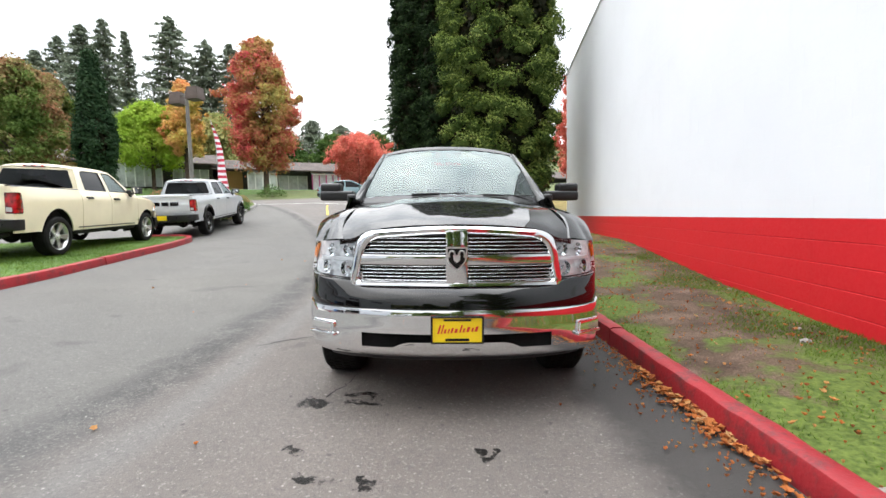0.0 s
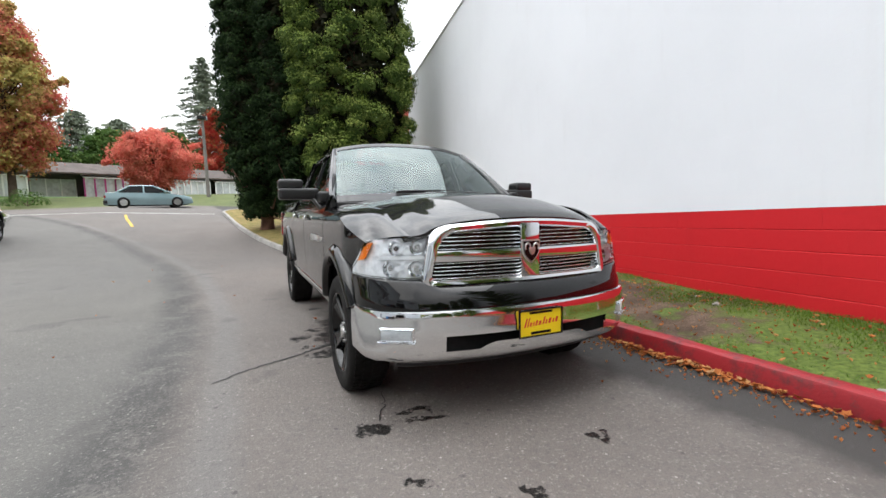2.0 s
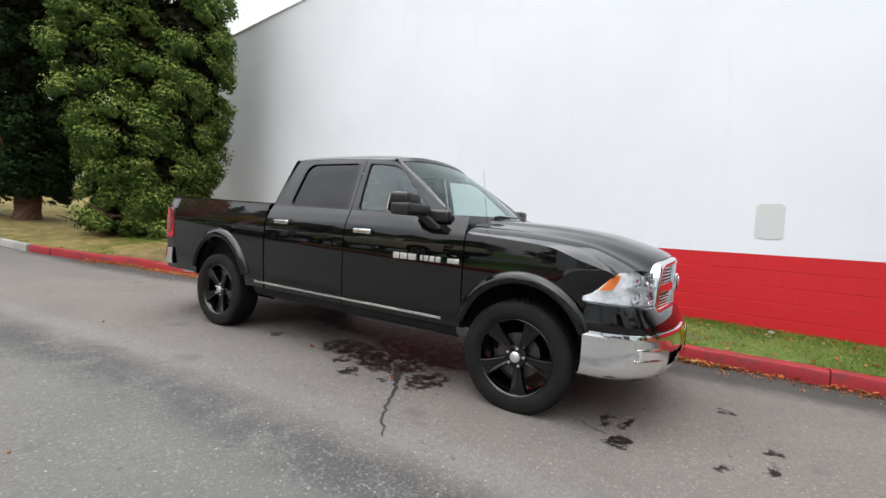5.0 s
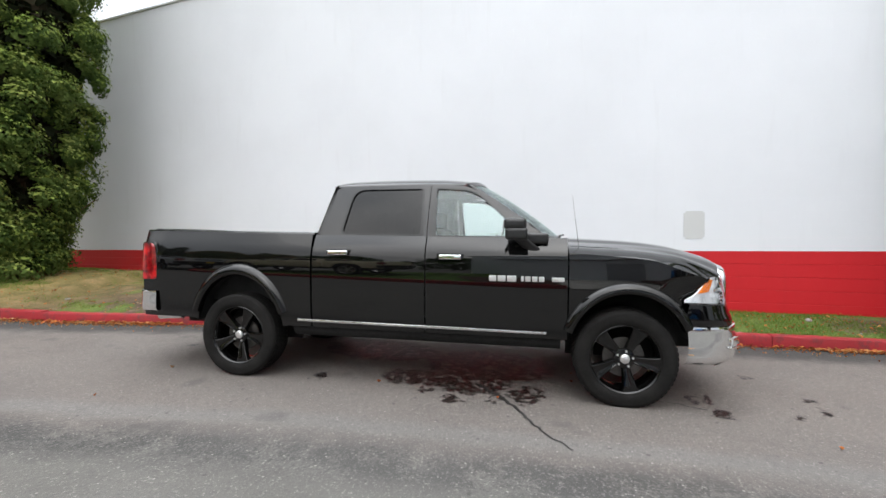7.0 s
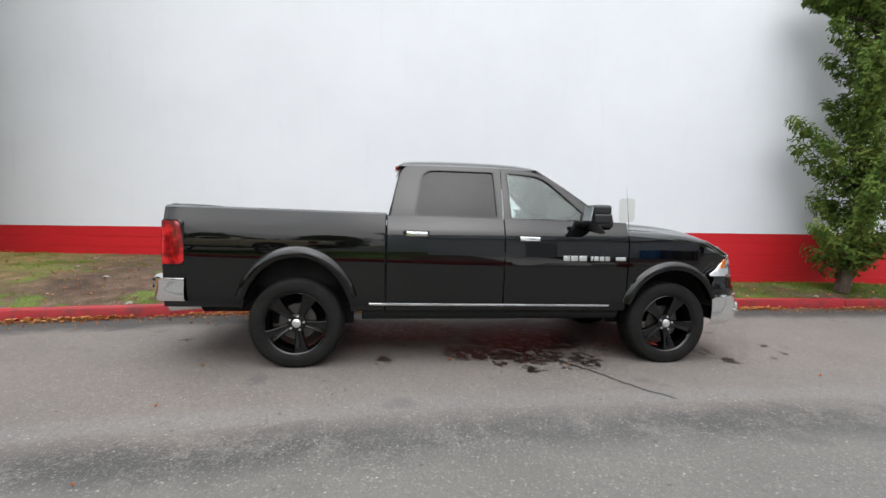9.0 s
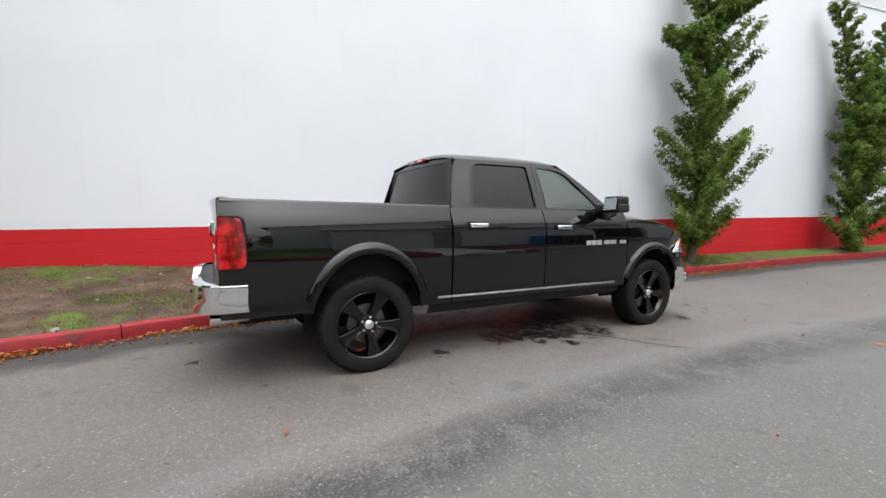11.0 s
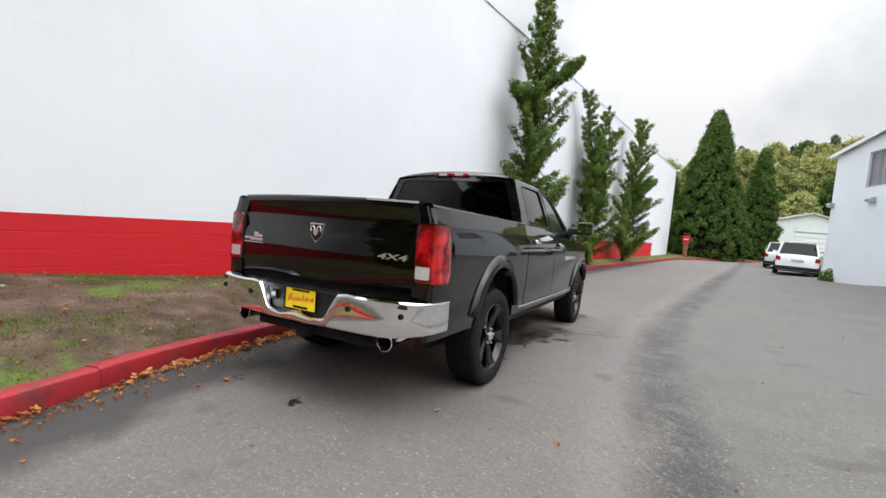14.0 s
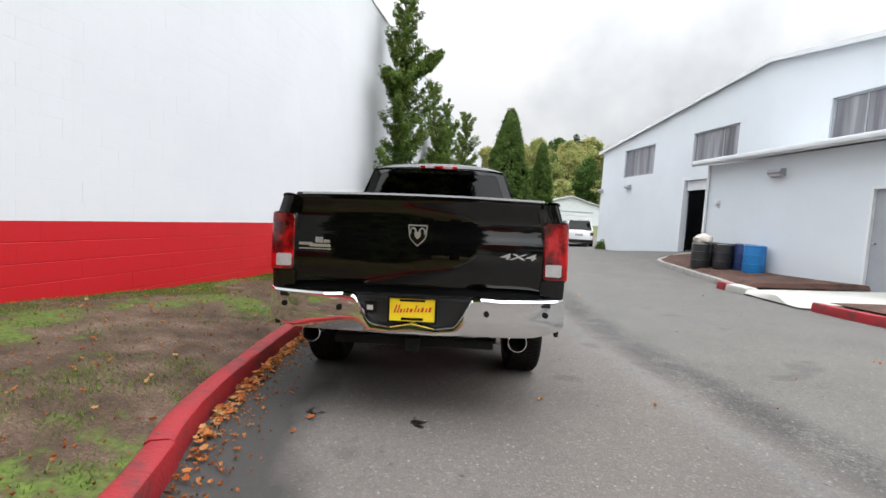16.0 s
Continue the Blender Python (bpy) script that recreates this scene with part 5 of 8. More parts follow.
        for q in (-1, 1):
            bm = bmesh.new()
            rows = []
            for i in range(15):
                a = radians(-40 + 250 * i / 14)
                c = Vector((q * (0.021 + 0.013 * math.cos(a)), 0.012, 0.018 + 0.017 * math.sin(a)))
                rows.append([c + Vector((q * 0.0042 * math.cos(a) * math.cos(b), 0.005 * math.sin(b), 0.0042 * math.sin(a) * math.cos(b))) for b in [k * math.tau / 6 for k in range(6)]])
            add_grid(bm, rows, True)
            part("scroll", bm, m_badge, e, "", 60)
        return e
    if badge:
        shield(grille, (0, 1.014, 0.955), 0.0)

    # headlamps
    def lamp_pt(u, v, d=0.0):
        u *= 1 - 0.22 * max(0.0, v - 0.15) / 0.85
        x, y = smooth_interp(u, LAMP_U, LAMP_X), smooth_interp(u, LAMP_U, LAMP_Y)
        zl = 0.818 + 0.030 * u
        zh = 1.066 - 0.030 * u - 0.05 * max(0, u - 0.8) / 0.2
        nx, ny = (0.35 + 0.6 * u), (1.0 - 0.7 * u)
        k = math.hypot(nx, ny)
        return (x + nx / k * d - 0.02 * v * u, y + ny / k * d - 0.055 * v * (1 - 0.4 * u), zl + (zh - zl) * v)
    for s in (1, -1):
        hl = thing("headlamp")
        hl.parent = top

        def lamp_sheet(nm, u0, u1, v0, v1, d, mat, lab="", nn=12, rise=0.0):
            bm = bmesh.new()
            add_grid(bm, [[lamp_pt(u0 + (u1 - u0) * i / nn, v0 + (v1 - v0) * j / 6, d + rise * (u0 + (u1 - u0) * i / nn) ** 2) for i in range(nn + 1)] for j in range(7)])
            es = [e for e in bm.edges if e.is_boundary]
            r = bmesh.ops.extrude_edge_only(bm, edges=es)
            for v in r["geom"]:
                if isinstance(v, bmesh.types.BMVert):
                    v.co += Vector((-0.008, -0.012, 0))
            bmesh.ops.transform(bm, matrix=Matrix.Diagonal((s, 1, 1, 1)), verts=bm.verts)
            return part(nm, bm, mat, hl, lab, 40)
        ob = lamp_sheet("lamp_lens", 0.0, 1.0, 0.0, 1.0, 0.012, m_lens, "clear lens")
        ob.visible_shadow = False
        lamp_sheet("lamp_bezel", 0.0, 1.0, 0.0, 1.0, -0.045, m_lamp_bowl, "bright reflector", rise=0.040)
        lamp_sheet("turn_lamp", 0.87, 0.985, 0.46, 0.92, 0.004, m_amber, "amber turn lamp", 6)
        lamp_sheet("lamp_band", 0.05, 0.72, 0.46, 0.54, -0.012, m_badge, "", 8)
        for u in (0.20, 0.52):
            for v, r in ((0.74, 0.042), (0.24, 0.046)):
                c = Vector(lamp_pt(u, v, -0.030))
                d = (Vector(lamp_pt(u, v, 0.0)) - c).normalized()
                bm = bmesh.new()
                add_cyl(bm, c, c + d * 0.022, r * 0.7, r, 20, False)
                add_cyl(bm, c, c + d * 0.012, r * 0.42, r * 0.38, 14)
                bmesh.ops.transform(bm, matrix=Matrix.Diagonal((s, 1, 1, 1)), verts=bm.verts)
                part("reflector_bowl", bm, m_chrome, hl, "", 40)

    def plate_on(parent, at, rz, tilt=0.0, w=0.30, h=0.152):
        """A dealer plate: yellow with red bars and a black frame; its words stand as bars."""
        p = thing("plate", Matrix.Translation(at) @ Matrix.Rotation(rz, 4, "Z") @ Matrix.Rotation(tilt, 4, "X"))
        p.parent = parent
        box("plate_sheet", -w / 2, w / 2, 0.0, 0.004, -h / 2, h / 2, m_yellow, p, 0.0, "yellow plate")
        for a, b, c, d in ((-w / 2 - 0.006, w / 2 + 0.006, h / 2 - 0.004, h / 2 + 0.006), (-w / 2 - 0.006, w / 2 + 0.006, -h / 2 - 0.006, -h / 2 + 0.004), (-w / 2 - 0.006, -w / 2 + 0.006, -h / 2, h / 2), (w / 2 - 0.006, w / 2 + 0.006, -h / 2, h / 2)):
            box("plate_frame", a, b, 0.003, 0.010, c, d, m_satin_black, p, 0.002)
        rr = random.Random(4)
        x = -0.118
        while x < 0.112:
            l = rr.uniform(0.012, 0.028)
            hh = 0.052 if x < -0.09 else rr.choice((0.024, 0.030, 0.044))
            bm = bmesh.new()
            sk = 0.30 * hh
            pts = [(x, -0.020 + 0.06 * (x + 0.1)), (x + l * 0.62, -0.020 + 0.06 * (x + 0.1)), (x + l * 0.62 + sk, -0.020 + hh + 0.06 * (x + 0.1)), (x + sk, -0.020 + hh + 0.06 * (x + 0.1))]
            q = [[bm.verts.new((-a, d, b)) for a, b in pts] for d in (0.004, 0.0055)]
            for i in range(4):
                bm.faces.new((q[0][i], q[0][(i + 1) % 4], q[1][(i + 1) % 4], q[1][i]))
            bm.faces.new(q[1])
            part("bar", bm, m_red_ink, p)
            x += l + 0.004
        box("bar", -0.07, 0.07, 0.004, 0.0055, -h / 2 + 0.010, -h / 2 + 0.026, m_satin_black, p)
        box("bar", -0.08, 0.08, 0.004, 0.0055, h / 2 - 0.022, h / 2 - 0.010, m_satin_black, p)
        return p
    if plate:
        plate_on(top, (0.0, 1.064, 0.545), 0.0)

    for ob in list(top.children):
        if not ob.name.startswith("wheel"):
            draw_back(ob)

    # ---- tail ----
    ahead = {o.name for o in top.children}
    tail = lambda x: -4.592 - 0.035 * (1 - (x / 0.82) ** 2)
    bm = bmesh.new()
    rows = []
    for z, d in ((0.775, 0.0), (0.79, -0.008), (0.95, -0.012), (1.12, -0.014), (1.16, -0.006), (1.185, 0.004), (1.30, -0.004), (1.335, -0.008), (1.36, -0.015), (1.385, -0.019), (1.408, -0.017), (1.422, -0.002), (1.425, 0.02), (1.42, 0.06)):
        rows.append([(x, tail(x) + d, z + (0.012 * (1 - (x / 0.82) ** 2) if z > 1.3 else 0)) for x in np.linspace(-0.818, 0.818, 25)])
    add_grid(bm, rows)
    flange_es = [e for e in bm.edges if e.is_boundary]
    r = bmesh.ops.extrude_edge_only(bm, edges=flange_es)
    for v in r["geom"]:
        if isinstance(v, bmesh.types.BMVert):
            v.co.y += 0.03
    part("tailgate", bm, paint, top, "", 35)
    for s in (1, -1):
        tl = thing("tail_lamp")
        tl.parent = top

        def tl_pt(u, z, d=0.0):
            x = smooth_interp(u, (0, 0.45, 0.62, 0.75, 1.0), (0.826, 0.935, 0.974, 0.986, 0.986))
            y = smooth_interp(u, (0, 0.45, 0.62, 0.75, 1.0), (-4.612, -4.612, -4.598, -4.550, -4.425))
            k = math.hypot(0.1 + u, 1.0 - u)
            lean = 0.02 * max(0, (z - 1.0))
            return (s * (x + d * (0.1 + u) / k - lean), y - d * (1.05 - u) / k + lean, z)

        def tl_sheet(nm, u0, u1, z0, z1, d, mat, lab="", round_=0.07, taper=0.0):
            bm = bmesh.new()
            rows = []
            for j in range(15):
                v = 0.5 - 0.5 * math.cos(math.pi * j / 14)
                e = max(0.0, (abs(2 * v - 1) - 0.80) / 0.20)
                cut = round_ * (1 - math.sqrt(max(0.0, 1 - e * e)))
                a_, b_ = u0 + cut, u1 - cut - taper * max(0.0, v - 0.35) ** 1.5
                rows.append([tl_pt(a_ + (b_ - a_) * i / 14, z0 + (z1 - z0) * v, d) for i in range(15)])
            add_grid(bm, rows)
            es = [e for e in bm.edges if e.is_boundary]
            r = bmesh.ops.extrude_edge_only(bm, edges=es)
            for v in r["geom"]:
                if isinstance(v, bmesh.types.BMVert):
                    v.co += Vector((-s * 0.012, 0.015, 0))
            return part(nm, bm, mat, tl, lab, 40)
        tl_sheet("lamp_body", 0.0, 1.0, 0.898, 1.285, 0.002, m_satin_black, "", 0.05, 0.12)
        tl_sheet("red_lens", 0.025, 0.975, 0.908, 1.277, 0.010, m_red_lens, "red moulded lens", 0.07, 0.14)
        tl_sheet("reverse_lens", 0.05, 0.44, 0.930, 1.010, 0.0125, m_white_lens, "white reversing lens", 0.05)
        # bed corner above and below the lamp
        for z0, z1 in ((0.790, 0.900), (1.280, 1.395)):
            bm = bmesh.new()
            add_grid(bm, [[(tl_pt(i / 14, z0 + (z1 - z0) * j / 5)[0] * (side_x(-4.5, z0 + (z1 - z0) * j / 5) / 0.986 if z0 > 1.1 else 0.985), tl_pt(i / 14, 1.0)[1], z0 + (z1 - z0) * j / 5) for i in range(11)] for j in range(6)])
            part("bed_corner", bm, paint, top, "", 40)
        # bed rail cap
        bm = bmesh.new()
        add_grid(bm, [[(s * (side_x(-3.6, 1.395) + o), y, rail(y) + dz) for y in np.linspace(-4.59, -2.72, 10)] for o, dz in ((0.002, -0.004), (-0.012, 0.014), (-0.05, 0.018), (-0.085, 0.010), (-0.09, -0.05))])
        part("bed_rail", bm, m_satin_black, top, "black bed rail cap", 50)
        box("bed_wall", min(s * 0.80, s * 0.79), max(s * 0.80, s * 0.79), -4.58, -2.73, 0.72, 1.39, m_dark, top)
    box("bed_floor", -0.80, 0.80, -4.58, -2.73, 0.70, 0.74, m_dark, top)
    box("bed_front", -0.88, 0.88, -2.845, -2.82, 0.55, 1.378, paint, top)
    # rear bumper
    bcols = [-0.992, -0.988, -0.972, -0.94, -0.89, -0.84, -0.76, -0.66, -0.54, -0.44, -0.375, -0.36, -0.345, -0.315, -0.285, -0.27, -0.255, -0.14]
    bcols = bcols + [0.0] + [-c for c in reversed(bcols)]

    def bump_y(x):
        return smooth_interp(abs(x), (0, 0.4, 0.76, 0.89, 0.95, 0.984, 0.992), (-4.795, -4.785, -4.745, -4.690, -4.63, -4.53, -4.42))

    def btop(x):
        return smooth_interp(abs(x), (0, 0.265, 0.365, 0.5, 0.8, 0.992), (0.622, 0.622, 0.782, 0.790, 0.795, 0.790))
    bm = bmesh.new()
    rows = []
    for f, o in ((0.0, 0.03), (0.02, 0.004), (0.12, -0.012), (0.5, -0.016), (0.84, -0.008), (0.93, -0.016), (0.985, -0.008), (1.0, 0.012), (1.0, 0.06)):
        rows.append([(x * (1 - o * 0.5 * (abs(x) > 0.85)), bump_y(x) + o * (1 if abs(x) < 0.93 else 0.4), 0.548 + 0.035 * max(0, abs(x) - 0.75) / 0.22 + (btop(x) - 0.548 - 0.035 * max(0, abs(x) - 0.75) / 0.22) * f) for x in bcols])
    add_grid(bm, rows)
    part("rear_bumper", bm, bumper, top, "chrome rear bumper" if bumper is m_chrome else "black rear bumper", 40)
    box("step_pad", -0.86, 0.86, -4.74, -4.60, 0.745, 0.775, m_black_plastic, top, 0.006, "black step pad")
    box("plate_recess", -0.36, 0.36, -4.735, -4.66, 0.585, 0.775, m_black_plastic, top, 0.006, "black plate recess")
    box("tow_socket", -0.315, -0.235, -4.748, -4.73, 0.665, 0.735, m_satin_black, top, 0.005)
    box("socket_mark", -0.295, -0.255, -4.7500, -4.747, 0.685, 0.715, m_white_lens, top, 0.0)
    if plate:
        plate_on(top, (-0.005, -4.745, 0.695), math.pi, 0.0)
    for x in (-0.83, -0.46, 0.46, 0.83):
        cyl("parking_sensor", (x, bump_y(x) - 0.008, 0.700), (x, bump_y(x) - 0.022, 0.700), 0.018, m_satin_black, top)
    for s in (1, -1):
        bm = bmesh.new()
        add_lathe(bm, [(-4.40, 0.040), (-4.54, 0.050), (-4.66, 0.058), (-4.672, 0.062), (-4.675, 0.056), (-4.665, 0.051)], 28, "y", (s * 0.675, 0, 0.500))
        part("exhaust_tip", bm, bumper, top, "chrome exhaust tip", 50)
        bm = bmesh.new()
        add_lathe(bm, [(-4.668, 0.051), (-4.56, 0.047), (-4.56, 0.0)], 20, "y", (s * 0.675, 0, 0.500))
        part("exhaust_bore", bm, m_dark, top)
    hitch = thing("tow_hitch")
    hitch.parent = top
    box("hitch_bar", -0.52, 0.52, -4.66, -4.58, 0.44, 0.50, m_dark, hitch, 0.01)
    box("hitch_receiver", -0.045, 0.045, -4.74, -4.58, 0.43, 0.515, m_dark, hitch, 0.006)
    if badge:
        shield(top, (0.0, tail(0) - 0.010, 1.165), math.pi)
        word("drive_mark", "4X4", 0.054, pose(0.655, tail(0.56) - 0.019, 1.050, 90, 0, 0) @ Matrix.Diagonal((2.5, 1, 1, 1)), m_badge, top, 0.003, 0.001, 0.15)
        for a, b, c, d in ((-0.72, -0.56, 1.062, 1.082), (-0.68, -0.63, 1.090, 1.128), (-0.625, -0.57, 1.090, 1.112), (-0.79, -0.70, 1.072, 1.090), (-0.79, -0.56, 1.046, 1.053)):
            box("trim_mark", a, b, tail(0.65) - 0.018, tail(0.65) - 0.010, c, d, m_badge, top, 0.002)
    # the bed is longer than the cab's module: all that hangs on its end sits further back
    for ob in top.children:
        if ob.name not in ahead and not ob.name.startswith("bed_front"):
            ob.location.y -= 0.085
    # bright word marks on the doors stand as plain bars
    for s in (1, -1):
        for a, b, h in ((-1.155, -1.100, 0.042), (-1.090, -1.030, 0.042), (-1.020, -0.950, 0.042), (-0.915, -0.895, 0.036), (-0.885, -0.845, 0.036), (-0.835, -0.795, 0.036), (-0.785, -0.745, 0.036), (-0.69, -0.60, 0.030)):
            if not badge:
                continue
            a, b, h = -1.135 + (a + 1.155) * 1.13, -1.135 + (b + 1.155) * 1.13, h * 1.2
            yy, zz = (a + b) / 2, 1.005
            x = side_x(yy, zz)
            box("badge_bar", min(s * (x - 0.002), s * (x + 0.006)), max(s * (x - 0.002), s * (x + 0.006)), a, b, zz - h / 2, zz + h / 2, m_badge, top, 0.002)

    # ---- cabin and underside ----
    box("cabin_floor", -0.88, 0.88, -2.76, -0.50, 0.55, 0.62, m_dark, top)
    bm = bmesh.new()
    add_box(bm, -0.80, 0.80, -1.02, -0.55, 0.95, 1.30, 0.06, 3)
    part("dashboard", bm, m_cabin, top, "dark dashboard", 50)
    for sx, sy in ((-0.42, -1.62), (0.42, -1.62), (-0.42, -2.34), (0.42, -2.34)):
        seat = thing("seat", Matrix.Translation((sx, sy, 0)))
        seat.parent = top
        for nm, bb in (("cushion", (-0.26, 0.26, -0.20, 0.32, 0.78, 0.95)), ("backrest", (-0.25, 0.25, -0.30, -0.14, 0.92, 1.46)), ("headrest", (-0.13, 0.13, -0.30, -0.19, 1.48, 1.66))):
            bm = bmesh.new()
            add_box(bm, *bb, 0.05, 3)
            part(nm, bm, m_cabin, seat, "", 50)
    bm = bmesh.new()
    rows = []
    for i in range(28):
        a = i * math.tau / 28
        c = Vector((-0.42 + 0.185 * math.cos(a), -1.12 - 0.07 * math.sin(a), 1.225 + 0.17 * math.sin(a)))
        d = Vector((math.cos(a), 0, math.sin(a)))
        rows.append([c + d * 0.016 * math.cos(b) + Vector((0, 0.016 * math.sin(b), 0)) for b in [k * math.tau / 8 for k in range(8)]])
    rows.append(rows[0])
    add_grid(bm, rows, True)
    part("steering_wheel", bm, m_cabin, top, "", 60)
    box("engine_bay", -0.62, 0.62, -0.44, 0.66, 0.48, 1.02, m_dark, top)
    box("bulkhead", -0.86, 0.86, -0.56, -0.50, 0.50, 1.29, m_dark, top)
    for s in (1, -1):
        box("chassis_rail", min(s * 0.42, s * 0.52), max(s * 0.42, s * 0.52), -4.55, 0.80, 0.40, 0.56, m_dark, top, 0.01)
    for y in (RA, FA):
        cyl("axle", (-0.75, y, TYRE_R), (0.75, y, TYRE_R), 0.055, m_dark, top)
        bm = bmesh.new()
        bmesh.ops.create_uvsphere(bm, u_segments=14, v_segments=10, radius=0.15, matrix=Matrix.Translation((0.1, y, TYRE_R)))
        part("differential", bm, m_dark, top, "", 60)
    cyl("drive_shaft", (0.05, RA, 0.43), (0.05, -0.6, 0.50), 0.04, m_dark, top)
    box("fuel_tank", -0.40, 0.10, -2.6, -1.4, 0.36, 0.56, m_dark, top, 0.04)
    cyl("silencer", (0.30, -3.0, 0.46), (0.30, -2.3, 0.46), 0.09, m_dark, top)
    return top


OX, OY = -0.431, 3.491
black_truck = pickup("pickup_truck", pose(OX, OY, 0.072, -0.97, -1.26, 188.33), m_black_paint,
                     "glossy black crew-cab pickup truck parked beside the red kerb", m_chrome, m_rim_black, m_flare_black, sinks=(0.040, 0.022))


# ---- plants ----
def leaves(name, centres, out, size, material, parent, label="", seed=1, flat=0.5, narrow=0.5, kind="", sides=4):
    """Many small leaves as one mesh: one folded diamond at each centre, facing more or less along out."""
    rg = np.random.default_rng(seed)
    c = np.asarray(centres, float)
    n = len(c)
    o = np.asarray(out, float) + rg.normal(0, flat, (n, 3))
    o /= np.linalg.norm(o, axis=1, keepdims=True) + 1e-9
    a = rg.normal(0, 1, (n, 3))
    t = np.cross(o, a)
    t /= np.linalg.norm(t, axis=1, keepdims=True) + 1e-9
    b = np.cross(o, t)
    s = (size * rg.uniform(0.6, 1.35, n))[:, None]
    v = np.empty((n, 4, 3))
    v[:, 0] = c - t * s * 0.5
    v[:, 1] = c + b * s * narrow * 0.5 + o * s * 0.10
    v[:, 2] = c + t * s * 0.5
    v[:, 3] = c - b * s * narrow * 0.5 + o * s * 0.10
    if sides == 3:
        v = np.ascontiguousarray(v[:, :3] + (v[:, 1:2] - c[:, None]) * np.array([[-0.6], [0.7], [-0.6]]))
    me = bpy.data.meshes.new(name)
    me.vertices.add(n * sides)
    me.vertices.foreach_set("co", v.reshape(-1))
    me.loops.add(n * sides)
    me.loops.foreach_set("vertex_index", np.arange(n * sides, dtype=np.int32))
    me.polygons.add(n)
    me.polygons.foreach_set("loop_start", np.arange(0, n * sides, sides, dtype=np.int32))
    me.polygons.foreach_set("loop_total", np.full(n, sides, dtype=np.int32))
    me.update(calc_edges=True)
    me.validate()
    me.materials.append(material)
    ob = new(name, me)
    if parent is not None:
        ob.parent = parent
    return tagged(ob, label, kind=kind)


def limb(bm, pts, r0, r1, n=7):
    """A tapering, bent branch through pts."""
    rows = []
    m = len(pts)
    for i, p in enumerate(pts):
        d = (Vector(pts[min(i + 1, m - 1)]) - Vector(pts[max(i - 1, 0)])).normalized()
        q = d.to_track_quat("Z", "Y").to_matrix()
        r = r0 + (r1 - r0) * i / (m - 1)
        rows.append([Vector(p) + q @ Vector((r * math.cos(k * math.tau / n), r * math.sin(k * math.tau / n), 0)) for k in range(n)])
    add_grid(bm, rows, True)


m_bark = worn("brown_bark", (0.085, 0.060, 0.045), 0.95, 0, 0.4, 3, 25, 0.9, 0.02)
m_bark_red = worn("reddish_fibrous_bark", (0.15, 0.075, 0.05), 0.95, 0, 0.35, 3, 22, 0.9, 0.03)
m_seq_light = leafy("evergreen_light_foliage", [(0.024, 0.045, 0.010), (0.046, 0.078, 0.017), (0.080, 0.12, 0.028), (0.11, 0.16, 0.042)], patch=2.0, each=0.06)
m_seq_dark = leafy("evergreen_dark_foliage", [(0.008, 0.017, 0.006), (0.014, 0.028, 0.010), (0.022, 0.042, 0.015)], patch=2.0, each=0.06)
m_juniper = leafy("juniper_foliage", [(0.036, 0.068, 0.016), (0.080, 0.135, 0.028), (0.150, 0.215, 0.045), (0.23, 0.28, 0.075)], patch=2.2)
m_cedar = leafy("clipped_cedar_foliage", [(0.040, 0.075, 0.016), (0.070, 0.115, 0.026), (0.110, 0.160, 0.042)], each=0.3)
# needles far paler than real ones: distance haze is put into the colour
m_fir = leafy("hazed_fir_needles", [(0.13, 0.16, 0.125), (0.19, 0.225, 0.165), (0.27, 0.30, 0.22)], through=0.35)
m_maple_red = leafy("red_autumn_leaves", [(0.30, 0.020, 0.025), (0.42, 0.045, 0.035), (0.34, 0.085, 0.040), (0.24, 0.16, 0.05)])
m_maple_mix = leafy("red_and_green_leaves", [(0.70, 0.080, 0.13), (0.62, 0.12, 0.13), (0.52, 0.25, 0.13), (0.42, 0.35, 0.11), (0.40, 0.38, 0.13)], patch=0.25, each=0.3, through=0.4)
m_maple_orange = leafy("orange_red_leaves", [(0.60, 0.13, 0.11), (0.70, 0.21, 0.16), (0.66, 0.29, 0.19)], through=0.4)
m_yellow_green = leafy("yellow_green_leaves", [(0.24, 0.38, 0.045), (0.32, 0.46, 0.06), (0.42, 0.48, 0.09)], patch=0.3, each=0.3, through=0.35)
m_amber_leaf = leafy("amber_autumn_leaves", [(0.46, 0.46, 0.11), (0.64, 0.46, 0.14), (0.76, 0.42, 0.18), (0.74, 0.36, 0.17)], patch=0.35, each=0.3, through=0.35)
m_green = leafy("green_summer_leaves", [(0.040, 0.080, 0.020), (0.070, 0.130, 0.032), (0.13, 0.190, 0.055)], patch=0.3)
m_rust = leafy("rust_and_green_leaves", [(0.10, 0.17, 0.045), (0.16, 0.22, 0.06), (0.30, 0.20, 0.10), (0.45, 0.17, 0.11)], patch=0.2, each=0.3, through=0.35)
m_hill = leafy("hillside_autumn_leaves", [(0.17, 0.23, 0.08), (0.27, 0.31, 0.11), (0.40, 0.39, 0.15), (0.44, 0.34, 0.16)], patch=0.15, through=0.35)
m_cypress = leafy("dark_cypress_leaves", [(0.016, 0.036, 0.018), (0.028, 0.058, 0.026), (0.045, 0.08, 0.035)])


# tip tones lighter than the foliage below: top light held in the colour
m_tip_light = leafy("pale_evergreen_tips_top_lit", [(0.125, 0.180, 0.032), (0.20, 0.265, 0.055), (0.30, 0.345, 0.095)], patch=2.0, each=0.06)
m_tip_dark = leafy("dark_evergreen_tips_top_lit", [(0.020, 0.040, 0.013), (0.034, 0.062, 0.020), (0.052, 0.086, 0.029)], patch=2.0, each=0.06)
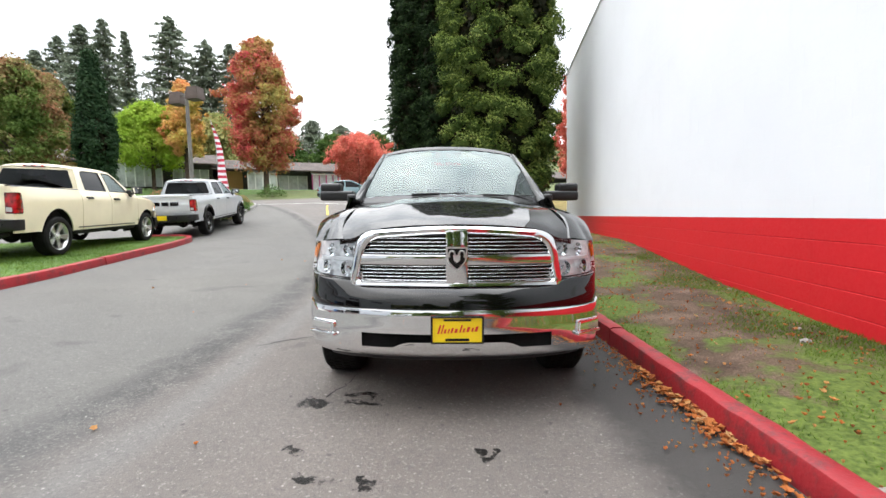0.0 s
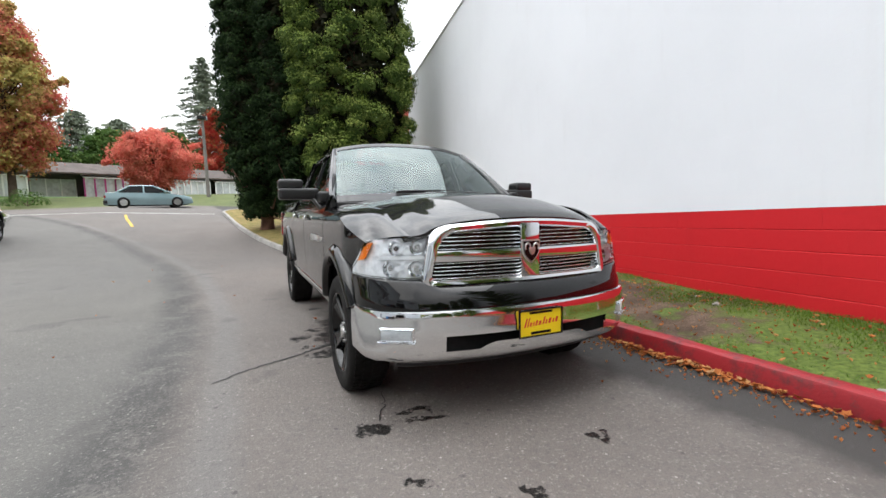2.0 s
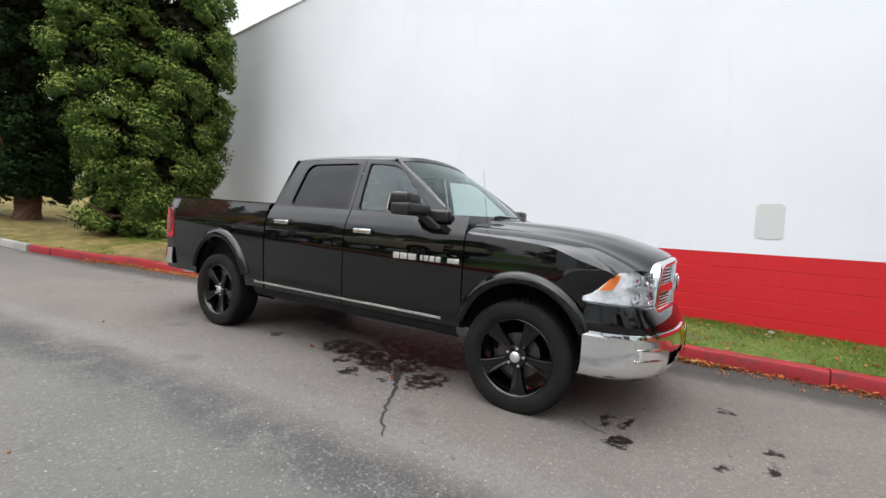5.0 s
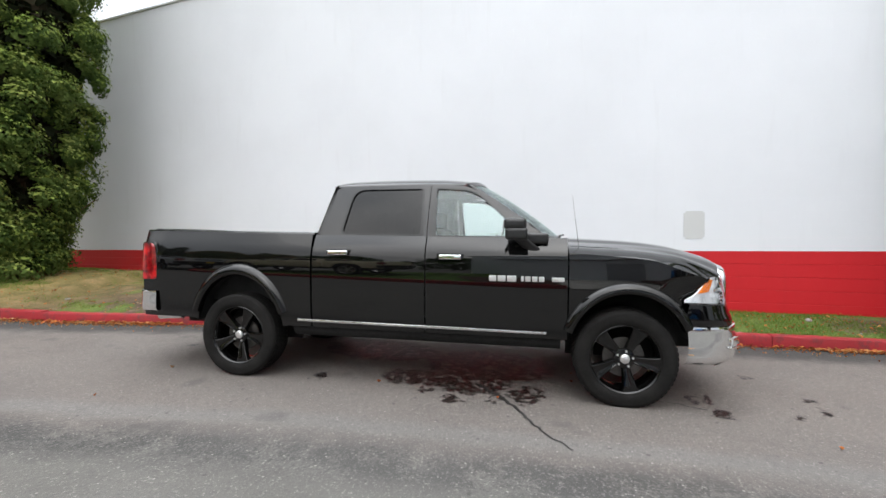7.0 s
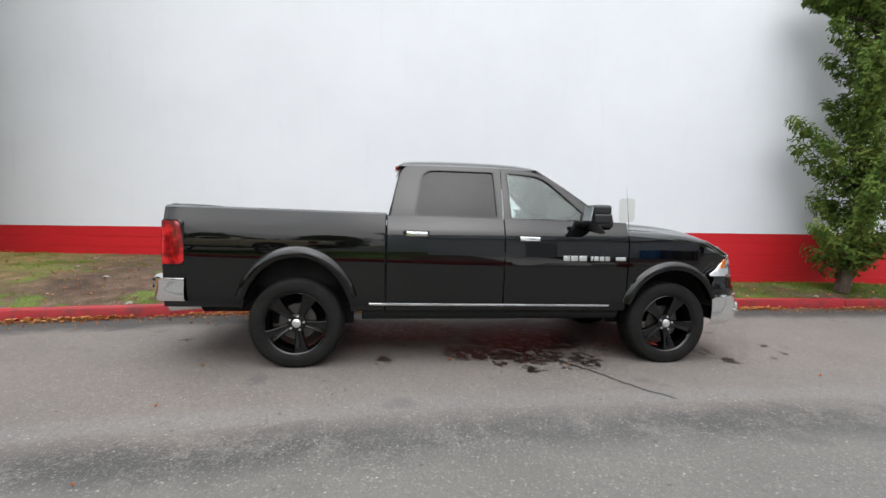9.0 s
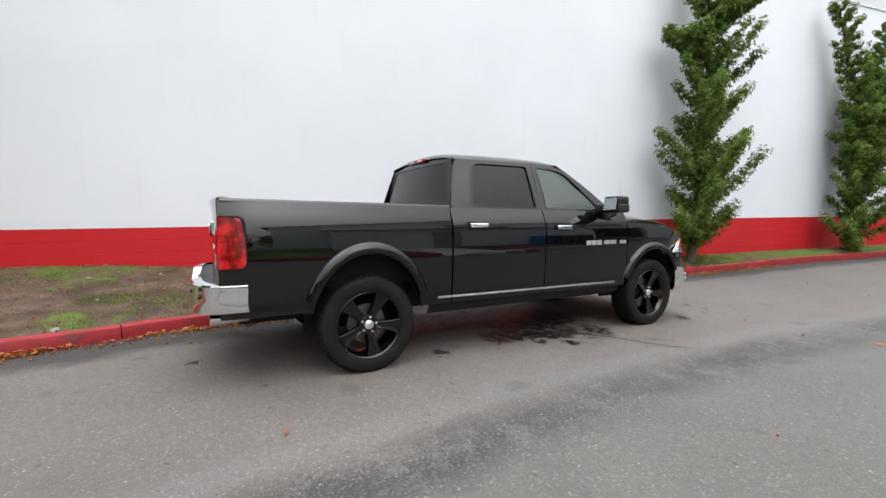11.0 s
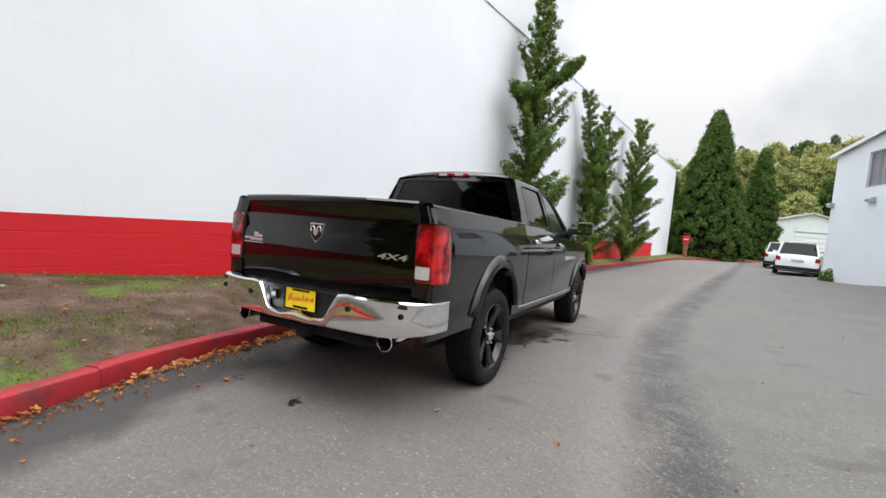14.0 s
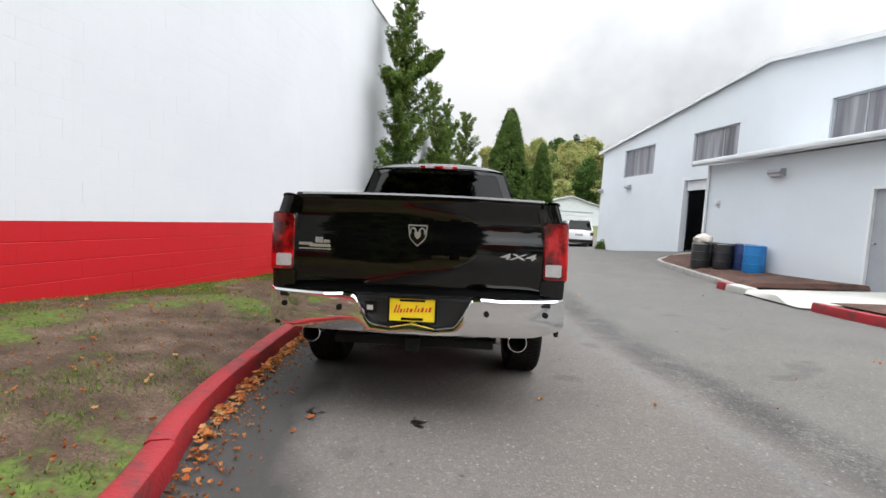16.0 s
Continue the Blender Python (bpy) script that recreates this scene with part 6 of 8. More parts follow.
# dead brown inner leaves, darkened further: shade between puffs is in the colour
m_inner = leafy("painted_shade_inner_foliage", [(0.008, 0.012, 0.005), (0.014, 0.017, 0.007), (0.030, 0.019, 0.011)], through=0.1)


def columnar(name, x, y, z, h, r, material, label, seed, count, clear=0.9, trunk_r=0.28, size=0.085, clump=0.34, taper=0.45, sag=0.55, per=150, tip=None):
    """A tall dense evergreen whose foliage hangs in puffs on a column; taper: the share of the height that narrows."""
    rg = np.random.default_rng(seed)
    t = thing(name, Matrix.Translation((x, y, z)), label, "tree")
    bm = bmesh.new()
    limb(bm, [(0, 0, -0.2), (0.03, 0, 0.4), (0.0, 0.03, h * 0.4), (0, 0, h * 0.9)], trunk_r * 1.25, 0.05, 12)
    for i in range(7):
        a = rg.uniform(0, math.tau)
        limb(bm, [(0, 0, clear * 0.8 + i * 0.25), (0.6 * r * math.cos(a), 0.6 * r * math.sin(a), clear * 0.6 + i * 0.22), (r * math.cos(a) * 0.9, r * math.sin(a) * 0.9, clear + i * 0.3)], 0.05, 0.015, 6)
    part("trunk", bm, m_bark_red, t, "reddish fibrous trunk", 60)

    def girth(f, a, zz):
        prof = min(1.0, sag + 1.6 * f) * min(1.0, max(0.0, (1 - f) / taper) ** 0.75)
        return r * prof * (0.90 + 0.22 * noise.noise((math.cos(a) * 1.5 + seed, math.sin(a) * 1.5, zz * 0.55)))
    # puffs of short sprays, each a half ball that faces outwards and up
    n_cl = count // per
    cs, os_, ks = [], [], []
    for i in range(n_cl):
        f = ((i + rg.uniform()) / n_cl) ** 1.12
        zz = clear + (h - clear) * f
        a = i * 2.399963 + rg.normal(0, 0.25)
        rr = girth(f, a, zz) * (rg.uniform(0.78, 1.04) if tip is not None else rg.uniform(0.80, 1.02)) - 0.3 * clump
        d = np.array([math.cos(a), math.sin(a), rg.uniform(0.3, 0.9)])
        d /= np.linalg.norm(d)
        big = clump * rg.uniform(0.6, 1.35) * (1.0 if f < 0.75 else 1.2)
        p = rg.normal(0, 1, (per, 3))
        p /= np.linalg.norm(p, axis=1, keepdims=True)
        p += d * np.maximum(0, -(p @ d) * 1.6)[:, None]
        k = rg.uniform(0.0, 1.0, (per, 1))
        # weight for the lit tip colour, higher towards the puff's top
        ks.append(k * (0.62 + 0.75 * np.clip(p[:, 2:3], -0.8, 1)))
        core = 0.72 if tip is not None else 0.55
        q = p * (core + (1 - core) * k ** 0.35) * np.array([1, 1, 0.80 if tip is not None else 1.0]) * big * (1 + 0.22 * np.sin(p @ np.array([7.0, 5.0, 9.0]) + i))[:, None]
        cs.append(np.array([rr * math.cos(a), rr * math.sin(a), zz]) + q)
        os_.append(p + np.array([0, 0, 0.25]))
    cs, os_ = np.concatenate(cs), np.concatenate(os_)
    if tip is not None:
        # paler new growth outside each puff, more on top as light painted in
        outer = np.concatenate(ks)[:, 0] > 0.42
        leaves("outer_foliage", cs[outer], os_[outer], size, tip, t, "paler foliage tips with top light in their colour", seed + 2, 0.16, 0.6, sides=3)
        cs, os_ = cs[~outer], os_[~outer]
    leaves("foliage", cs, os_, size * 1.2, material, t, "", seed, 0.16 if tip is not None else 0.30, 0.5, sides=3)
    # inside of the crown: dead brown leaves, with shade put into their colour
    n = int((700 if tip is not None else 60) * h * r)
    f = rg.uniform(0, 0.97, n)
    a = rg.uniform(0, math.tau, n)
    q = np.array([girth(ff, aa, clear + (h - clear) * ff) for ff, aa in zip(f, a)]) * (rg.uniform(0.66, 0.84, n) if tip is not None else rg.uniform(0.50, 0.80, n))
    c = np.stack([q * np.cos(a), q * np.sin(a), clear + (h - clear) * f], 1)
    leaves("inner_foliage", c, np.stack([np.cos(a), np.sin(a), 0.2 + 0 * a], 1), 0.20 if tip is not None else 0.34 * r ** 0.5 + 0.12, m_inner, t, "dark inner foliage with shade in its colour", seed + 1, 0.8 if tip is not None else 0.25, 0.9, sides=3)
    return t


def twisted(name, x, y, z, leaders, label, seed, lower=(0.7, 0.75), big=()):
    """A wind-shaped juniper: leaders with upswept, tufted branches. Each leader: base height, lean x, lean y, height, reach."""
    rg = np.random.default_rng(seed)
    t = thing(name, Matrix.Translation((x, y, z)), label, "tree")
    bm = bmesh.new()
    cs, os_ = [], []

    def tuft(c, d, r, k):
        p = rg.normal(0, 1, (k, 3))
        p /= np.linalg.norm(p, axis=1, keepdims=True)
        p *= rg.uniform(0.15, 1.0, (k, 1)) ** 0.6 * r
        p[:, 2] *= 0.75
        p += np.asarray(d) * np.clip((p @ np.asarray(d))[:, None], 0, None) * 0.9
        cs.append(np.asarray(c) + p)
        os_.append(p / r + np.asarray(d) * 0.6)

    def spray(p0, d, length, r0, fat=1.0):
        d = Vector(d).normalized()
        m = max(2, int(length / 0.15))
        pts = [Vector(p0) + d * (length * i / m) + Vector((0, 0, 0.25 * length * (i / m) ** 2)) for i in range(m + 1)]
        limb(bm, pts, r0, 0.008, 5)
        for i in range(1, m + 1):
            w = fat * (r0 + 0.25 * (1 - 0.35 * i / m)) * rg.uniform(0.7, 1.25)
            tuft(pts[i], (d * 0.7 + Vector((0, 0, 0.6))).normalized(), w, int(50 + 400 * w))
    for z0, lx, ly, hh, width in leaders:
        m = 9
        pts = [Vector((lx * (i / m) ** 1.6, ly * (i / m) ** 1.6, z0 + (hh - z0) * i / m)) + Vector((0.05 * math.sin(i * 1.7 + seed), 0.05 * math.cos(i * 2.1), 0)) for i in range(m + 1)]
        if z0 > 0.3:
            pts = [Vector((0, 0, z0 * 0.5))] + pts
        limb(bm, pts, 0.11 if z0 < 0.3 else 0.07, 0.015, 8)
        nb = int((hh - z0) * 11)
        for b in range(nb):
            f = (b + rg.uniform(0, 0.8)) / nb
            if z0 < 0.3 and f < 0.02:
                continue
            i = min(len(pts) - 2, int(f * (len(pts) - 1)))
            p = pts[i].lerp(pts[i + 1], f * (len(pts) - 1) - i)
            a = b * 2.399963 + rg.normal(0, 0.4)
            # layered: long branches alternate with short ones
            ln = width * (1.05 - 0.80 * f) * (0.78 + 0.22 * math.sin(f * (hh - z0) * 4.5 + seed)) * rg.uniform(0.75, 1.1)
            d = (math.cos(a), math.sin(a), rg.uniform(0.1, 0.7) + 0.5 * f)
            if ln * math.cos(a) + p.x > 0.55:
                ln *= 0.45
            spray(p, d, max(0.15, ln), 0.022, 1.0 - 0.45 * f)
    for bz, dx, dy, dz, ln in big:
        p0 = Vector((0, 0, bz))
        d = Vector((dx, dy, dz)).normalized()
        m = 8
        pts = [p0 + d * (ln * i / m) + Vector((0, 0, 0.25 * ln * (i / m) ** 2)) for i in range(m + 1)]
        limb(bm, pts, 0.05, 0.012, 6)
        for i in range(1, m + 1):
            for _ in range(3):
                a = rg.uniform(0, math.tau)
                spray(pts[i], (math.cos(a) * 0.6 + d.x * 0.5, math.sin(a) * 0.6 + d.y * 0.5, 0.8), 0.28 * (1.15 - i / m) + 0.10, 0.014, 0.85)
    part("trunk", bm, m_bark, t, "grey-brown twisted trunk", 60)
    leaves("foliage", np.concatenate(cs), np.concatenate(os_), 0.095, m_juniper, t, "", seed, 0.35, 0.34)
    return t


def broadleaf(name, x, y, z, h, r, material, label, seed, count, size=0.2, clear=0.22, spread=1.0, group="", nb=130):
    """A tree with limbs and a full crown of many leaf clumps with gaps."""
    rg = np.random.default_rng(seed)
    t = thing(name, Matrix.Translation((x, y, z)), label, "tree", group)
    bm = bmesh.new()
    limb(bm, [(0, 0, -0.3), (0.05, 0, h * clear), (0, 0.05, h * 0.6), (0, 0, h * 0.9)], 0.035 * h ** 0.8 + 0.03, 0.02, 8)
    cs, os_ = [], []
    per = max(12, int(count * 1.5 / nb))
    for i in range(nb):
        f = ((i + rg.uniform()) / nb) ** 0.9
        zz = h * (clear + (1 - clear) * f)
        env = math.sin(math.pi * min(1, (0.16 + 0.80 * f) ** spread)) ** 0.55 * (1.0 - 0.18 * f)
        a = i * 2.399963 + rg.normal(0, 0.3)
        lump = 0.82 + 0.55 * noise.noise((math.cos(a) * 1.4 + seed, math.sin(a) * 1.4, zz * 2.2 / r))
        rr = max(0.0, r * env * lump - 0.12 * r) * math.sqrt(rg.uniform(0.25, 1.0))
        c = np.array([rr * math.cos(a), rr * math.sin(a), zz - 0.03 * h])
        br = r * rg.uniform(0.10, 0.25)
        if i % 4 == 1:
            c, br = c * np.array([1.22, 1.22, 1.04]), r * rg.uniform(0.06, 0.10)
        if i % 2 == 0:
            limb(bm, [(0, 0, max(h * clear * 0.8, zz - rr * 0.9)), tuple(c * np.array([0.55, 0.55, 1]) - np.array([0, 0, rr * 0.2])), tuple(c)], 0.015 + 0.003 * h, 0.008, 5)
        p = rg.normal(0, 1, (per, 3))
        p /= np.linalg.norm(p, axis=1, keepdims=True)
        p *= rg.uniform(0.05, 1.0, (per, 1)) ** 0.5 * br * np.where(rg.uniform(size=(per, 1)) < 0.15, 1.6, 1.0)
        p[:, 2] *= 0.8
        cs.append(c + p)
        os_.append(p / br + np.array([0, 0, 0.5]))
    part("trunk", bm, m_bark, t, "dark bare trunk and limbs", 60)
    leaves("foliage", np.concatenate(cs), np.concatenate(os_), size * 1.1, material, t, "", seed, 0.7, 0.75, sides=3)
    return t


def fir(name, x, y, z, h, r, label, seed, count=5200, size=0.36, bare=0.08, material=None, group="tall firs on the hill"):
    """A tall fir: whorls of drooping branches round a straight trunk, with gaps."""
    rg = np.random.default_rng(seed)
    t = thing(name, Matrix.Translation((x, y, z)), label, "tree", group)
    bm = bmesh.new()
    limb(bm, [(0, 0, -1.5), (0.1, 0, h * 0.5), (0, 0, h)], 0.012 * h + 0.06, 0.03, 7)
    cs, os_ = [], []
    nb = 150
    for i in range(nb):
        f = (i + rg.uniform(0, 1)) / nb
        zz = h * (bare + (1 - bare) * f)
        a = i * 2.399963 + rg.normal(0, 0.4)
        ln = 1.12 * r * min(1.0, 0.75 + f) * (1 - f) ** 0.62 * rg.uniform(0.62, 1.12) * (0.9 + 0.75 * noise.noise((a, zz * 0.5, seed))) + 0.15
        d = np.array([math.cos(a), math.sin(a), 0])
        k = max(10, int(count * 2.6 / nb * (0.5 + 1.1 * (1 - f))))
        s = rg.uniform(0.05, 1.0, k) ** 0.8
        droop = -0.30 * ln * s ** 1.5 + 0.12 * ln * s
        side = np.array([-d[1], d[0], 0])
        p = d * (ln * s)[:, None] + side * (rg.normal(0, 0.30, k) * ln * (1.1 - s) + rg.normal(0, 0.1, k))[:, None] + rg.normal(0, 0.10, (k, 3))
        p[:, 2] += zz + droop
        limb(bm, [(0, 0, zz), tuple(d * ln * 0.95 + np.array([0, 0, zz - 0.15 * ln]))], 0.03, 0.01, 4)
        cs.append(p)
        os_.append(np.tile(np.array([d[0] * 0.6, d[1] * 0.6, 1.0]), (k, 1)))
    part("trunk", bm, m_bark, t, "straight dark trunk", 60)
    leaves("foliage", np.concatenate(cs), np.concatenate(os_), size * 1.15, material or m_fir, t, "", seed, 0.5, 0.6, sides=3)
    return t


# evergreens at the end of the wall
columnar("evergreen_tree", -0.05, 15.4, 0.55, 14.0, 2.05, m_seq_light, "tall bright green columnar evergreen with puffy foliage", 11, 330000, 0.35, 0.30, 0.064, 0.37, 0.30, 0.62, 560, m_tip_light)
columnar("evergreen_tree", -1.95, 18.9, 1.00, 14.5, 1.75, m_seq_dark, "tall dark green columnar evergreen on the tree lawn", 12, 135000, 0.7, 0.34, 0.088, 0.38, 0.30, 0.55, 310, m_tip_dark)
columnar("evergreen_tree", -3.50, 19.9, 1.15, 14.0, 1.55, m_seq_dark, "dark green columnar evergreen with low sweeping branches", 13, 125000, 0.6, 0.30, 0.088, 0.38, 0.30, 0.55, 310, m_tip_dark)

# wind-shaped junipers against the wall
twisted("juniper_tree", 2.05, -1.45, 0.20, [(0.0, 0.15, -0.35, 7.9, 1.80)], "tall twisted green juniper against the white wall", 21, big=[(5.0, -0.5, -0.75, 0.55, 1.5), (4.6, 0.2, 0.9, 0.2, 0.8)])
twisted("juniper_tree", 2.15, -7.8, 0.18, [(0.0, 0.1, 0.0, 3.6, 1.65), (2.2, 0.25, 1.25, 6.6, 1.1), (2.4, -0.1, -0.4, 6.2, 1.1), (3.0, -0.3, -1.5, 5.6, 1.0)], "forked twisted juniper against the white wall", 22)
twisted("juniper_tree", 2.15, -13.5, 0.18, [(0.0, -0.1, -0.6, 7.2, 1.95)], "narrow twisted juniper against the white wall", 23, big=[(3.2, -0.5, -0.8, 0.35, 1.6), (2.4, -0.5, -0.8, 0.3, 1.3)])

# clipped cedars and small things at the far end of the drive
columnar("cedar_tree", 0.55, -33.8, 0.15, 12.4, 3.4, m_cedar, "broad conical bright green cedar at the end of the drive", 31, 70000, 0.1, 0.25, 0.14, 0.36, 0.85, 0.85, 80)
columnar("cedar_tree", -2.9, -39.0, 0.25, 9.9, 2.1, m_cedar, "smaller conical green cedar at the end of the drive", 32, 42000, 0.1, 0.22, 0.14, 0.34, 0.85, 0.85, 80)
columnar("cedar_tree", 4.2, -36.0, 0.25, 8.0, 2.0, m_cedar, "conical green cedar behind the wall", 33, 18000, 0.1, 0.22, 0.16, 0.36, 0.85, 0.85, 80)

# the planted slope across the street
broadleaf("maple_tree", -24.2, 42.5, land(-24.2, 42.5), 15.4, 4.6, m_maple_mix, "tall maple turning crimson over green", 41, 40000, 0.19, 0.20, 1.05, nb=340)
broadleaf("maple_tree", -16.3, 48.7, land(-16.3, 48.7) - 0.6, 6.6, 4.5, m_maple_orange, "low spreading orange-red maple on the lawn", 42, 22000, 0.17, 0.28, 1.35, nb=220)
broadleaf("maple_tree", -14.5, 70.0, land(-14.5, 70), 11.5, 3.4, m_maple_red, "crimson maple behind the shops", 43, 12000, 0.22, 0.2)
broadleaf("maple_tree", 5.6, 33.0, land(3.5, 33), 9.6, 2.6, m_maple_orange, "orange-red maple behind the large building", 44, 14000, 0.16, 0.2)
broadleaf("street_tree", -31.0, 39.8, land(-31.0, 39.8), 11.4, 2.5, m_amber_leaf, "slender street tree turning from lime to orange", 45, 20000, 0.17, 0.40, 0.9, nb=200)
broadleaf("street_tree", -35.2, 40.3, land(-35.2, 40.3), 9.4, 4.6, m_yellow_green, "spreading lime-green street tree", 49, 24000, 0.17, 0.40, 0.95, nb=220)
broadleaf("street_tree", -37.1, 29.6, land(-37, 29.6), 11.4, 4.4, m_rust, "rust and green tree beside the street", 46, 24000, 0.19, 0.25, nb=200)
broadleaf("street_tree", -43.5, 26.0, land(-43, 26), 11.0, 4.6, m_rust, "rust and green tree beside the street", 47, 20000, 0.20, 0.25, nb=200)
columnar("cypress_tree", -27.7, 26.9, land(-27.7, 26.9) + 0.2, 10.2, 1.35, m_cypress, "narrow dark green hornbeam behind the pale pickup", 48, 30000, 0.4, 0.16, 0.15, 0.36, 0.60, 0.40, 80)
for i, (bx, by, bh, br, bm_) in enumerate([(-46.7, 66, 11.0, 6.0, m_green), (-38.5, 74, 10.0, 6.5, m_green), (-58, 60, 10.0, 6.0, m_rust), (-30, 76, 9.0, 6.0, m_green), (-20.6, 72, 8.5, 4.8, m_green), (-66, 50, 10, 6.0, m_green), (-10.5, 78, 9.5, 5.0, m_green), (-52, 52, 8.0, 4.5, m_yellow_green), (-75, 40, 11, 6.0, m_rust), (-2, 80, 10, 6.0, m_green), (-62, 53.5, 17, 6.0, m_rust), (-44, 47.5, 8.5, 5.0, m_green), (-40, 58, 11.0, 5.5, m_hill), (-53, 37, 13.0, 5.5, m_rust)]):
    broadleaf("hill_tree", bx, by, land(bx, by), bh, br, bm_, "leafy tree on the slope behind the shops", 60 + i, 9000, 0.36, 0.08, 1.0, "trees behind the shops")
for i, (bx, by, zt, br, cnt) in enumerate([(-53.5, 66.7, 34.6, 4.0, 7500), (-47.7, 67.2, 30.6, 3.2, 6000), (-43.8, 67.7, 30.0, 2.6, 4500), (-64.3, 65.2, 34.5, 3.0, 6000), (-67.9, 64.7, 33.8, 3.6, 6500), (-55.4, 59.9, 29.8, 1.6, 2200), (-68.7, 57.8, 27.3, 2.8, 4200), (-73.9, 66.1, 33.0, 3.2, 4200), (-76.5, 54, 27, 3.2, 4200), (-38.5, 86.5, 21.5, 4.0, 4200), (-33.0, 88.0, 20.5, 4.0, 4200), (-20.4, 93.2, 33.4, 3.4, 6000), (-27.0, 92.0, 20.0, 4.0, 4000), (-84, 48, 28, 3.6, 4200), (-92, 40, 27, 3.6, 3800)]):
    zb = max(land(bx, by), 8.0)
    fir("fir_tree", bx, by, zb - 1.0, zt - zb + 1.0, br * (2.2 if br > 2.5 else 1.4), "tall fir on the hillside, paled by haze in its colour", 80 + i, int(cnt * 1.3))
# trees that close the lot to the west
for i, (bx, by, bh, br) in enumerate([(-36, 16, 10, 5.0), (-38, 6, 11, 5.5), (-35, -4, 9, 5.0), (-37, -14, 11, 5.5)]):
    broadleaf("lot_tree", bx, by, land(bx, by), bh, br, m_green, "dark leafy tree behind the display lot", 100 + i, 4200, 0.45, 0.08, 1.0, "trees behind the lot")
# the wooded hill to the south
for i, (bx, by, bh, br, bm_) in enumerate([(-10.4, -95, 14, 6.5, m_hill), (-6.6, -87, 10, 4.0, m_green), (-3.4, -108, 13, 6.0, m_hill), (-13.5, -83, 13, 5.5, m_hill), (1.8, -104, 12, 6.0, m_hill), (-19, -88, 14, 6.0, m_hill), (-8.6, -113, 12, 6.0, m_green), (-26, -92, 15, 7.0, m_hill), (9, -98, 11, 6.0, m_hill), (16, -95, 11, 6.5, m_hill), (-16.5, -108, 13, 6.5, m_hill), (-1, -84, 6, 4.0, m_hill), (6, -80, 6, 4.5, m_green), (-34, -85, 14, 7.0, m_hill)]):
    broadleaf("hill_tree", bx, by, land(bx, by) - 0.5, bh * 0.62, br * 0.9, bm_, "pale autumn tree on the southern hillside", 120 + i, 8000, 0.30, 0.06, 1.0, "trees on the southern hill")
for i, (bx, by, bh, br, bm_) in enumerate([(-16, -66, 7.5, 4.2, m_hill), (-11.5, -70, 8.5, 4.2, m_green), (-7.0, -65, 6.0, 3.6, m_hill), (-2.5, -69, 7.0, 4.0, m_green), (2.5, -66, 6.5, 4.2, m_hill), (7.5, -64, 6.5, 4.0, m_green), (-21, -70, 9.0, 4.6, m_green), (-9, -77, 9.0, 4.6, m_hill), (-4, -76, 8.0, 4.2, m_hill), (-14, -76, 8.5, 4.5, m_rust), (1.5, -74, 7.0, 4.2, m_rust)]):
    broadleaf("hill_tree", bx, by, land(bx, by) - 0.4, bh, br, bm_, "bushy tree at the foot of the southern hill", 160 + i, 8000, 0.26, 0.04, 1.0, "trees on the southern hill")
for i, (bx, by, zt, br) in enumerate([(-13.8, -120, 28.5, 2.6), (-10.5, -100, 22.5, 2.2), (3.0, -112, 25.0, 2.6)]):
    fir("fir_tree", bx, by, land(bx, by) - 0.5, zt - land(bx, by), br, "fir on the southern hillside, paled by haze in its colour", 140 + i, 2600, group="firs on the southern hill")


def shrub(name, x, y, z, r, h, material, label, seed, n=900, size=0.09, group=""):
    rg = np.random.default_rng(seed)
    p = rg.normal(0, 1, (n, 3))
    p /= np.linalg.norm(p, axis=1, keepdims=True)
    p[:, 2] = np.abs(p[:, 2])
    k = np.array([1 + 0.25 * noise.noise(tuple(q * 2 + seed)) for q in p])[:, None] * rg.uniform(0.5, 1.0, (n, 1)) ** 0.4
    t = thing(name, Matrix.Translation((x, y, z)), label, "shrub", group)
    bm = bmesh.new()
    for i in range(6):
        a = i * 1.05
        limb(bm, [(0, 0, -0.05), (0.5 * r * math.cos(a), 0.5 * r * math.sin(a), h * 0.6)], 0.02, 0.006, 5)
    part("stems", bm, m_bark, t)
    leaves("foliage", p * k * np.array([r, r, h]), p + np.array([0, 0, 0.3]), size, material, t, "", seed, 0.6, 0.6)
    return t


shrub("shrub", -6.45, -15.6, 0.20, 0.75, 0.75, m_cedar, "low rounded green shrub beside the workshop", 201, 2200, 0.10)
for i, (sx, sy, sr, sh) in enumerate([(-12.9, 18.7, 0.7, 0.7), (-13.9, 20.6, 0.8, 0.9), (-14.9, 22.9, 0.8, 0.7), (-15.9, 24.6, 0.9, 0.8), (-14.6, 21.6, 0.7, 0.6), (-17.5, 22.0, 1.2, 1.1), (-19.5, 24.0, 1.3, 1.0), (-24, 35, 1.6, 1.3), (-20.5, 37, 1.4, 1.1), (-29, 34, 1.6, 1.2)]):
    shrub("shrub", sx, sy, land(sx, sy) + 0.1, sr, sh, m_green if i % 3 else m_rust, "loose green shrub on the planted verge", 210 + i, 900, 0.12, "shrubs on the verge")


# ---- the other parked vehicles ----
def stand(x_rear, y_rear, turn):
    """The pose of a pickup whose right rear wheel stands at a place; turn: degrees from +y."""
    a = radians(turn)
    fx, fy = -math.sin(a), math.cos(a)
    rx, ry = fy, -fx
    cx, cy = x_rear - 0.95 * rx + WB * fx, y_rear - 0.95 * ry + WB * fy
    zf = land(cx, cy)
    zr = land(cx - WB * fx, cy - WB * fy)
    zl, zq = land(cx - rx, cy - ry), land(cx + rx, cy + ry)
    return cx, cy, zf, math.degrees(math.atan2(zf - zr, WB)), math.degrees(math.atan2(zl - zq, 2.0))


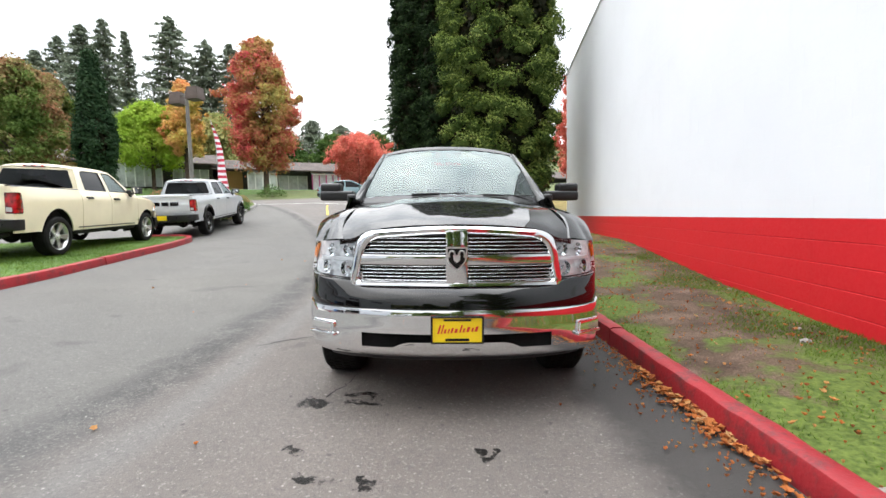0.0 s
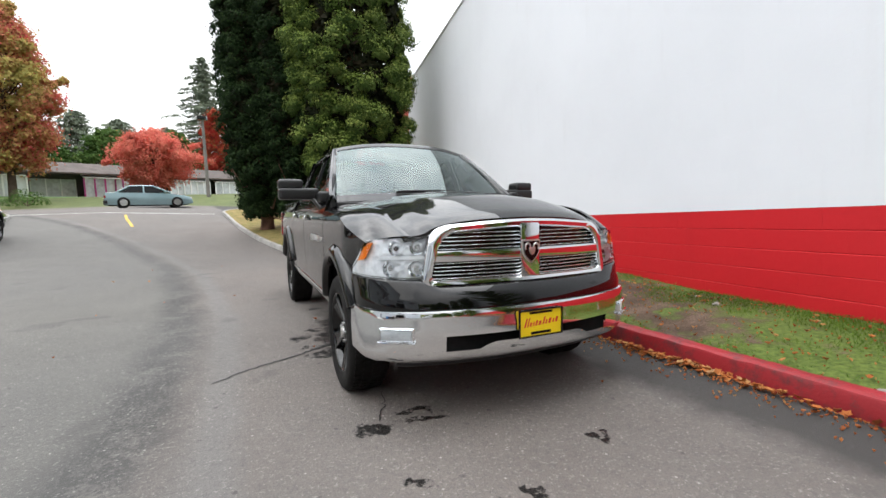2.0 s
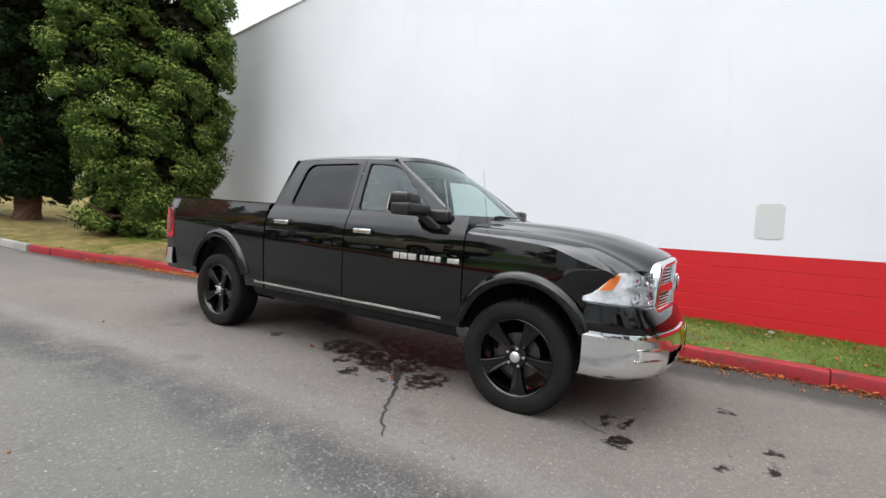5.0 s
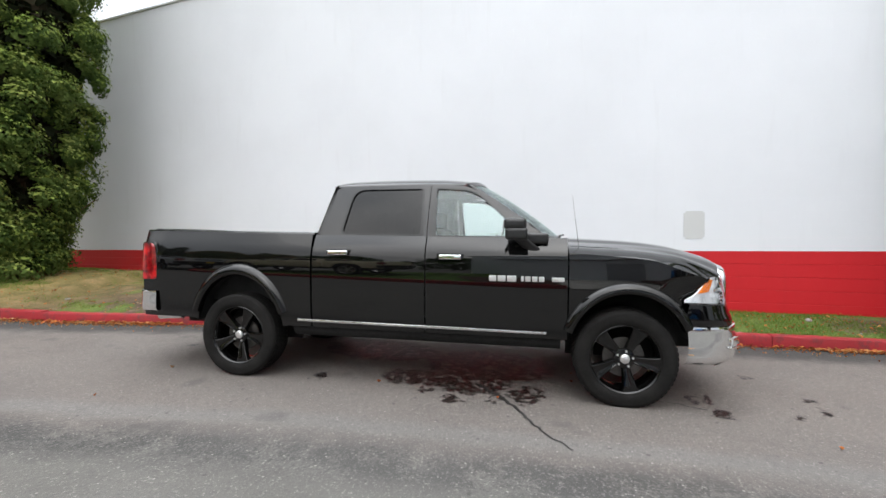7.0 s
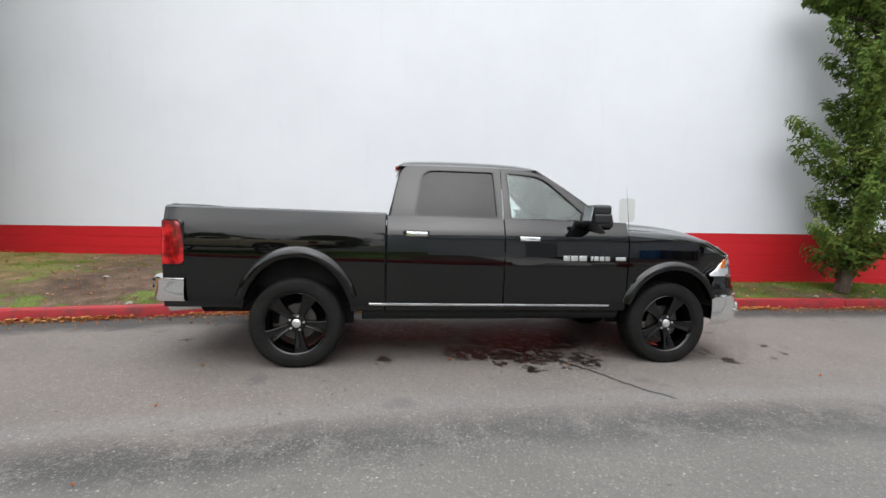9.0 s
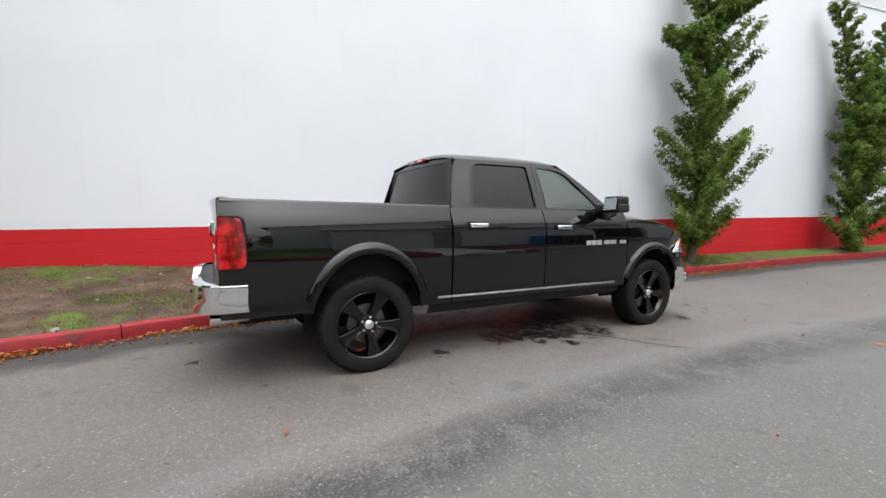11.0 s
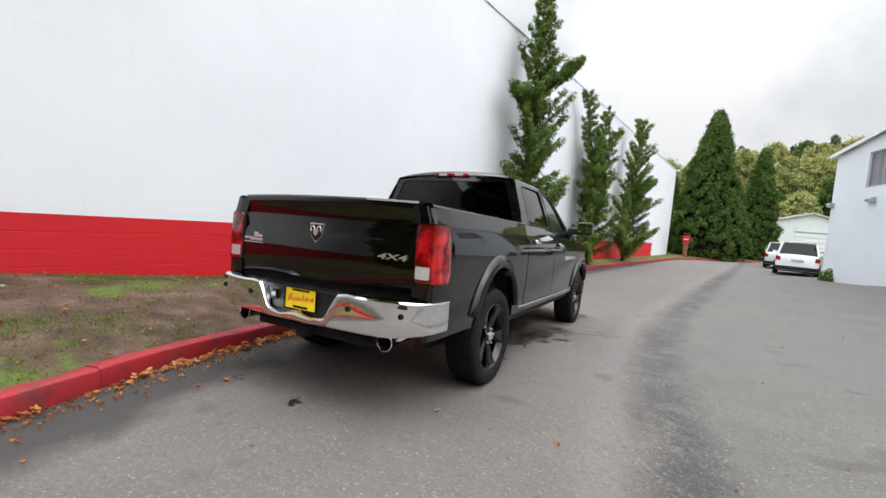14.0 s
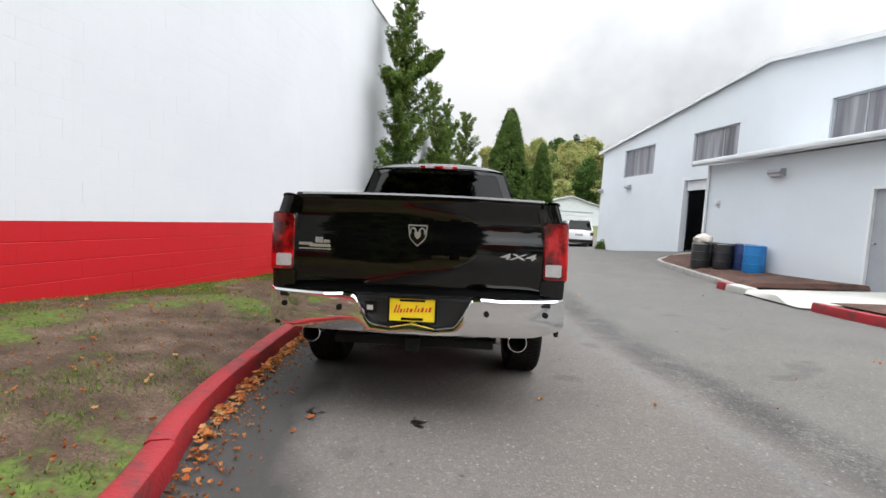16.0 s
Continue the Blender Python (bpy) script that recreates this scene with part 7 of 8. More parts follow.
cx, cy, cz, cp, cr = stand(-9.18, 7.88, 17.0)
pickup("pickup_truck", pose(cx, cy, cz + 0.10, cp, cr, 17.0), m_cream_paint, "cream crew-cab pickup truck with a black bumper parked on the grass", m_black_plastic, m_rim_silver, m_cream_paint, "pickups in the display lot", True, True, False, False)
sx, sy, sz, sp, sr = stand(-10.30, 14.15, 16.0)
silver = pickup("pickup_truck", pose(sx, sy, sz, sp, sr, 16.0), m_silver_paint, "silver pickup truck with black flares parked beyond the grass", m_black_plastic, m_rim_black, m_satin_black, "pickups in the display lot", False, False, False, False)
# the dark lettering of its tailgate stands as plain bars
for a, b in ((-0.50, -0.32), (-0.26, -0.06), (0.0, 0.20), (0.26, 0.50)):
    box("tailgate_bar", a, b, -4.742, -4.715, 1.08, 1.20, m_satin_black, silver)
box("plate", -0.15, 0.15, -4.84, -4.825, 0.62, 0.77, m_yellow, silver, 0.0, "yellow dealer plate")


def car(name, m, paint, label, length, width, height, kind, wheel_r=0.33):
    """A passenger car lofted from its side and plan outlines. kind: 'suv' or 'sedan'. Front looks along +y."""
    t = thing(name, m, label, "car")
    hl, hw = length / 2, width / 2
    if kind == "suv":
        hood, belt, roof = (0.62 * height, 0.66 * height), 0.60 * height, height
        body = [(-hl, 0.42, 0.58), (-hl + 0.03, 0.36, 0.60), (-hl + 0.35, 0.32, 0.615), (-0.2, 0.30, 0.61), (hl - 1.25, 0.30, 0.60), (hl - 0.5, 0.32, 0.56), (hl - 0.08, 0.36, 0.47), (hl, 0.42, 0.42)]
        cab = [(-hl + 0.10, 0.0), (-hl + 0.32, 0.93), (-hl + 0.7, 1.0), (0.1, 1.0), (0.55, 0.93), (1.15, 0.0)]
    else:
        body = [(-hl, 0.40, 0.58), (-hl + 0.08, 0.34, 0.66), (-hl + 0.8, 0.28, 0.67), (-0.2, 0.26, 0.65), (hl - 1.3, 0.26, 0.62), (hl - 0.5, 0.28, 0.55), (hl - 0.1, 0.34, 0.46), (hl, 0.40, 0.40)]
        cab = [(-hl + 0.55, 0.0), (-hl + 1.35, 0.95), (-0.35, 1.0), (0.15, 0.97), (1.15, 0.0)]
    bz = lambda f: f * height
    bm = bmesh.new()
    rows = []
    for y, z0, z1 in body:
        e = 1 - 0.10 * (abs(y) / hl) ** 4
        zb, zt = z0 * 0.62, bz(z1)
        zm = (zb + zt) / 2
        rows.append([(-hw * 0.90 * e, y, zb), (-hw * e, y, zm - 0.05), (-hw * 0.99 * e, y, zm + 0.10), (-hw * 0.93 * e, y, zt - 0.03), (-hw * 0.80 * e, y, zt), (0, y, zt + 0.02), (hw * 0.80 * e, y, zt), (hw * 0.93 * e, y, zt - 0.03), (hw * 0.99 * e, y, zm + 0.10), (hw * e, y, zm - 0.05), (hw * 0.90 * e, y, zb)])
    vv = add_grid(bm, rows)
    bm.faces.new(vv[0])
    bm.faces.new(vv[-1])
    part("body", bm, paint, t, "", 50)
    zb = bz(0.60 if kind == "suv" else 0.63)
    top_y = [(y, zb + (height - zb) * f, hw * (0.88 - 0.18 * f)) for y, f in cab]
    roof = [p for p in top_y if p[1] > zb + 0.3]
    bm = bmesh.new()
    vv = add_grid(bm, [[(-w, y, z - 0.05), (-w * 0.9, y, z - 0.01), (0, y, z + 0.015), (w * 0.9, y, z - 0.01), (w, y, z - 0.05)] for y, z, w in roof])
    r = bmesh.ops.extrude_face_region(bm, geom=bm.faces[:])
    for v in r["geom"]:
        if isinstance(v, bmesh.types.BMVert):
            v.co.z -= 0.03
    part("roof", bm, paint, t, "", 50)
    y0, z0, w0 = top_y[0]
    y1, z1, w1 = roof[0]
    y2, z2, w2 = roof[-1]
    y3, z3, w3 = top_y[-1]

    def quad(nm, pts, mat):
        bm = bmesh.new()
        vs = [bm.verts.new(p) for p in pts]
        bm.faces.new(vs)
        r = bmesh.ops.extrude_face_region(bm, geom=bm.faces[:])
        n = (Vector(pts[1]) - Vector(pts[0])).cross(Vector(pts[2]) - Vector(pts[0])).normalized()
        for v in r["geom"]:
            if isinstance(v, bmesh.types.BMVert):
                v.co += n * 0.01
        return part(nm, bm, mat, t)
    quad("rear_window", [(-w0 * 0.92, y0 - 0.005, z0), (w0 * 0.92, y0 - 0.005, z0), (w1 * 0.92, y1, z1 - 0.06), (-w1 * 0.92, y1, z1 - 0.06)], m_tint_glass)
    quad("windscreen", [(-w3 * 0.92, y3, z3), (w3 * 0.92, y3, z3), (w2 * 0.92, y2, z2 - 0.05), (-w2 * 0.92, y2, z2 - 0.05)], m_tint_glass)
    mid = (y1 + y2) / 2 + 0.1
    for s in (1, -1):
        for ya, yb, za, zc in ((y0 + 0.30, mid - 0.05, y1 + 0.10, mid - 0.05), (mid + 0.05, y3 - 0.25, mid + 0.05, y2 - 0.02)):
            quad("side_window", [(s * w0 * 0.985, ya, zb + 0.03), (s * w0 * 0.985, yb, zb + 0.03), (s * (w1 + 0.02), zc, z1 - 0.08), (s * (w1 + 0.02), za, z1 - 0.08)], m_tint_glass)
        # posts
        for pa, pb in (((y0, z0), (y1, z1 - 0.04)), ((mid, zb), (mid, z1 - 0.04)), ((y3, z3), (y2, z2 - 0.04))):
            bm = bmesh.new()
            add_cyl(bm, (s * w0 * 0.97, pa[0], pa[1]), (s * w1 * 0.99, pb[0], pb[1]), 0.05, 0.045, 8)
            part("post", bm, paint, t, "", 60)
        for wy in (-hl * 0.60, hl * 0.62):
            w = thing("wheel", Matrix.Translation((s * (hw - 0.10), wy, wheel_r)))
            w.parent = t
            bm = bmesh.new()
            add_lathe(bm, [(s * a, q) for a, q in [(-0.10, wheel_r * 0.6), (-0.11, wheel_r * 0.85), (-0.08, wheel_r), (0.08, wheel_r), (0.11, wheel_r * 0.85), (0.10, wheel_r * 0.62)]], 24)
            part("tyre", bm, m_tyre, w, "", 40)
            bm = bmesh.new()
            add_lathe(bm, [(s * a, q) for a, q in [(0.095, wheel_r * 0.64), (0.09, wheel_r * 0.5), (0.10, wheel_r * 0.2), (0.10, 0.0)]], 20)
            part("rim", bm, m_rim_silver, w, "", 40)
        box("tail_lamp", min(s * hw * 0.72, s * hw * 0.93), max(s * hw * 0.72, s * hw * 0.93), -hl - 0.015, -hl + 0.08, bz(0.42), bz(0.54), m_red_lens, t, 0.02)
        box("headlamp", min(s * hw * 0.60, s * hw * 0.90), max(s * hw * 0.60, s * hw * 0.90), hl - 0.14, hl - 0.02, bz(0.36), bz(0.44), m_white_lens, t, 0.02)
        box("mirror", min(s * hw * 0.95, s * (hw + 0.16)), max(s * hw * 0.95, s * (hw + 0.16)), 0.75, 0.87, zb + 0.02, zb + 0.16, paint, t, 0.03)
    box("rear_bumper", -hw * 0.92, hw * 0.92, -hl - 0.06, -hl + 0.15, 0.28, 0.48, m_black_plastic, t, 0.04)
    box("front_bumper", -hw * 0.90, hw * 0.90, hl - 0.15, hl + 0.03, 0.26, 0.42, m_black_plastic if kind == "suv" else paint, t, 0.04)
    box("plate", -0.24, 0.24, -hl - 0.02, -hl - 0.006, bz(0.40), bz(0.40) + 0.12, m_white_lens, t)
    box("underbody", -hw * 0.82, hw * 0.82, -hl + 0.2, hl - 0.2, 0.20, 0.45, m_dark, t)
    return t


car("suv", pose(-5.15, -20.1, land(-5.1, -20), 0, 0, 178), m_white_paint, "white compact utility car parked at the end of the drive", 4.4, 1.88, 1.76, "suv", 0.36)
car("suv", pose(-4.75, -27.5, land(-4.7, -27.5), 0, 0, 176), m_silver_paint, "silver utility car parked beyond the white one", 4.5, 1.82, 1.75, "suv", 0.35)
car("sedan", pose(-11.9, 33.0, land(-11.9, 33.0) - 0.04, 0, 0, 292 - 360), m_teal_paint, "pale teal sedan on the cross street", 4.7, 1.8, 1.45, "sedan")

# ---- the pale blue workshop ----
WA, WU = Vector((-8.391, -8.94)), Vector((-0.337, 0.9415)).normalized()
WN = Vector((WU.y, -WU.x))
shop_m = Matrix.Translation((WA.x, WA.y, 0)) @ Matrix(((WU.x, -WN.x, 0, 0), (WU.y, -WN.y, 0, 0), (0, 0, 1, 0), (0, 0, 0, 1)))
# local axes: x along the wall, y into the building, z up
work = thing("workshop", shop_m, "pale blue painted workshop with a low gable and lean-to", "building")
U0, U1, RIDGE_U, EAVE_Z, RIDGE_Z, DEEP = -7.45, 14.3, 3.30, 5.84, 7.40, 20.0


def roof_z(u):
    return EAVE_Z + (RIDGE_Z - EAVE_Z) * (1 - abs(u - RIDGE_U) / (RIDGE_U - U0))


def pierced(name, us, zs, holes, ztop, thick, material, parent, y0=0.0):
    """A wall of given thickness with openings through it; us, zs: grid lines; ztop(u) trims the head."""
    bm = bmesh.new()
    us, zs = sorted(set(us)), sorted(set(zs))

    def cell(a, b, c, d):
        p = [(a, c), (b, c), (b, min(d, ztop(b))), (a, min(d, ztop(a)))]
        if p[2][1] <= p[1][1] + 1e-4 and p[3][1] <= p[0][1] + 1e-4:
            return
        f = [bm.verts.new((u, y0, z)) for u, z in p]
        g = [bm.verts.new((u, y0 + thick, z)) for u, z in p]
        bm.faces.new(f)
        bm.faces.new(list(reversed(g)))
        for i in range(4):
            bm.faces.new((f[i], f[(i + 1) % 4], g[(i + 1) % 4], g[i]))
    for a, b in zip(us, us[1:]):
        for c, d in zip(zs, zs[1:]):
            m0, m1 = (a + b) / 2, (c + d) / 2
            if any(h[0] < m0 < h[1] and h[2] < m1 < h[3] for h in holes):
                continue
            cell(a, b, c, d)
    bmesh.ops.remove_doubles(bm, verts=bm.verts, dist=0.0005)
    bmesh.ops.delete(bm, geom=[f for f in bm.faces if abs(f.normal.y) < 0.5 and all(len(e.link_faces) > 2 for e in f.edges)], context="FACES")
    return part(name, bm, material, parent)


WINS = [(-5.2, -2.7, 4.23, 5.64), (-0.15, 2.15, 4.25, 5.64), (5.4, 8.1, 4.30, 5.65)]
DOOR = (-0.45, 2.6, -0.5, 3.72)
pierced("front_wall", [U0, RIDGE_U, U1] + [v for w in WINS + [DOOR] for v in w[:2]], [-0.5, 9] + [v for w in WINS + [DOOR] for v in w[2:]], WINS + [DOOR], roof_z, 0.25, m_bldg_blue, work)
for a, b in ((U0, U0 + 0.25), (U1 - 0.25, U1)):
    box("side_wall", a, b, 0.25, DEEP, -0.5, EAVE_Z - 0.02, m_bldg_blue, work)
box("rear_wall", U0, U1, DEEP, DEEP + 0.25, -0.5, EAVE_Z, m_bldg_blue, work)
bm = bmesh.new()
for a, b in ((U0 - 0.3, RIDGE_U), (RIDGE_U, U1 + 0.3)):
    p = [(a, -0.12, roof_z(a) + 0.01), (b, -0.12, roof_z(b) + 0.01), (b, DEEP + 0.3, roof_z(b) + 0.01), (a, DEEP + 0.3, roof_z(a) + 0.01)]
    lo_, hi_ = [bm.verts.new(q) for q in p], [bm.verts.new((q[0], q[1], q[2] + 0.10)) for q in p]
    bm.faces.new(list(reversed(lo_)))
    bm.faces.new(hi_)
    for i in range(4):
        bm.faces.new((lo_[i], lo_[(i + 1) % 4], hi_[(i + 1) % 4], hi_[i]))
part("roof", bm, m_coping, work, "grey metal roof")
for a, b in ((U0 - 0.32, RIDGE_U), (RIDGE_U, U1 + 0.32)):
    bm = bmesh.new()
    p = [(a, roof_z(a)), (b, roof_z(b)), (b, roof_z(b) + 0.15), (a, roof_z(a) + 0.15)]
    f = [bm.verts.new((u, -0.17, z - 0.03)) for u, z in p]
    g = [bm.verts.new((u, -0.115, z - 0.03)) for u, z in p]
    bm.faces.new(f)
    bm.faces.new(list(reversed(g)))
    for i in range(4):
        bm.faces.new((f[i], f[(i + 1) % 4], g[(i + 1) % 4], g[i]))
    part("verge_trim", bm, m_bldg_trim, work, "pale metal verge trim")
for w in WINS:
    win = thing("window")
    win.parent = work
    box("pane", w[0], w[1], 0.10, 0.125, w[2], w[3], m_frost, win, 0.0, "clouded window pane")
    for a, b, c, d in ((w[0] - 0.0, w[0] + 0.07, w[2], w[3]), (w[1] - 0.07, w[1], w[2], w[3]), (w[0], w[1], w[2], w[2] + 0.06), (w[0], w[1], w[3] - 0.06, w[3])):
        box("window_frame", a + 0.001, b - 0.001, 0.06, 0.14, c + 0.001, d - 0.001, m_door_grey, win)
    for k in (0.33, 0.66):
        u = w[0] + (w[1] - w[0]) * k
        box("mullion", u - 0.02, u + 0.02, 0.085, 0.13, w[2] + 0.06, w[3] - 0.06, m_door_grey, win)
rd = thing("roller_door")
rd.parent = work
for i in range(6):
    box("slat", DOOR[0] + 0.03, DOOR[1] - 0.03, 0.12, 0.15, 3.30 + i * 0.07, 3.365 + i * 0.07, m_bldg_trim, rd, 0.004)
for a, b in ((DOOR[0] - 0.09, DOOR[0] + 0.0), (DOOR[1], DOOR[1] + 0.09)):
    box("jamb", a, b, -0.03, 0.0, 0.2, 3.80, m_bldg_trim, work)
# what shows through the open door
box("inner_floor", U0 + 0.3, U1 - 0.3, 0.3, DEEP - 0.1, 0.40, 0.62, m_concrete, work)
box("inner_wall", U0 + 0.3, U1 - 0.3, 9.0, 9.2, 0.5, 5.9, m_interior, work)
box("tool_rack", 0.5, 2.3, 3.4, 3.9, 0.62, 2.5, m_dark, work, 0.02)
box("work_bench", -0.3, 0.5, 2.6, 3.4, 0.62, 1.5, m_steel, work, 0.02)
# lean-to
LN, LU0, LU1, L_TOP = -2.68, 4.12, 12.5, 3.62
lean = thing("lean_to")
lean.parent = work
LD = (8.75, 9.75, -0.4, 2.68)
pierced("lean_wall", [LU0, LU1, LD[0], LD[1]], [-0.5, L_TOP, LD[3]], [LD], lambda u: L_TOP, 0.22, m_bldg_blue, lean, LN)
for a, b in ((LU0, LU0 + 0.22), (LU1 - 0.22, LU1)):
    box("lean_end", a, b, LN + 0.22, 0.0, -0.5, L_TOP - 0.001, m_bldg_blue, lean)
bm = bmesh.new()
pr_ = [(LN - 0.28, L_TOP - 0.02), (LN - 0.28, L_TOP + 0.12), (0.0, L_TOP + 0.72), (0.0, L_TOP + 0.56)]
f, g = [bm.verts.new((LU0 - 0.25, y, z)) for y, z in pr_], [bm.verts.new((LU1 + 0.2, y, z)) for y, z in pr_]
bm.faces.new(f)
bm.faces.new(list(reversed(g)))
for i in range(4):
    bm.faces.new((f[i], f[(i + 1) % 4], g[(i + 1) % 4], g[i]))
part("lean_roof", bm, m_bldg_trim, lean, "pale metal lean-to roof")
bm = bmesh.new()
rows = [[(u, LN - 0.30 + a, L_TOP + 0.04 + b) for a, b in ((0.0, 0.10), (-0.10, 0.10), (-0.12, 0.04), (-0.10, -0.02), (0.0, -0.04))] for u in (LU0 - 0.27, LU1 + 0.2)]
vv = add_grid(bm, rows)
bm.faces.new(vv[0])
part("gutter", bm, m_bldg_trim, lean, "pale eaves gutter", 50)
cyl("downpipe", (LU0 + 0.06, LN - 0.06, 0.4), (LU0 + 0.06, LN - 0.06, L_TOP), 0.045, m_bldg_trim, lean)
sd = thing("side_door")
sd.parent = lean
box("door_leaf", LD[0] + 0.05, LD[1] - 0.05, LN + 0.06, LN + 0.11, 0.45, LD[3] - 0.05, m_door_grey, sd, 0.0, "grey steel door")
for a, b, c, d in ((LD[0], LD[0] + 0.05, 0.45, LD[3]), (LD[1] - 0.05, LD[1], 0.45, LD[3]), (LD[0] + 0.05, LD[1] - 0.05, LD[3] - 0.05, LD[3])):
    box("door_frame", a, b, LN - 0.02, LN + 0.12, c, d, m_bldg_trim, sd)
cyl("knob", (LD[0] + 0.13, LN + 0.0, 1.5), (LD[0] + 0.13, LN + 0.06, 1.5), 0.03, m_steel, sd)


def wall_lamp(u, y, z, w=0.38):
    lamp = thing("wall_lamp")
    lamp.parent = work
    bm = bmesh.new()
    rows = [[(u + k * w / 2, y + a, z + b) for a, b in ((0, 0.13), (-0.14, 0.13), (-0.20, 0.04), (-0.12, -0.05), (0, -0.07))] for k in (-1, 1)]
    vv = add_grid(bm, rows)
    bm.faces.new(vv[0])
    bm.faces.new(vv[-1])
    part("lamp_housing", bm, m_door_grey, lamp, "dark bronze wall lamp")
    box("lamp_glass", u - w * 0.42, u + w * 0.42, y - 0.17, y - 0.08, z - 0.052, z - 0.02, m_white_lens, lamp)


wall_lamp(-4.6, 0.0, 3.68)
wall_lamp(-7.35, 0.0, 3.62, 0.3)
wall_lamp(6.55, LN, 3.14)
box("alarm_box", 4.55, 4.68, LN - 0.10, LN, 2.42, 2.54, m_bldg_trim, lean, 0.01)

# ---- drums by the lean-to ----
m_drum_black = worn("black_drum_plastic", (0.018, 0.018, 0.020), 0.4, 0, 0.3, 4, 40, 0.1)
m_drum_blue = worn("blue_drum_plastic", (0.010, 0.16, 0.42), 0.4, 0, 0.15, 4, 40, 0.1)
m_drum_navy = worn("navy_drum_plastic", (0.015, 0.035, 0.12), 0.4, 0, 0.2, 4, 40, 0.1)
m_bag = worn("pale_sack", (0.62, 0.57, 0.50), 0.8, 0, 0.2, 6, 40, 0.4, 0.02)


def drum(x, y, material, label, r=0.25, h=0.76):
    t = thing("drum", Matrix.Translation((x, y, land(x, y) + 0.16)), label, "barrel", "drums beside the workshop")
    bm = bmesh.new()
    add_lathe(bm, [(0, 0.0), (0, r - 0.03), (0.02, r - 0.01), (0.05, r), (h * 0.32, r), (h * 0.335, r + 0.014), (h * 0.35, r), (h * 0.64, r), (h * 0.655, r + 0.014), (h * 0.67, r), (h - 0.06, r), (h - 0.02, r - 0.012), (h, r - 0.03), (h - 0.012, r - 0.05), (h - 0.012, 0.0)], 28, "z")
    part("drum_body", bm, material, t, "", 40)
    bm = bmesh.new()
    add_lathe(bm, [(h - 0.05, r + 0.002), (h - 0.045, r + 0.010), (h - 0.025, r + 0.010), (h - 0.02, r + 0.0)], 28, "z")
    part("drum_ring", bm, m_steel if material is m_drum_black else material, t, "", 40)
    return t


drum(-6.85, -3.05, m_drum_black, "black plastic drum with a sack on its lid")
drum(-7.22, -3.40, m_drum_black, "black plastic drum on the mulch bed")
drum(-7.30, -2.68, m_drum_black, "black plastic drum on the mulch bed")
drum(-7.74, -2.48, m_drum_navy, "dark navy plastic drum against the wall")
drum(-7.72, -1.88, m_drum_blue, "bright blue plastic drum against the wall")
bm = bmesh.new()
bmesh.ops.create_icosphere(bm, subdivisions=3, radius=1.0)
for v in bm.verts:
    k = 1 + 0.25 * noise.noise(tuple(v.co * 2.3))
    v.co = Vector((v.co.x * 0.24 * k, v.co.y * 0.22 * k, max(v.co.z, -0.55) * 0.17 * k))
bmesh.ops.translate(bm, verts=bm.verts, vec=(-6.88, -3.08, land(-6.85, -3.05) + 0.16 + 0.76 + 0.088))
tagged(part("sack", bm, m_bag, None, "", 60), "crumpled pale sack lying on a black drum", "bag")
# broken kerb end by the apron
bm = bmesh.new()
add_box(bm, -0.16, 0.16, -0.30, 0.30, -0.05, 0.13, 0.04, 2)
for v in bm.verts:
    v.co += Vector(noise.noise_vector(tuple(v.co * 6))) * 0.03
kb = tagged(part("kerb_fragment", bm, m_concrete, None, "", 40), "chipped pale end piece of the bed kerb", "stone")
kb.matrix_basis = pose(-6.42, 0.55, land(-6.4, 0.5) + 0.02, 0, 4, 12)

bm = bmesh.new()
add_box(bm, -0.10, 0.10, -0.26, 0.26, -0.05, 0.15, 0.03, 2)
for v in bm.verts:
    v.co += Vector(noise.noise_vector(tuple(v.co * 5))) * 0.02
kr = tagged(part("kerb_fragment", bm, m_kerb_red, None, "", 40), "short red-painted end length of the bed kerb", "stone")
kr.matrix_basis = pose(-6.31, 0.10, land(-6.3, 0.1) + 0.01, 0, 0, 4)

# ---- at the end of the drive ----
m_post = worn("weathered_red_wood", (0.22, 0.085, 0.055), 0.85, 0, 0.3, 4, 30, 0.4, 0.01)
post = thing("sign_post", Matrix.Translation((1.3, -28.9, 0.1)), "brown wooden post with a small red sign", "sign")
box("post", -0.15, 0.15, -0.08, 0.08, -0.1, 1.35, m_post, post, 0.01)
box("sign_board", -0.24, 0.24, 0.08, 0.11, 1.25, 1.85, m_wall_red, post, 0.005, "faded red sign board")
box("sign_bar", -0.16, 0.16, 0.11, 0.114, 1.52, 1.60, m_bldg_trim, post)
gar = thing("garage", pose(-7.6, -52.5, 1.0, 0, 0, 12), "low white garage with a pitched roof", "building")
box("garage_wall", -4.5, 4.5, -6, 0, -2, 3.4, m_bldg_trim, gar)
bm = bmesh.new()
p = [(-4.8, 3.35), (0, 4.7), (4.8, 3.35), (4.8, 3.5), (0, 4.87), (-4.8, 3.5)]
f, g = [bm.verts.new((a, 0.3, b)) for a, b in p], [bm.verts.new((a, -6.3, b)) for a, b in p]
bm.faces.new(f)
bm.faces.new(list(reversed(g)))
for i in range(6):
    bm.faces.new((f[i], f[(i + 1) % 6], g[(i + 1) % 6], g[i]))
part("garage_roof", bm, m_coping, gar, "grey pitched roof")
bm = bmesh.new()
f = [bm.verts.new((a, 0.0, b)) for a, b in ((-4.5, 3.4), (4.5, 3.4), (0, 4.68))]
bm.faces.new(f)
r = bmesh.ops.extrude_face_region(bm, geom=bm.faces[:])
for v in r["geom"]:
    if isinstance(v, bmesh.types.BMVert):
        v.co.y -= 0.2
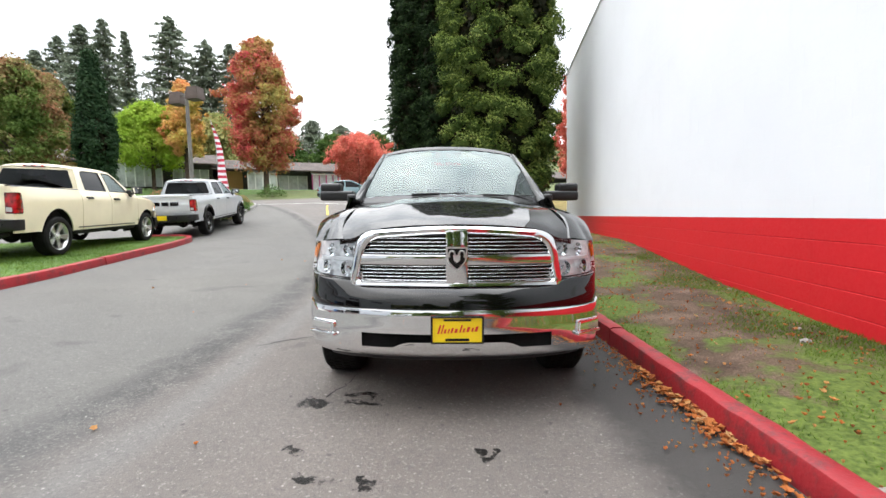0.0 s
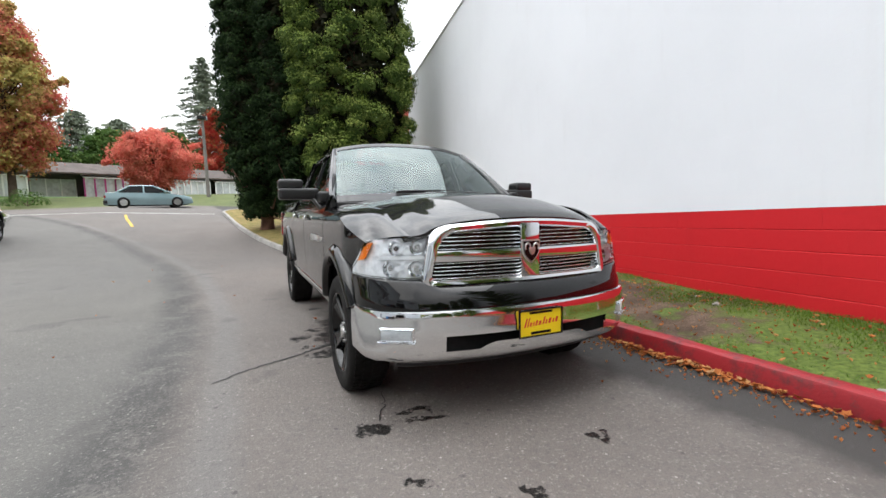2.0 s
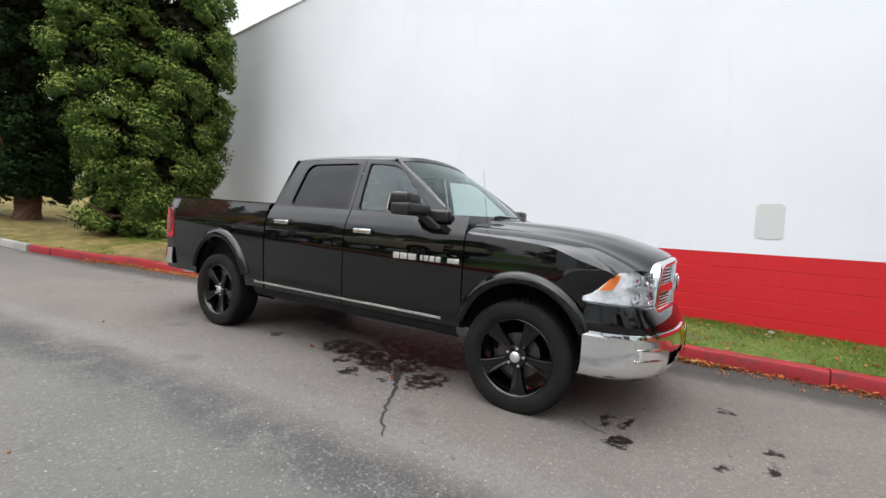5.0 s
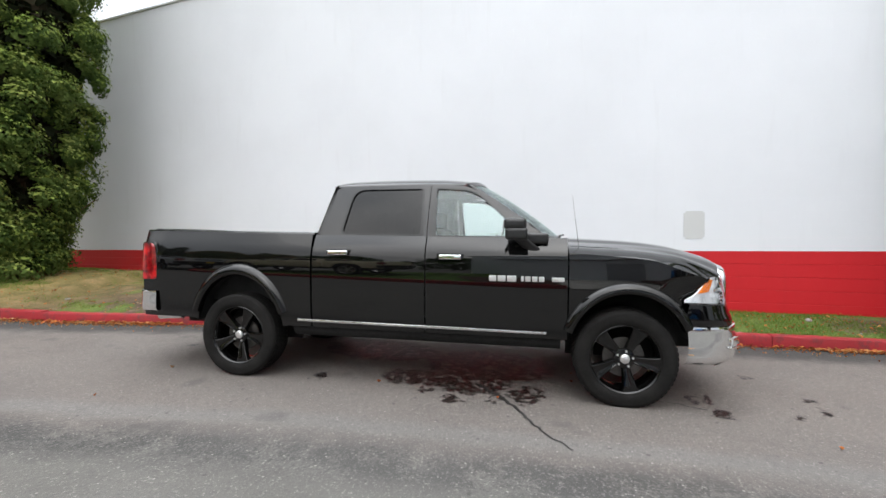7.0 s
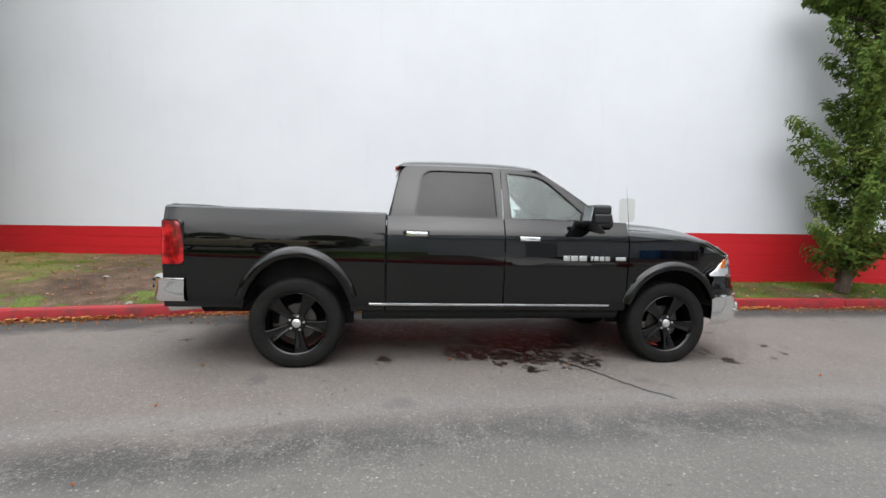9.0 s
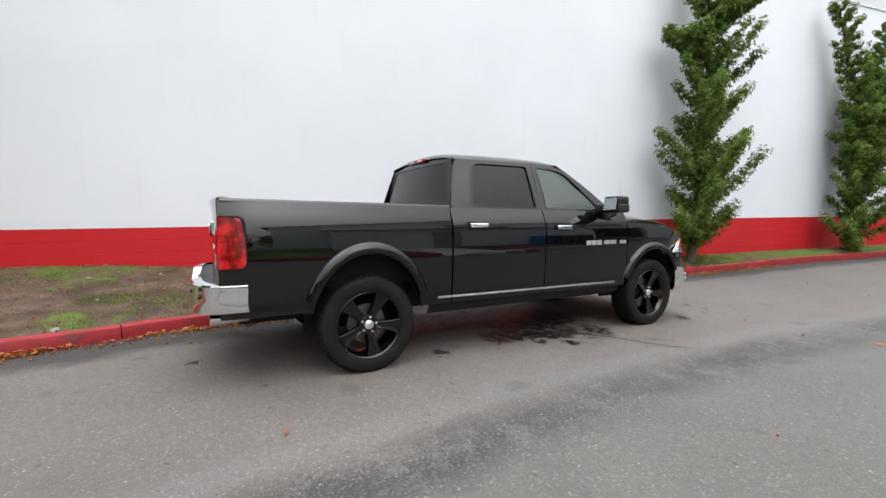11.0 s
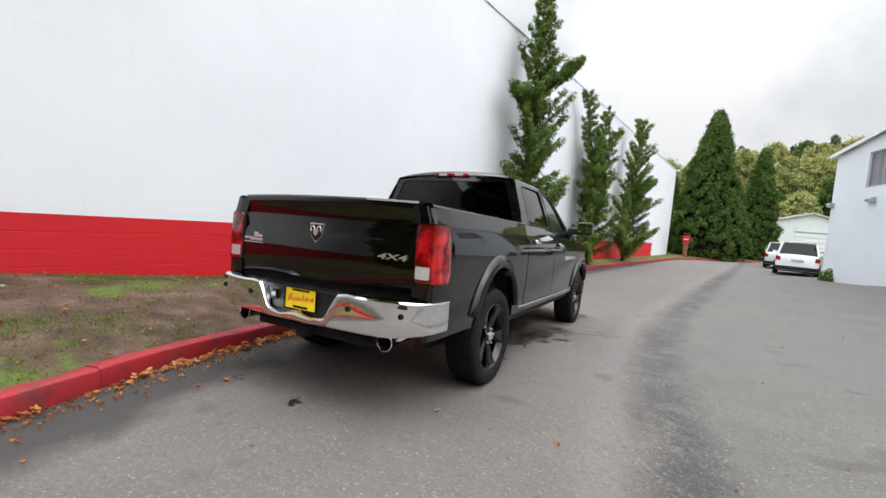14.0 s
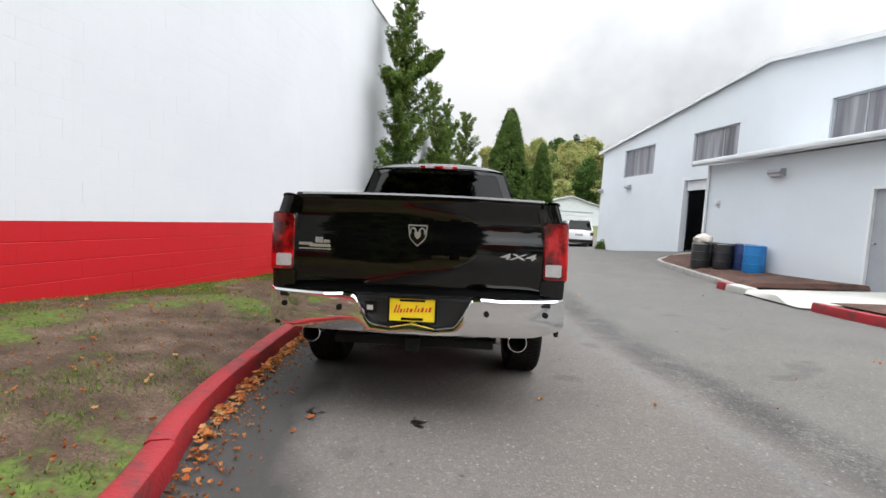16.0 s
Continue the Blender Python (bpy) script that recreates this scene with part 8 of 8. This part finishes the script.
part("gable", bm, m_bldg_trim, gar)
for k in range(5):
    box("door_panel", -3.2, 1.4, 0.0, 0.05, -0.2 + k * 0.55, 0.32 + k * 0.55, m_bldg_trim, gar, 0.01)
box("door_head", -3.3, 1.5, 0.0, 0.08, 2.58, 2.70, m_door_grey, gar)

# ---- the row of shops across the street ----
m_shop_roof = worn("brown_shingle_roof", (0.085, 0.068, 0.060), 0.9, 0, 0.25, 0.8, 12, 0.6, 0.05)
m_shop_wall = worn("tan_shop_wall", (0.46, 0.26, 0.11), 0.8, 0, 0.15, 0.8, 20, 0.2, 0.01)
m_shop_dark = worn("dark_shopfront", (0.05, 0.045, 0.045), 0.5, 0, 0.3, 0.8, 20, 0.1)
m_shop_white = worn("white_shop_frame", (0.78, 0.81, 0.81), 0.5, 0, 0.08, 0.8, 20, 0.1)
# pane tone is pale because the mirrored sky is put into it
m_shop_glass = worn("sky_pale_shop_glass", (0.56, 0.60, 0.62), 0.12, 0, 0.3, 0.5, 3, 0.0)
m_magenta = worn("magenta_shop_panel", (0.40, 0.045, 0.20), 0.6, 0, 0.15, 1.0, 20, 0.0)


def shop_row(name, x0, y0, x1, y1, zb, zt, label, fronts, seed):
    """A long low building between two places; fronts: the shop fronts along it."""
    d = Vector((x1 - x0, y1 - y0))
    L = d.length
    m = Matrix.Translation((x0, y0, zb)) @ Matrix.Rotation(math.atan2(d.y, d.x), 4, "Z")
    t = thing(name, m, label, "building", "shops across the street")
    H = zt - zb
    box("wall", 0, L, 0, 12, -3, H * 0.62, m_shop_dark, t)
    bm = bmesh.new()
    p = [(-1.8, H * 0.56), (2.6, H * 1.02), (13.5, H * 0.56), (13.5, H * 0.62), (2.6, H * 1.02 + 0.12), (-1.8, H * 0.61)]
    f, g = [bm.verts.new((-0.8, a, b)) for a, b in p], [bm.verts.new((L + 0.8, a, b)) for a, b in p]
    bm.faces.new(f)
    bm.faces.new(list(reversed(g)))
    for i in range(6):
        bm.faces.new((f[i], f[(i + 1) % 6], g[(i + 1) % 6], g[i]))
    part("roof", bm, m_shop_roof, t, "brown shingled roof")
    for a, b, kind in fronts:
        if kind == "tan":
            box("panel", a, b, -0.25, 0.0, -2, H * 0.56, m_shop_wall, t, 0.0, "tan wall panel")
            continue
        if kind == "glass":
            w = thing("shop_window")
            w.parent = t
            box("pane", a, b, -0.12, -0.06, -0.6, H * 0.45, m_shop_glass, w)
            n = max(2, round((b - a) / 1.0))
            for i in range(n + 1):
                u = a + (b - a) * i / n
                box("bar", u - 0.05, u + 0.05, -0.18, -0.12, -0.6, H * 0.45, m_shop_white, w)
            continue
        mat = m_magenta if kind == "magenta" else m_shop_white
        w = thing("sun_room")
        w.parent = t
        n = max(2, round((b - a) / 0.75))
        box("pane", a + 0.05, b - 0.05, -1.5, -1.45, -0.6, H * 0.46, m_shop_glass, w)
        for i in range(n + 1):
            u = a + (b - a) * i / n
            box("bar", u - 0.06, u + 0.06, -1.62, -1.50, -0.6, H * 0.46, mat, w)
        bm = bmesh.new()
        q = [(a, -1.65, H * 0.46), (b, -1.65, H * 0.46), (b, -0.1, H * 0.64), (a, -0.1, H * 0.64)]
        lo_, hi_ = [bm.verts.new(v) for v in q], [bm.verts.new((v[0], v[1], v[2] + 0.12)) for v in q]
        bm.faces.new(list(reversed(lo_)))
        bm.faces.new(hi_)
        for i in range(4):
            bm.faces.new((lo_[i], lo_[(i + 1) % 4], hi_[(i + 1) % 4], hi_[i]))
        part("glazed_roof", bm, m_shop_white, w, "white glazed roof")
    for k in range(3):
        u = L * (0.2 + 0.3 * k)
        box("roof_vent", u, u + 0.7, 2.2, 2.9, H * 0.6, H * 0.98, m_shop_white, t, 0.03)
    return t


shop_row("shop_building", -58, 28.3, -33.5, 47.2, 5.8, 9.2, "long low brown-roofed row of shops", [(6.0, 9.0, "white"), (9.2, 12.5, "tan"), (13.5, 17.5, "white"), (18.0, 20.5, "tan"), (21.2, 26.0, "white"), (27.0, 30.5, "glass")], 1)
shop_row("shop_building", -33.0, 47.6, -10.5, 63.5, 5.35, 8.7, "long low brown-roofed row of shops behind the lawn", [(0.5, 2.5, "tan"), (3.0, 6.2, "white"), (6.6, 10.0, "glass"), (10.4, 13.0, "magenta"), (13.0, 15.0, "magenta"), (15.8, 17.8, "tan"), (18.2, 22.5, "white"), (23.2, 26.5, "white")], 2)
shop_row("shop_building", -10.0, 63.8, 16.0, 80.0, 5.1, 8.4, "low brown-roofed shops at the end of the row", [(1.0, 4.0, "glass"), (4.5, 7.0, "white"), (8.0, 12.0, "tan"), (13.0, 20.0, "glass")], 3)
# the grass slope that climbs to the shops
bm = bmesh.new()
rows = []
front = [((-66, 22.1), 5.2), ((-58, 28.3), 5.2), ((-46, 37.6), 5.15), ((-33.3, 47.4), 4.9), ((-22, 55.4), 4.7), ((-10.5, 63.5), 4.55), ((3, 71.9), 4.45), ((16, 80), 4.4)]
for i in range(len(front)):
    (ax, ay), az = front[i]
    row = []
    for j in range(9):
        f = j / 8
        px_, py_ = ax + 10.0 * f * 0.60, ay - 10.0 * f * 0.80
        row.append((px_, py_, (az + 0.10) * (1 - f ** 1.4) + (land(px_, py_) - 0.05) * f ** 1.4 + 0.12 * noise.noise((px_ * 0.4, py_ * 0.4, 2.0))))
    rows.append(row)
add_grid(bm, rows)
tagged(part("lawn_slope", bm, m_lawn, smooth=60), "grassy slope climbing to the row of shops", "lawn", kind="structure")

# ---- street furniture ----
m_pole = worn("weathered_pole", (0.16, 0.15, 0.14), 0.8, 0, 0.25, 2, 30, 0.2)
m_lamp_brown = worn("brown_lamp_housing", (0.060, 0.038, 0.030), 0.6, 0, 0.2, 2, 30, 0.1)
lp = thing("lamp_post", Matrix.Translation((-19.1, 24.9, land(-19.1, 24.9))), "tall grey lamp post with two dark lamp heads", "lamp post")
cyl("pole", (0, 0, -0.2), (0, 0, 7.2), 0.14, m_pole, lp, 0.10, 12)
for s in (-1, 1):
    cyl("arm", (0, 0, 7.0), (s * 0.7, -0.3 * s, 7.05), 0.05, m_pole, lp, n=8)
    bm = bmesh.new()
    cx_, cy_ = s * 0.88, -0.40 * s
    q = [[bm.verts.new((cx_ + a * w, cy_ + b * w, z)) for a, b in ((-0.40, -0.36), (0.40, -0.36), (0.40, 0.36), (-0.40, 0.36))] for w, z in ((1.0, 6.55), (1.0, 6.72), (0.82, 7.28))]
    for u, v in zip(q, q[1:]):
        for i in range(4):
            bm.faces.new((u[i], u[(i + 1) % 4], v[(i + 1) % 4], v[i]))
    bm.faces.new(q[0])
    bm.faces.new(q[-1])
    part("lamp_head", bm, m_lamp_brown, lp, "brown tapered lamp head")
lp2 = thing("lamp_post", Matrix.Translation((-10.4, 42.5, land(-10.4, 42.5))), "pale wooden lamp post on the lawn", "lamp post")
cyl("pole", (0, 0, -0.2), (0, 0, 6.6), 0.16, m_pole, lp2, 0.11, 12)
box("lamp_head", -0.35, 0.35, -0.3, 0.3, 6.6, 6.9, m_satin_black, lp2, 0.03)

m_flag = Nodes("striped_banner", (0.7, 0.7, 0.72), 0.7)
fz = m_flag.n.new("ShaderNodeTexWave")
fz.wave_type, fz.bands_direction = "BANDS", "Z"
fz.inputs["Scale"].default_value = 1.3
fz.inputs["Distortion"].default_value = 1.2
m_flag.l.new(m_flag.obj(), fz.inputs["Vector"])
m_flag.colour(m_flag.ramp(fz.outputs["Fac"], [(0.45, (0.50, 0.03, 0.06)), (0.55, (0.72, 0.72, 0.74))]))
fl = thing("feather_flag", pose(-12.35, 17.75, land(-12.35, 17.75) + 0.1, 0, 0, 20), "tall red and white striped feather flag", "flag")
pts = [(0.18 * max(0, (i / 16) - 0.6) ** 2 * 6, 0, 4.4 * i / 16) for i in range(17)]
bm = bmesh.new()
limb(bm, [Vector((-p[0], 0, p[2])) for p in pts], 0.018, 0.008, 6)
part("flag_pole", bm, m_steel, fl)
bm = bmesh.new()
rows = []
for i in range(2, 17):
    f = i / 16
    w = 0.46 * (1 - f) ** 0.6 + 0.03
    x0 = -0.18 * max(0, f - 0.6) ** 2 * 6
    rows.append([(x0 + w * k / 5, 0.05 * math.sin(3 * f * 4 + k), 0.25 + 4.1 * f - 0.10 * k / 5) for k in range(6)])
add_grid(bm, rows)
r = bmesh.ops.extrude_face_region(bm, geom=bm.faces[:])
for v in r["geom"]:
    if isinstance(v, bmesh.types.BMVert):
        v.co.y += 0.004
part("flag_cloth", bm, m_flag.m, fl, "striped cloth", 60)

# road paint on the climb to the street
m_line = worn("worn_yellow_line", (0.50, 0.34, 0.06), 0.8, 0, 0.3, 3, 30, 0.2)
m_line_w = worn("worn_white_line", (0.55, 0.55, 0.52), 0.8, 0, 0.3, 3, 30, 0.2)


def stripe(name, pts, w, material, label):
    rows = []
    for i, p in enumerate(pts):
        a, b = Vector(pts[max(i - 1, 0)]), Vector(pts[min(i + 1, len(pts) - 1)])
        d = (b - a).normalized()
        n = Vector((d.y, -d.x)) * w / 2
        rows.append([(p[0] - n.x, p[1] - n.y, land(p[0] - n.x, p[1] - n.y) + 0.02), (p[0] + n.x, p[1] + n.y, land(p[0] + n.x, p[1] + n.y) + 0.02)])
    bm = bmesh.new()
    add_grid(bm, rows)
    return tagged(part(name, bm, material), label, "road marking", kind="structure")


stripe("trim_yellow_line", [(-9.0, 21.6), (-9.5, 22.8), (-10.2, 24.4), (-10.8, 26.0)], 0.12, m_line, "worn yellow centre line on the drive")
stripe("trim_white_line", [(-30, 27.6), (-20, 27.2), (-12, 26.8), (-6.9, 26.9)], 0.15, m_line_w, "worn white stop line at the cross street")


# ---- litter, grass and cracks by the drive ----
rs = np.random.default_rng(77)
m_leaf_litter = leafy("fallen_orange_leaves", [(0.13, 0.060, 0.032), (0.28, 0.085, 0.030), (0.44, 0.15, 0.045), (0.46, 0.25, 0.10), (0.36, 0.27, 0.18)], 0.7, 0.15)
m_grass = leafy("grass_blades", [(0.050, 0.100, 0.012), (0.085, 0.150, 0.020), (0.13, 0.205, 0.032), (0.18, 0.215, 0.055)], 0.7, 0.2)


def litter(name, places, size, label, seed):
    """Curled fallen leaves with pointed lobes, as one mesh."""
    rg = np.random.default_rng(seed)
    verts, faces = [], []
    for x, y, z in places:
        s = size * rg.uniform(0.5, 1.4)
        a0, curl = rg.uniform(0, math.tau), rg.uniform(0.1, 0.5)
        tx, ty = rg.normal(0, 0.25, 2)
        o = len(verts)
        verts.append((x, y, z + 0.006))
        for k in range(10):
            a = a0 + k * math.tau / 10
            r = s * (0.5 if k % 2 == 0 else 0.33) * rg.uniform(0.8, 1.15)
            px, py = r * math.cos(a), r * math.sin(a)
            verts.append((x + px, y + py, z + 0.006 + curl * r * 0.6 + tx * px + ty * py + 0.012))
        faces += [(o, o + 1 + k, o + 1 + (k + 1) % 10) for k in range(10)]
    return tagged(raw(name, verts, faces, m_leaf_litter), label, "fallen leaves", kind="stuff")


gut_pts = []
near = [p for p in bank_edge if -4 < p.y < 13]
for i in range(len(near) - 1):
    p, q = near[i], near[i + 1]
    d = (q - p).normalized()
    n = Vector((-d.y, d.x))
    dens = 17 if (p.y < 3.4 or p.y > 6.5) else 8
    dens = int(dens * (0.15 + 1.9 * max(0, 0.40 + 1.3 * noise.noise((p.x * 0.9, p.y * 0.9, 2.0)))))
    for _ in range(dens):
        off = abs(rs.normal(0, 0.055)) + 0.01
        s = p + d * rs.uniform(0, 0.2) + n * off
        gut_pts.append((s.x, s.y, land(s.x, s.y) + max(0, 0.03 - off * 0.2) * rs.uniform(0, 1)))
litter("gutter_leaves", gut_pts, 0.046, "orange autumn leaves drifted along the red kerb", 5)
bits = []
for i in range(len(near) - 1):
    p, q = near[i], near[i + 1]
    d = (q - p).normalized()
    n = Vector((-d.y, d.x))
    for _ in range(30):
        s = p + d * rs.uniform(0, 0.2) + n * (abs(rs.normal(0, 0.15)) + 0.01)
        bits.append((s.x, s.y, land(s.x, s.y) + 0.001))
litter("leaf_crumbs", bits, 0.020, "crumbled leaves and seeds in the gutter", 6)
road = [(x, y, land(x, y)) for x, y in zip(rs.uniform(-5.5, 0.6, 36), rs.uniform(-2, 12, 36))]
litter("road_leaves", road, 0.042, "single autumn leaves scattered on the asphalt", 7)

# bank: blades where the turf is green, leaves and stones on top
bi0 = next(i for i, p in enumerate(both) if p.y > -3.0)
bi1 = next(i for i, p in enumerate(both) if p.y > 16.0)
cells = []
for i in range(bi0, bi1):
    for j in range(NB - 1):
        a, b, c = Vector(rows_bank[i][j]), Vector(rows_bank[i + 1][j]), Vector(rows_bank[i][j + 1])
        cells.append((a, b - a, c - a))
verts, faces = [], []
for a, u, v in cells:
    area = u.cross(v).length
    for _ in range(int(area * 4200 + rs.uniform(0, 1))):
        p = a + u * rs.uniform(0, 1) + v * rs.uniform(0, 1)
        g = noise.noise((p.x * 0.9, p.y * 0.9, 5.0)) + 0.5 * noise.noise((p.x * 3.1, p.y * 3.1, 2.0)) + rs.normal(0, 0.16) - 0.38 * min(1, max(0, (p.y - 4.5) / 3.5)) + 0.16 * min(1, max(0, (4.0 - p.y) / 2))
        if g < -0.02:
            continue
        hgt, an = rs.uniform(0.014, 0.042) * (0.7 + 0.8 * min(1, max(0, g))), rs.uniform(0, math.tau)
        w = rs.uniform(0.002, 0.0042)
        lx, ly = rs.normal(0, 0.55, 2) * hgt
        o = len(verts)
        verts += [(p.x - w * math.cos(an), p.y - w * math.sin(an), p.z - 0.004), (p.x + w * math.cos(an), p.y + w * math.sin(an), p.z - 0.004), (p.x + lx, p.y + ly, p.z + hgt)]
        faces.append((o, o + 1, o + 2))
tagged(raw("grass", verts, faces, m_grass), "short patchy grass on the bank", "grass", kind="stuff")
bank_leaves = []
for _ in range(650):
    a, u, v = cells[rs.integers(0, len(cells))]
    p = a + u * rs.uniform(0, 1) + v * rs.uniform(0, 1)
    bank_leaves.append((p.x, p.y, p.z + 0.012))
litter("bank_leaves", bank_leaves, 0.036, "orange and tan leaves lying on the bank", 8)
debris = []
for _ in range(2600):
    a, u, v = cells[rs.integers(0, len(cells))]
    p = a + u * rs.uniform(0, 1) + v * rs.uniform(0, 1)
    debris.append((p.x, p.y, p.z + 0.004))
litter("bank_crumbs", debris, 0.017, "dry crumbs and twigs strewn over the bank", 9)
verts, faces = [], []
for _ in range(60000):
    x, y = rs.uniform(-12.6, -7.2), rs.uniform(3.5, 12.4)
    if not inside((x, y), lot + [(-11.6, 11.0), (-13.5, 5.5), (-13.0, 2.7)]):
        continue
    z, hgt, an, w = land(x, y) + 0.10, rs.uniform(0.025, 0.05), rs.uniform(0, math.tau), 0.005
    lx, ly = rs.normal(0, 0.5, 2) * hgt
    o = len(verts)
    verts += [(x - w * math.cos(an), y - w * math.sin(an), z), (x + w * math.cos(an), y + w * math.sin(an), z), (x + lx, y + ly, z + hgt)]
    faces.append((o, o + 1, o + 2))
tagged(raw("grass", verts, faces, m_grass), "mown green grass under the parked pickup", "grass", kind="stuff")

# stones on the bank
m_stone = worn("grey_stone", (0.24, 0.22, 0.20), 0.9, 0, 0.3, 8, 60, 0.5, 0.01)
for k in range(26):
    a, u, v = cells[rs.integers(0, len(cells))]
    p = a + u * 0.5 + v * 0.5
    r = rs.uniform(0.015, 0.05)
    bm = bmesh.new()
    bmesh.ops.create_icosphere(bm, subdivisions=1, radius=1.0)
    for q in bm.verts:
        e = 1 + 0.35 * noise.noise(tuple(q.co * 1.7 + Vector((k, 0, 0))))
        q.co = Vector((q.co.x * r * 1.3 * e, q.co.y * r * e, q.co.z * r * 0.55 * e))
    ob = tagged(part("stone", bm, m_stone, None, "", 50), "small grey stone lying on the bank", "stone", "stones on the bank")
    ob.location = (p.x, p.y, p.z + r * 0.25)

# the crack that runs from under the truck
m_crack = worn("crack_tar", (0.018, 0.017, 0.016), 0.7, 0, 0.3, 8, 60, 0.2)


def crack(name, pts, w, label):
    fine = []
    for a, b in zip(pts, pts[1:]):
        n = max(2, int(math.dist(a, b) / 0.03))
        for i in range(n):
            t = i / n
            fine.append((a[0] + (b[0] - a[0]) * t + 0.025 * noise.noise((a[0] * 9 + t * 5, a[1] * 7, 1.0)) + rs.normal(0, 0.003), a[1] + (b[1] - a[1]) * t + 0.025 * noise.noise((a[0] * 5, a[1] * 9 + t * 5, 4.0)) + rs.normal(0, 0.003)))
    rows = []
    for i, p in enumerate(fine):
        a, b = Vector(fine[max(i - 1, 0)]), Vector(fine[min(i + 1, len(fine) - 1)])
        d = (b - a).normalized()
        n = Vector((d.y, -d.x)) * w * (0.5 + 0.5 * abs(noise.noise((i * 0.3, 0, 0)))) * (1 - 0.7 * i / len(fine))
        rows.append([(p[0] - n.x, p[1] - n.y, land(*p) + 0.0035), (p[0] + n.x, p[1] + n.y, land(*p) + 0.0035)])
    bm = bmesh.new()
    add_grid(bm, rows)
    return tagged(part(name, bm, m_crack), label, "crack", kind="structure")


crack("trim_crack", [(-1.30, 4.62), (-1.52, 4.38), (-1.72, 4.20), (-2.00, 4.02), (-2.16, 3.88), (-2.32, 3.70)], 0.036, "dark branching crack in the asphalt")
crack("trim_crack", [(-1.22, 2.75), (-1.15, 2.95), (-1.12, 3.2)], 0.010, "short dark crack in the asphalt")


# ---- single blocks of the wall beside the drive ----
for red, dx, yc, zc in singles:
    b = new("block", block_red if red else block_white)
    b.location = (WALL_X + dx, yc, zc)
    b.parent = wall
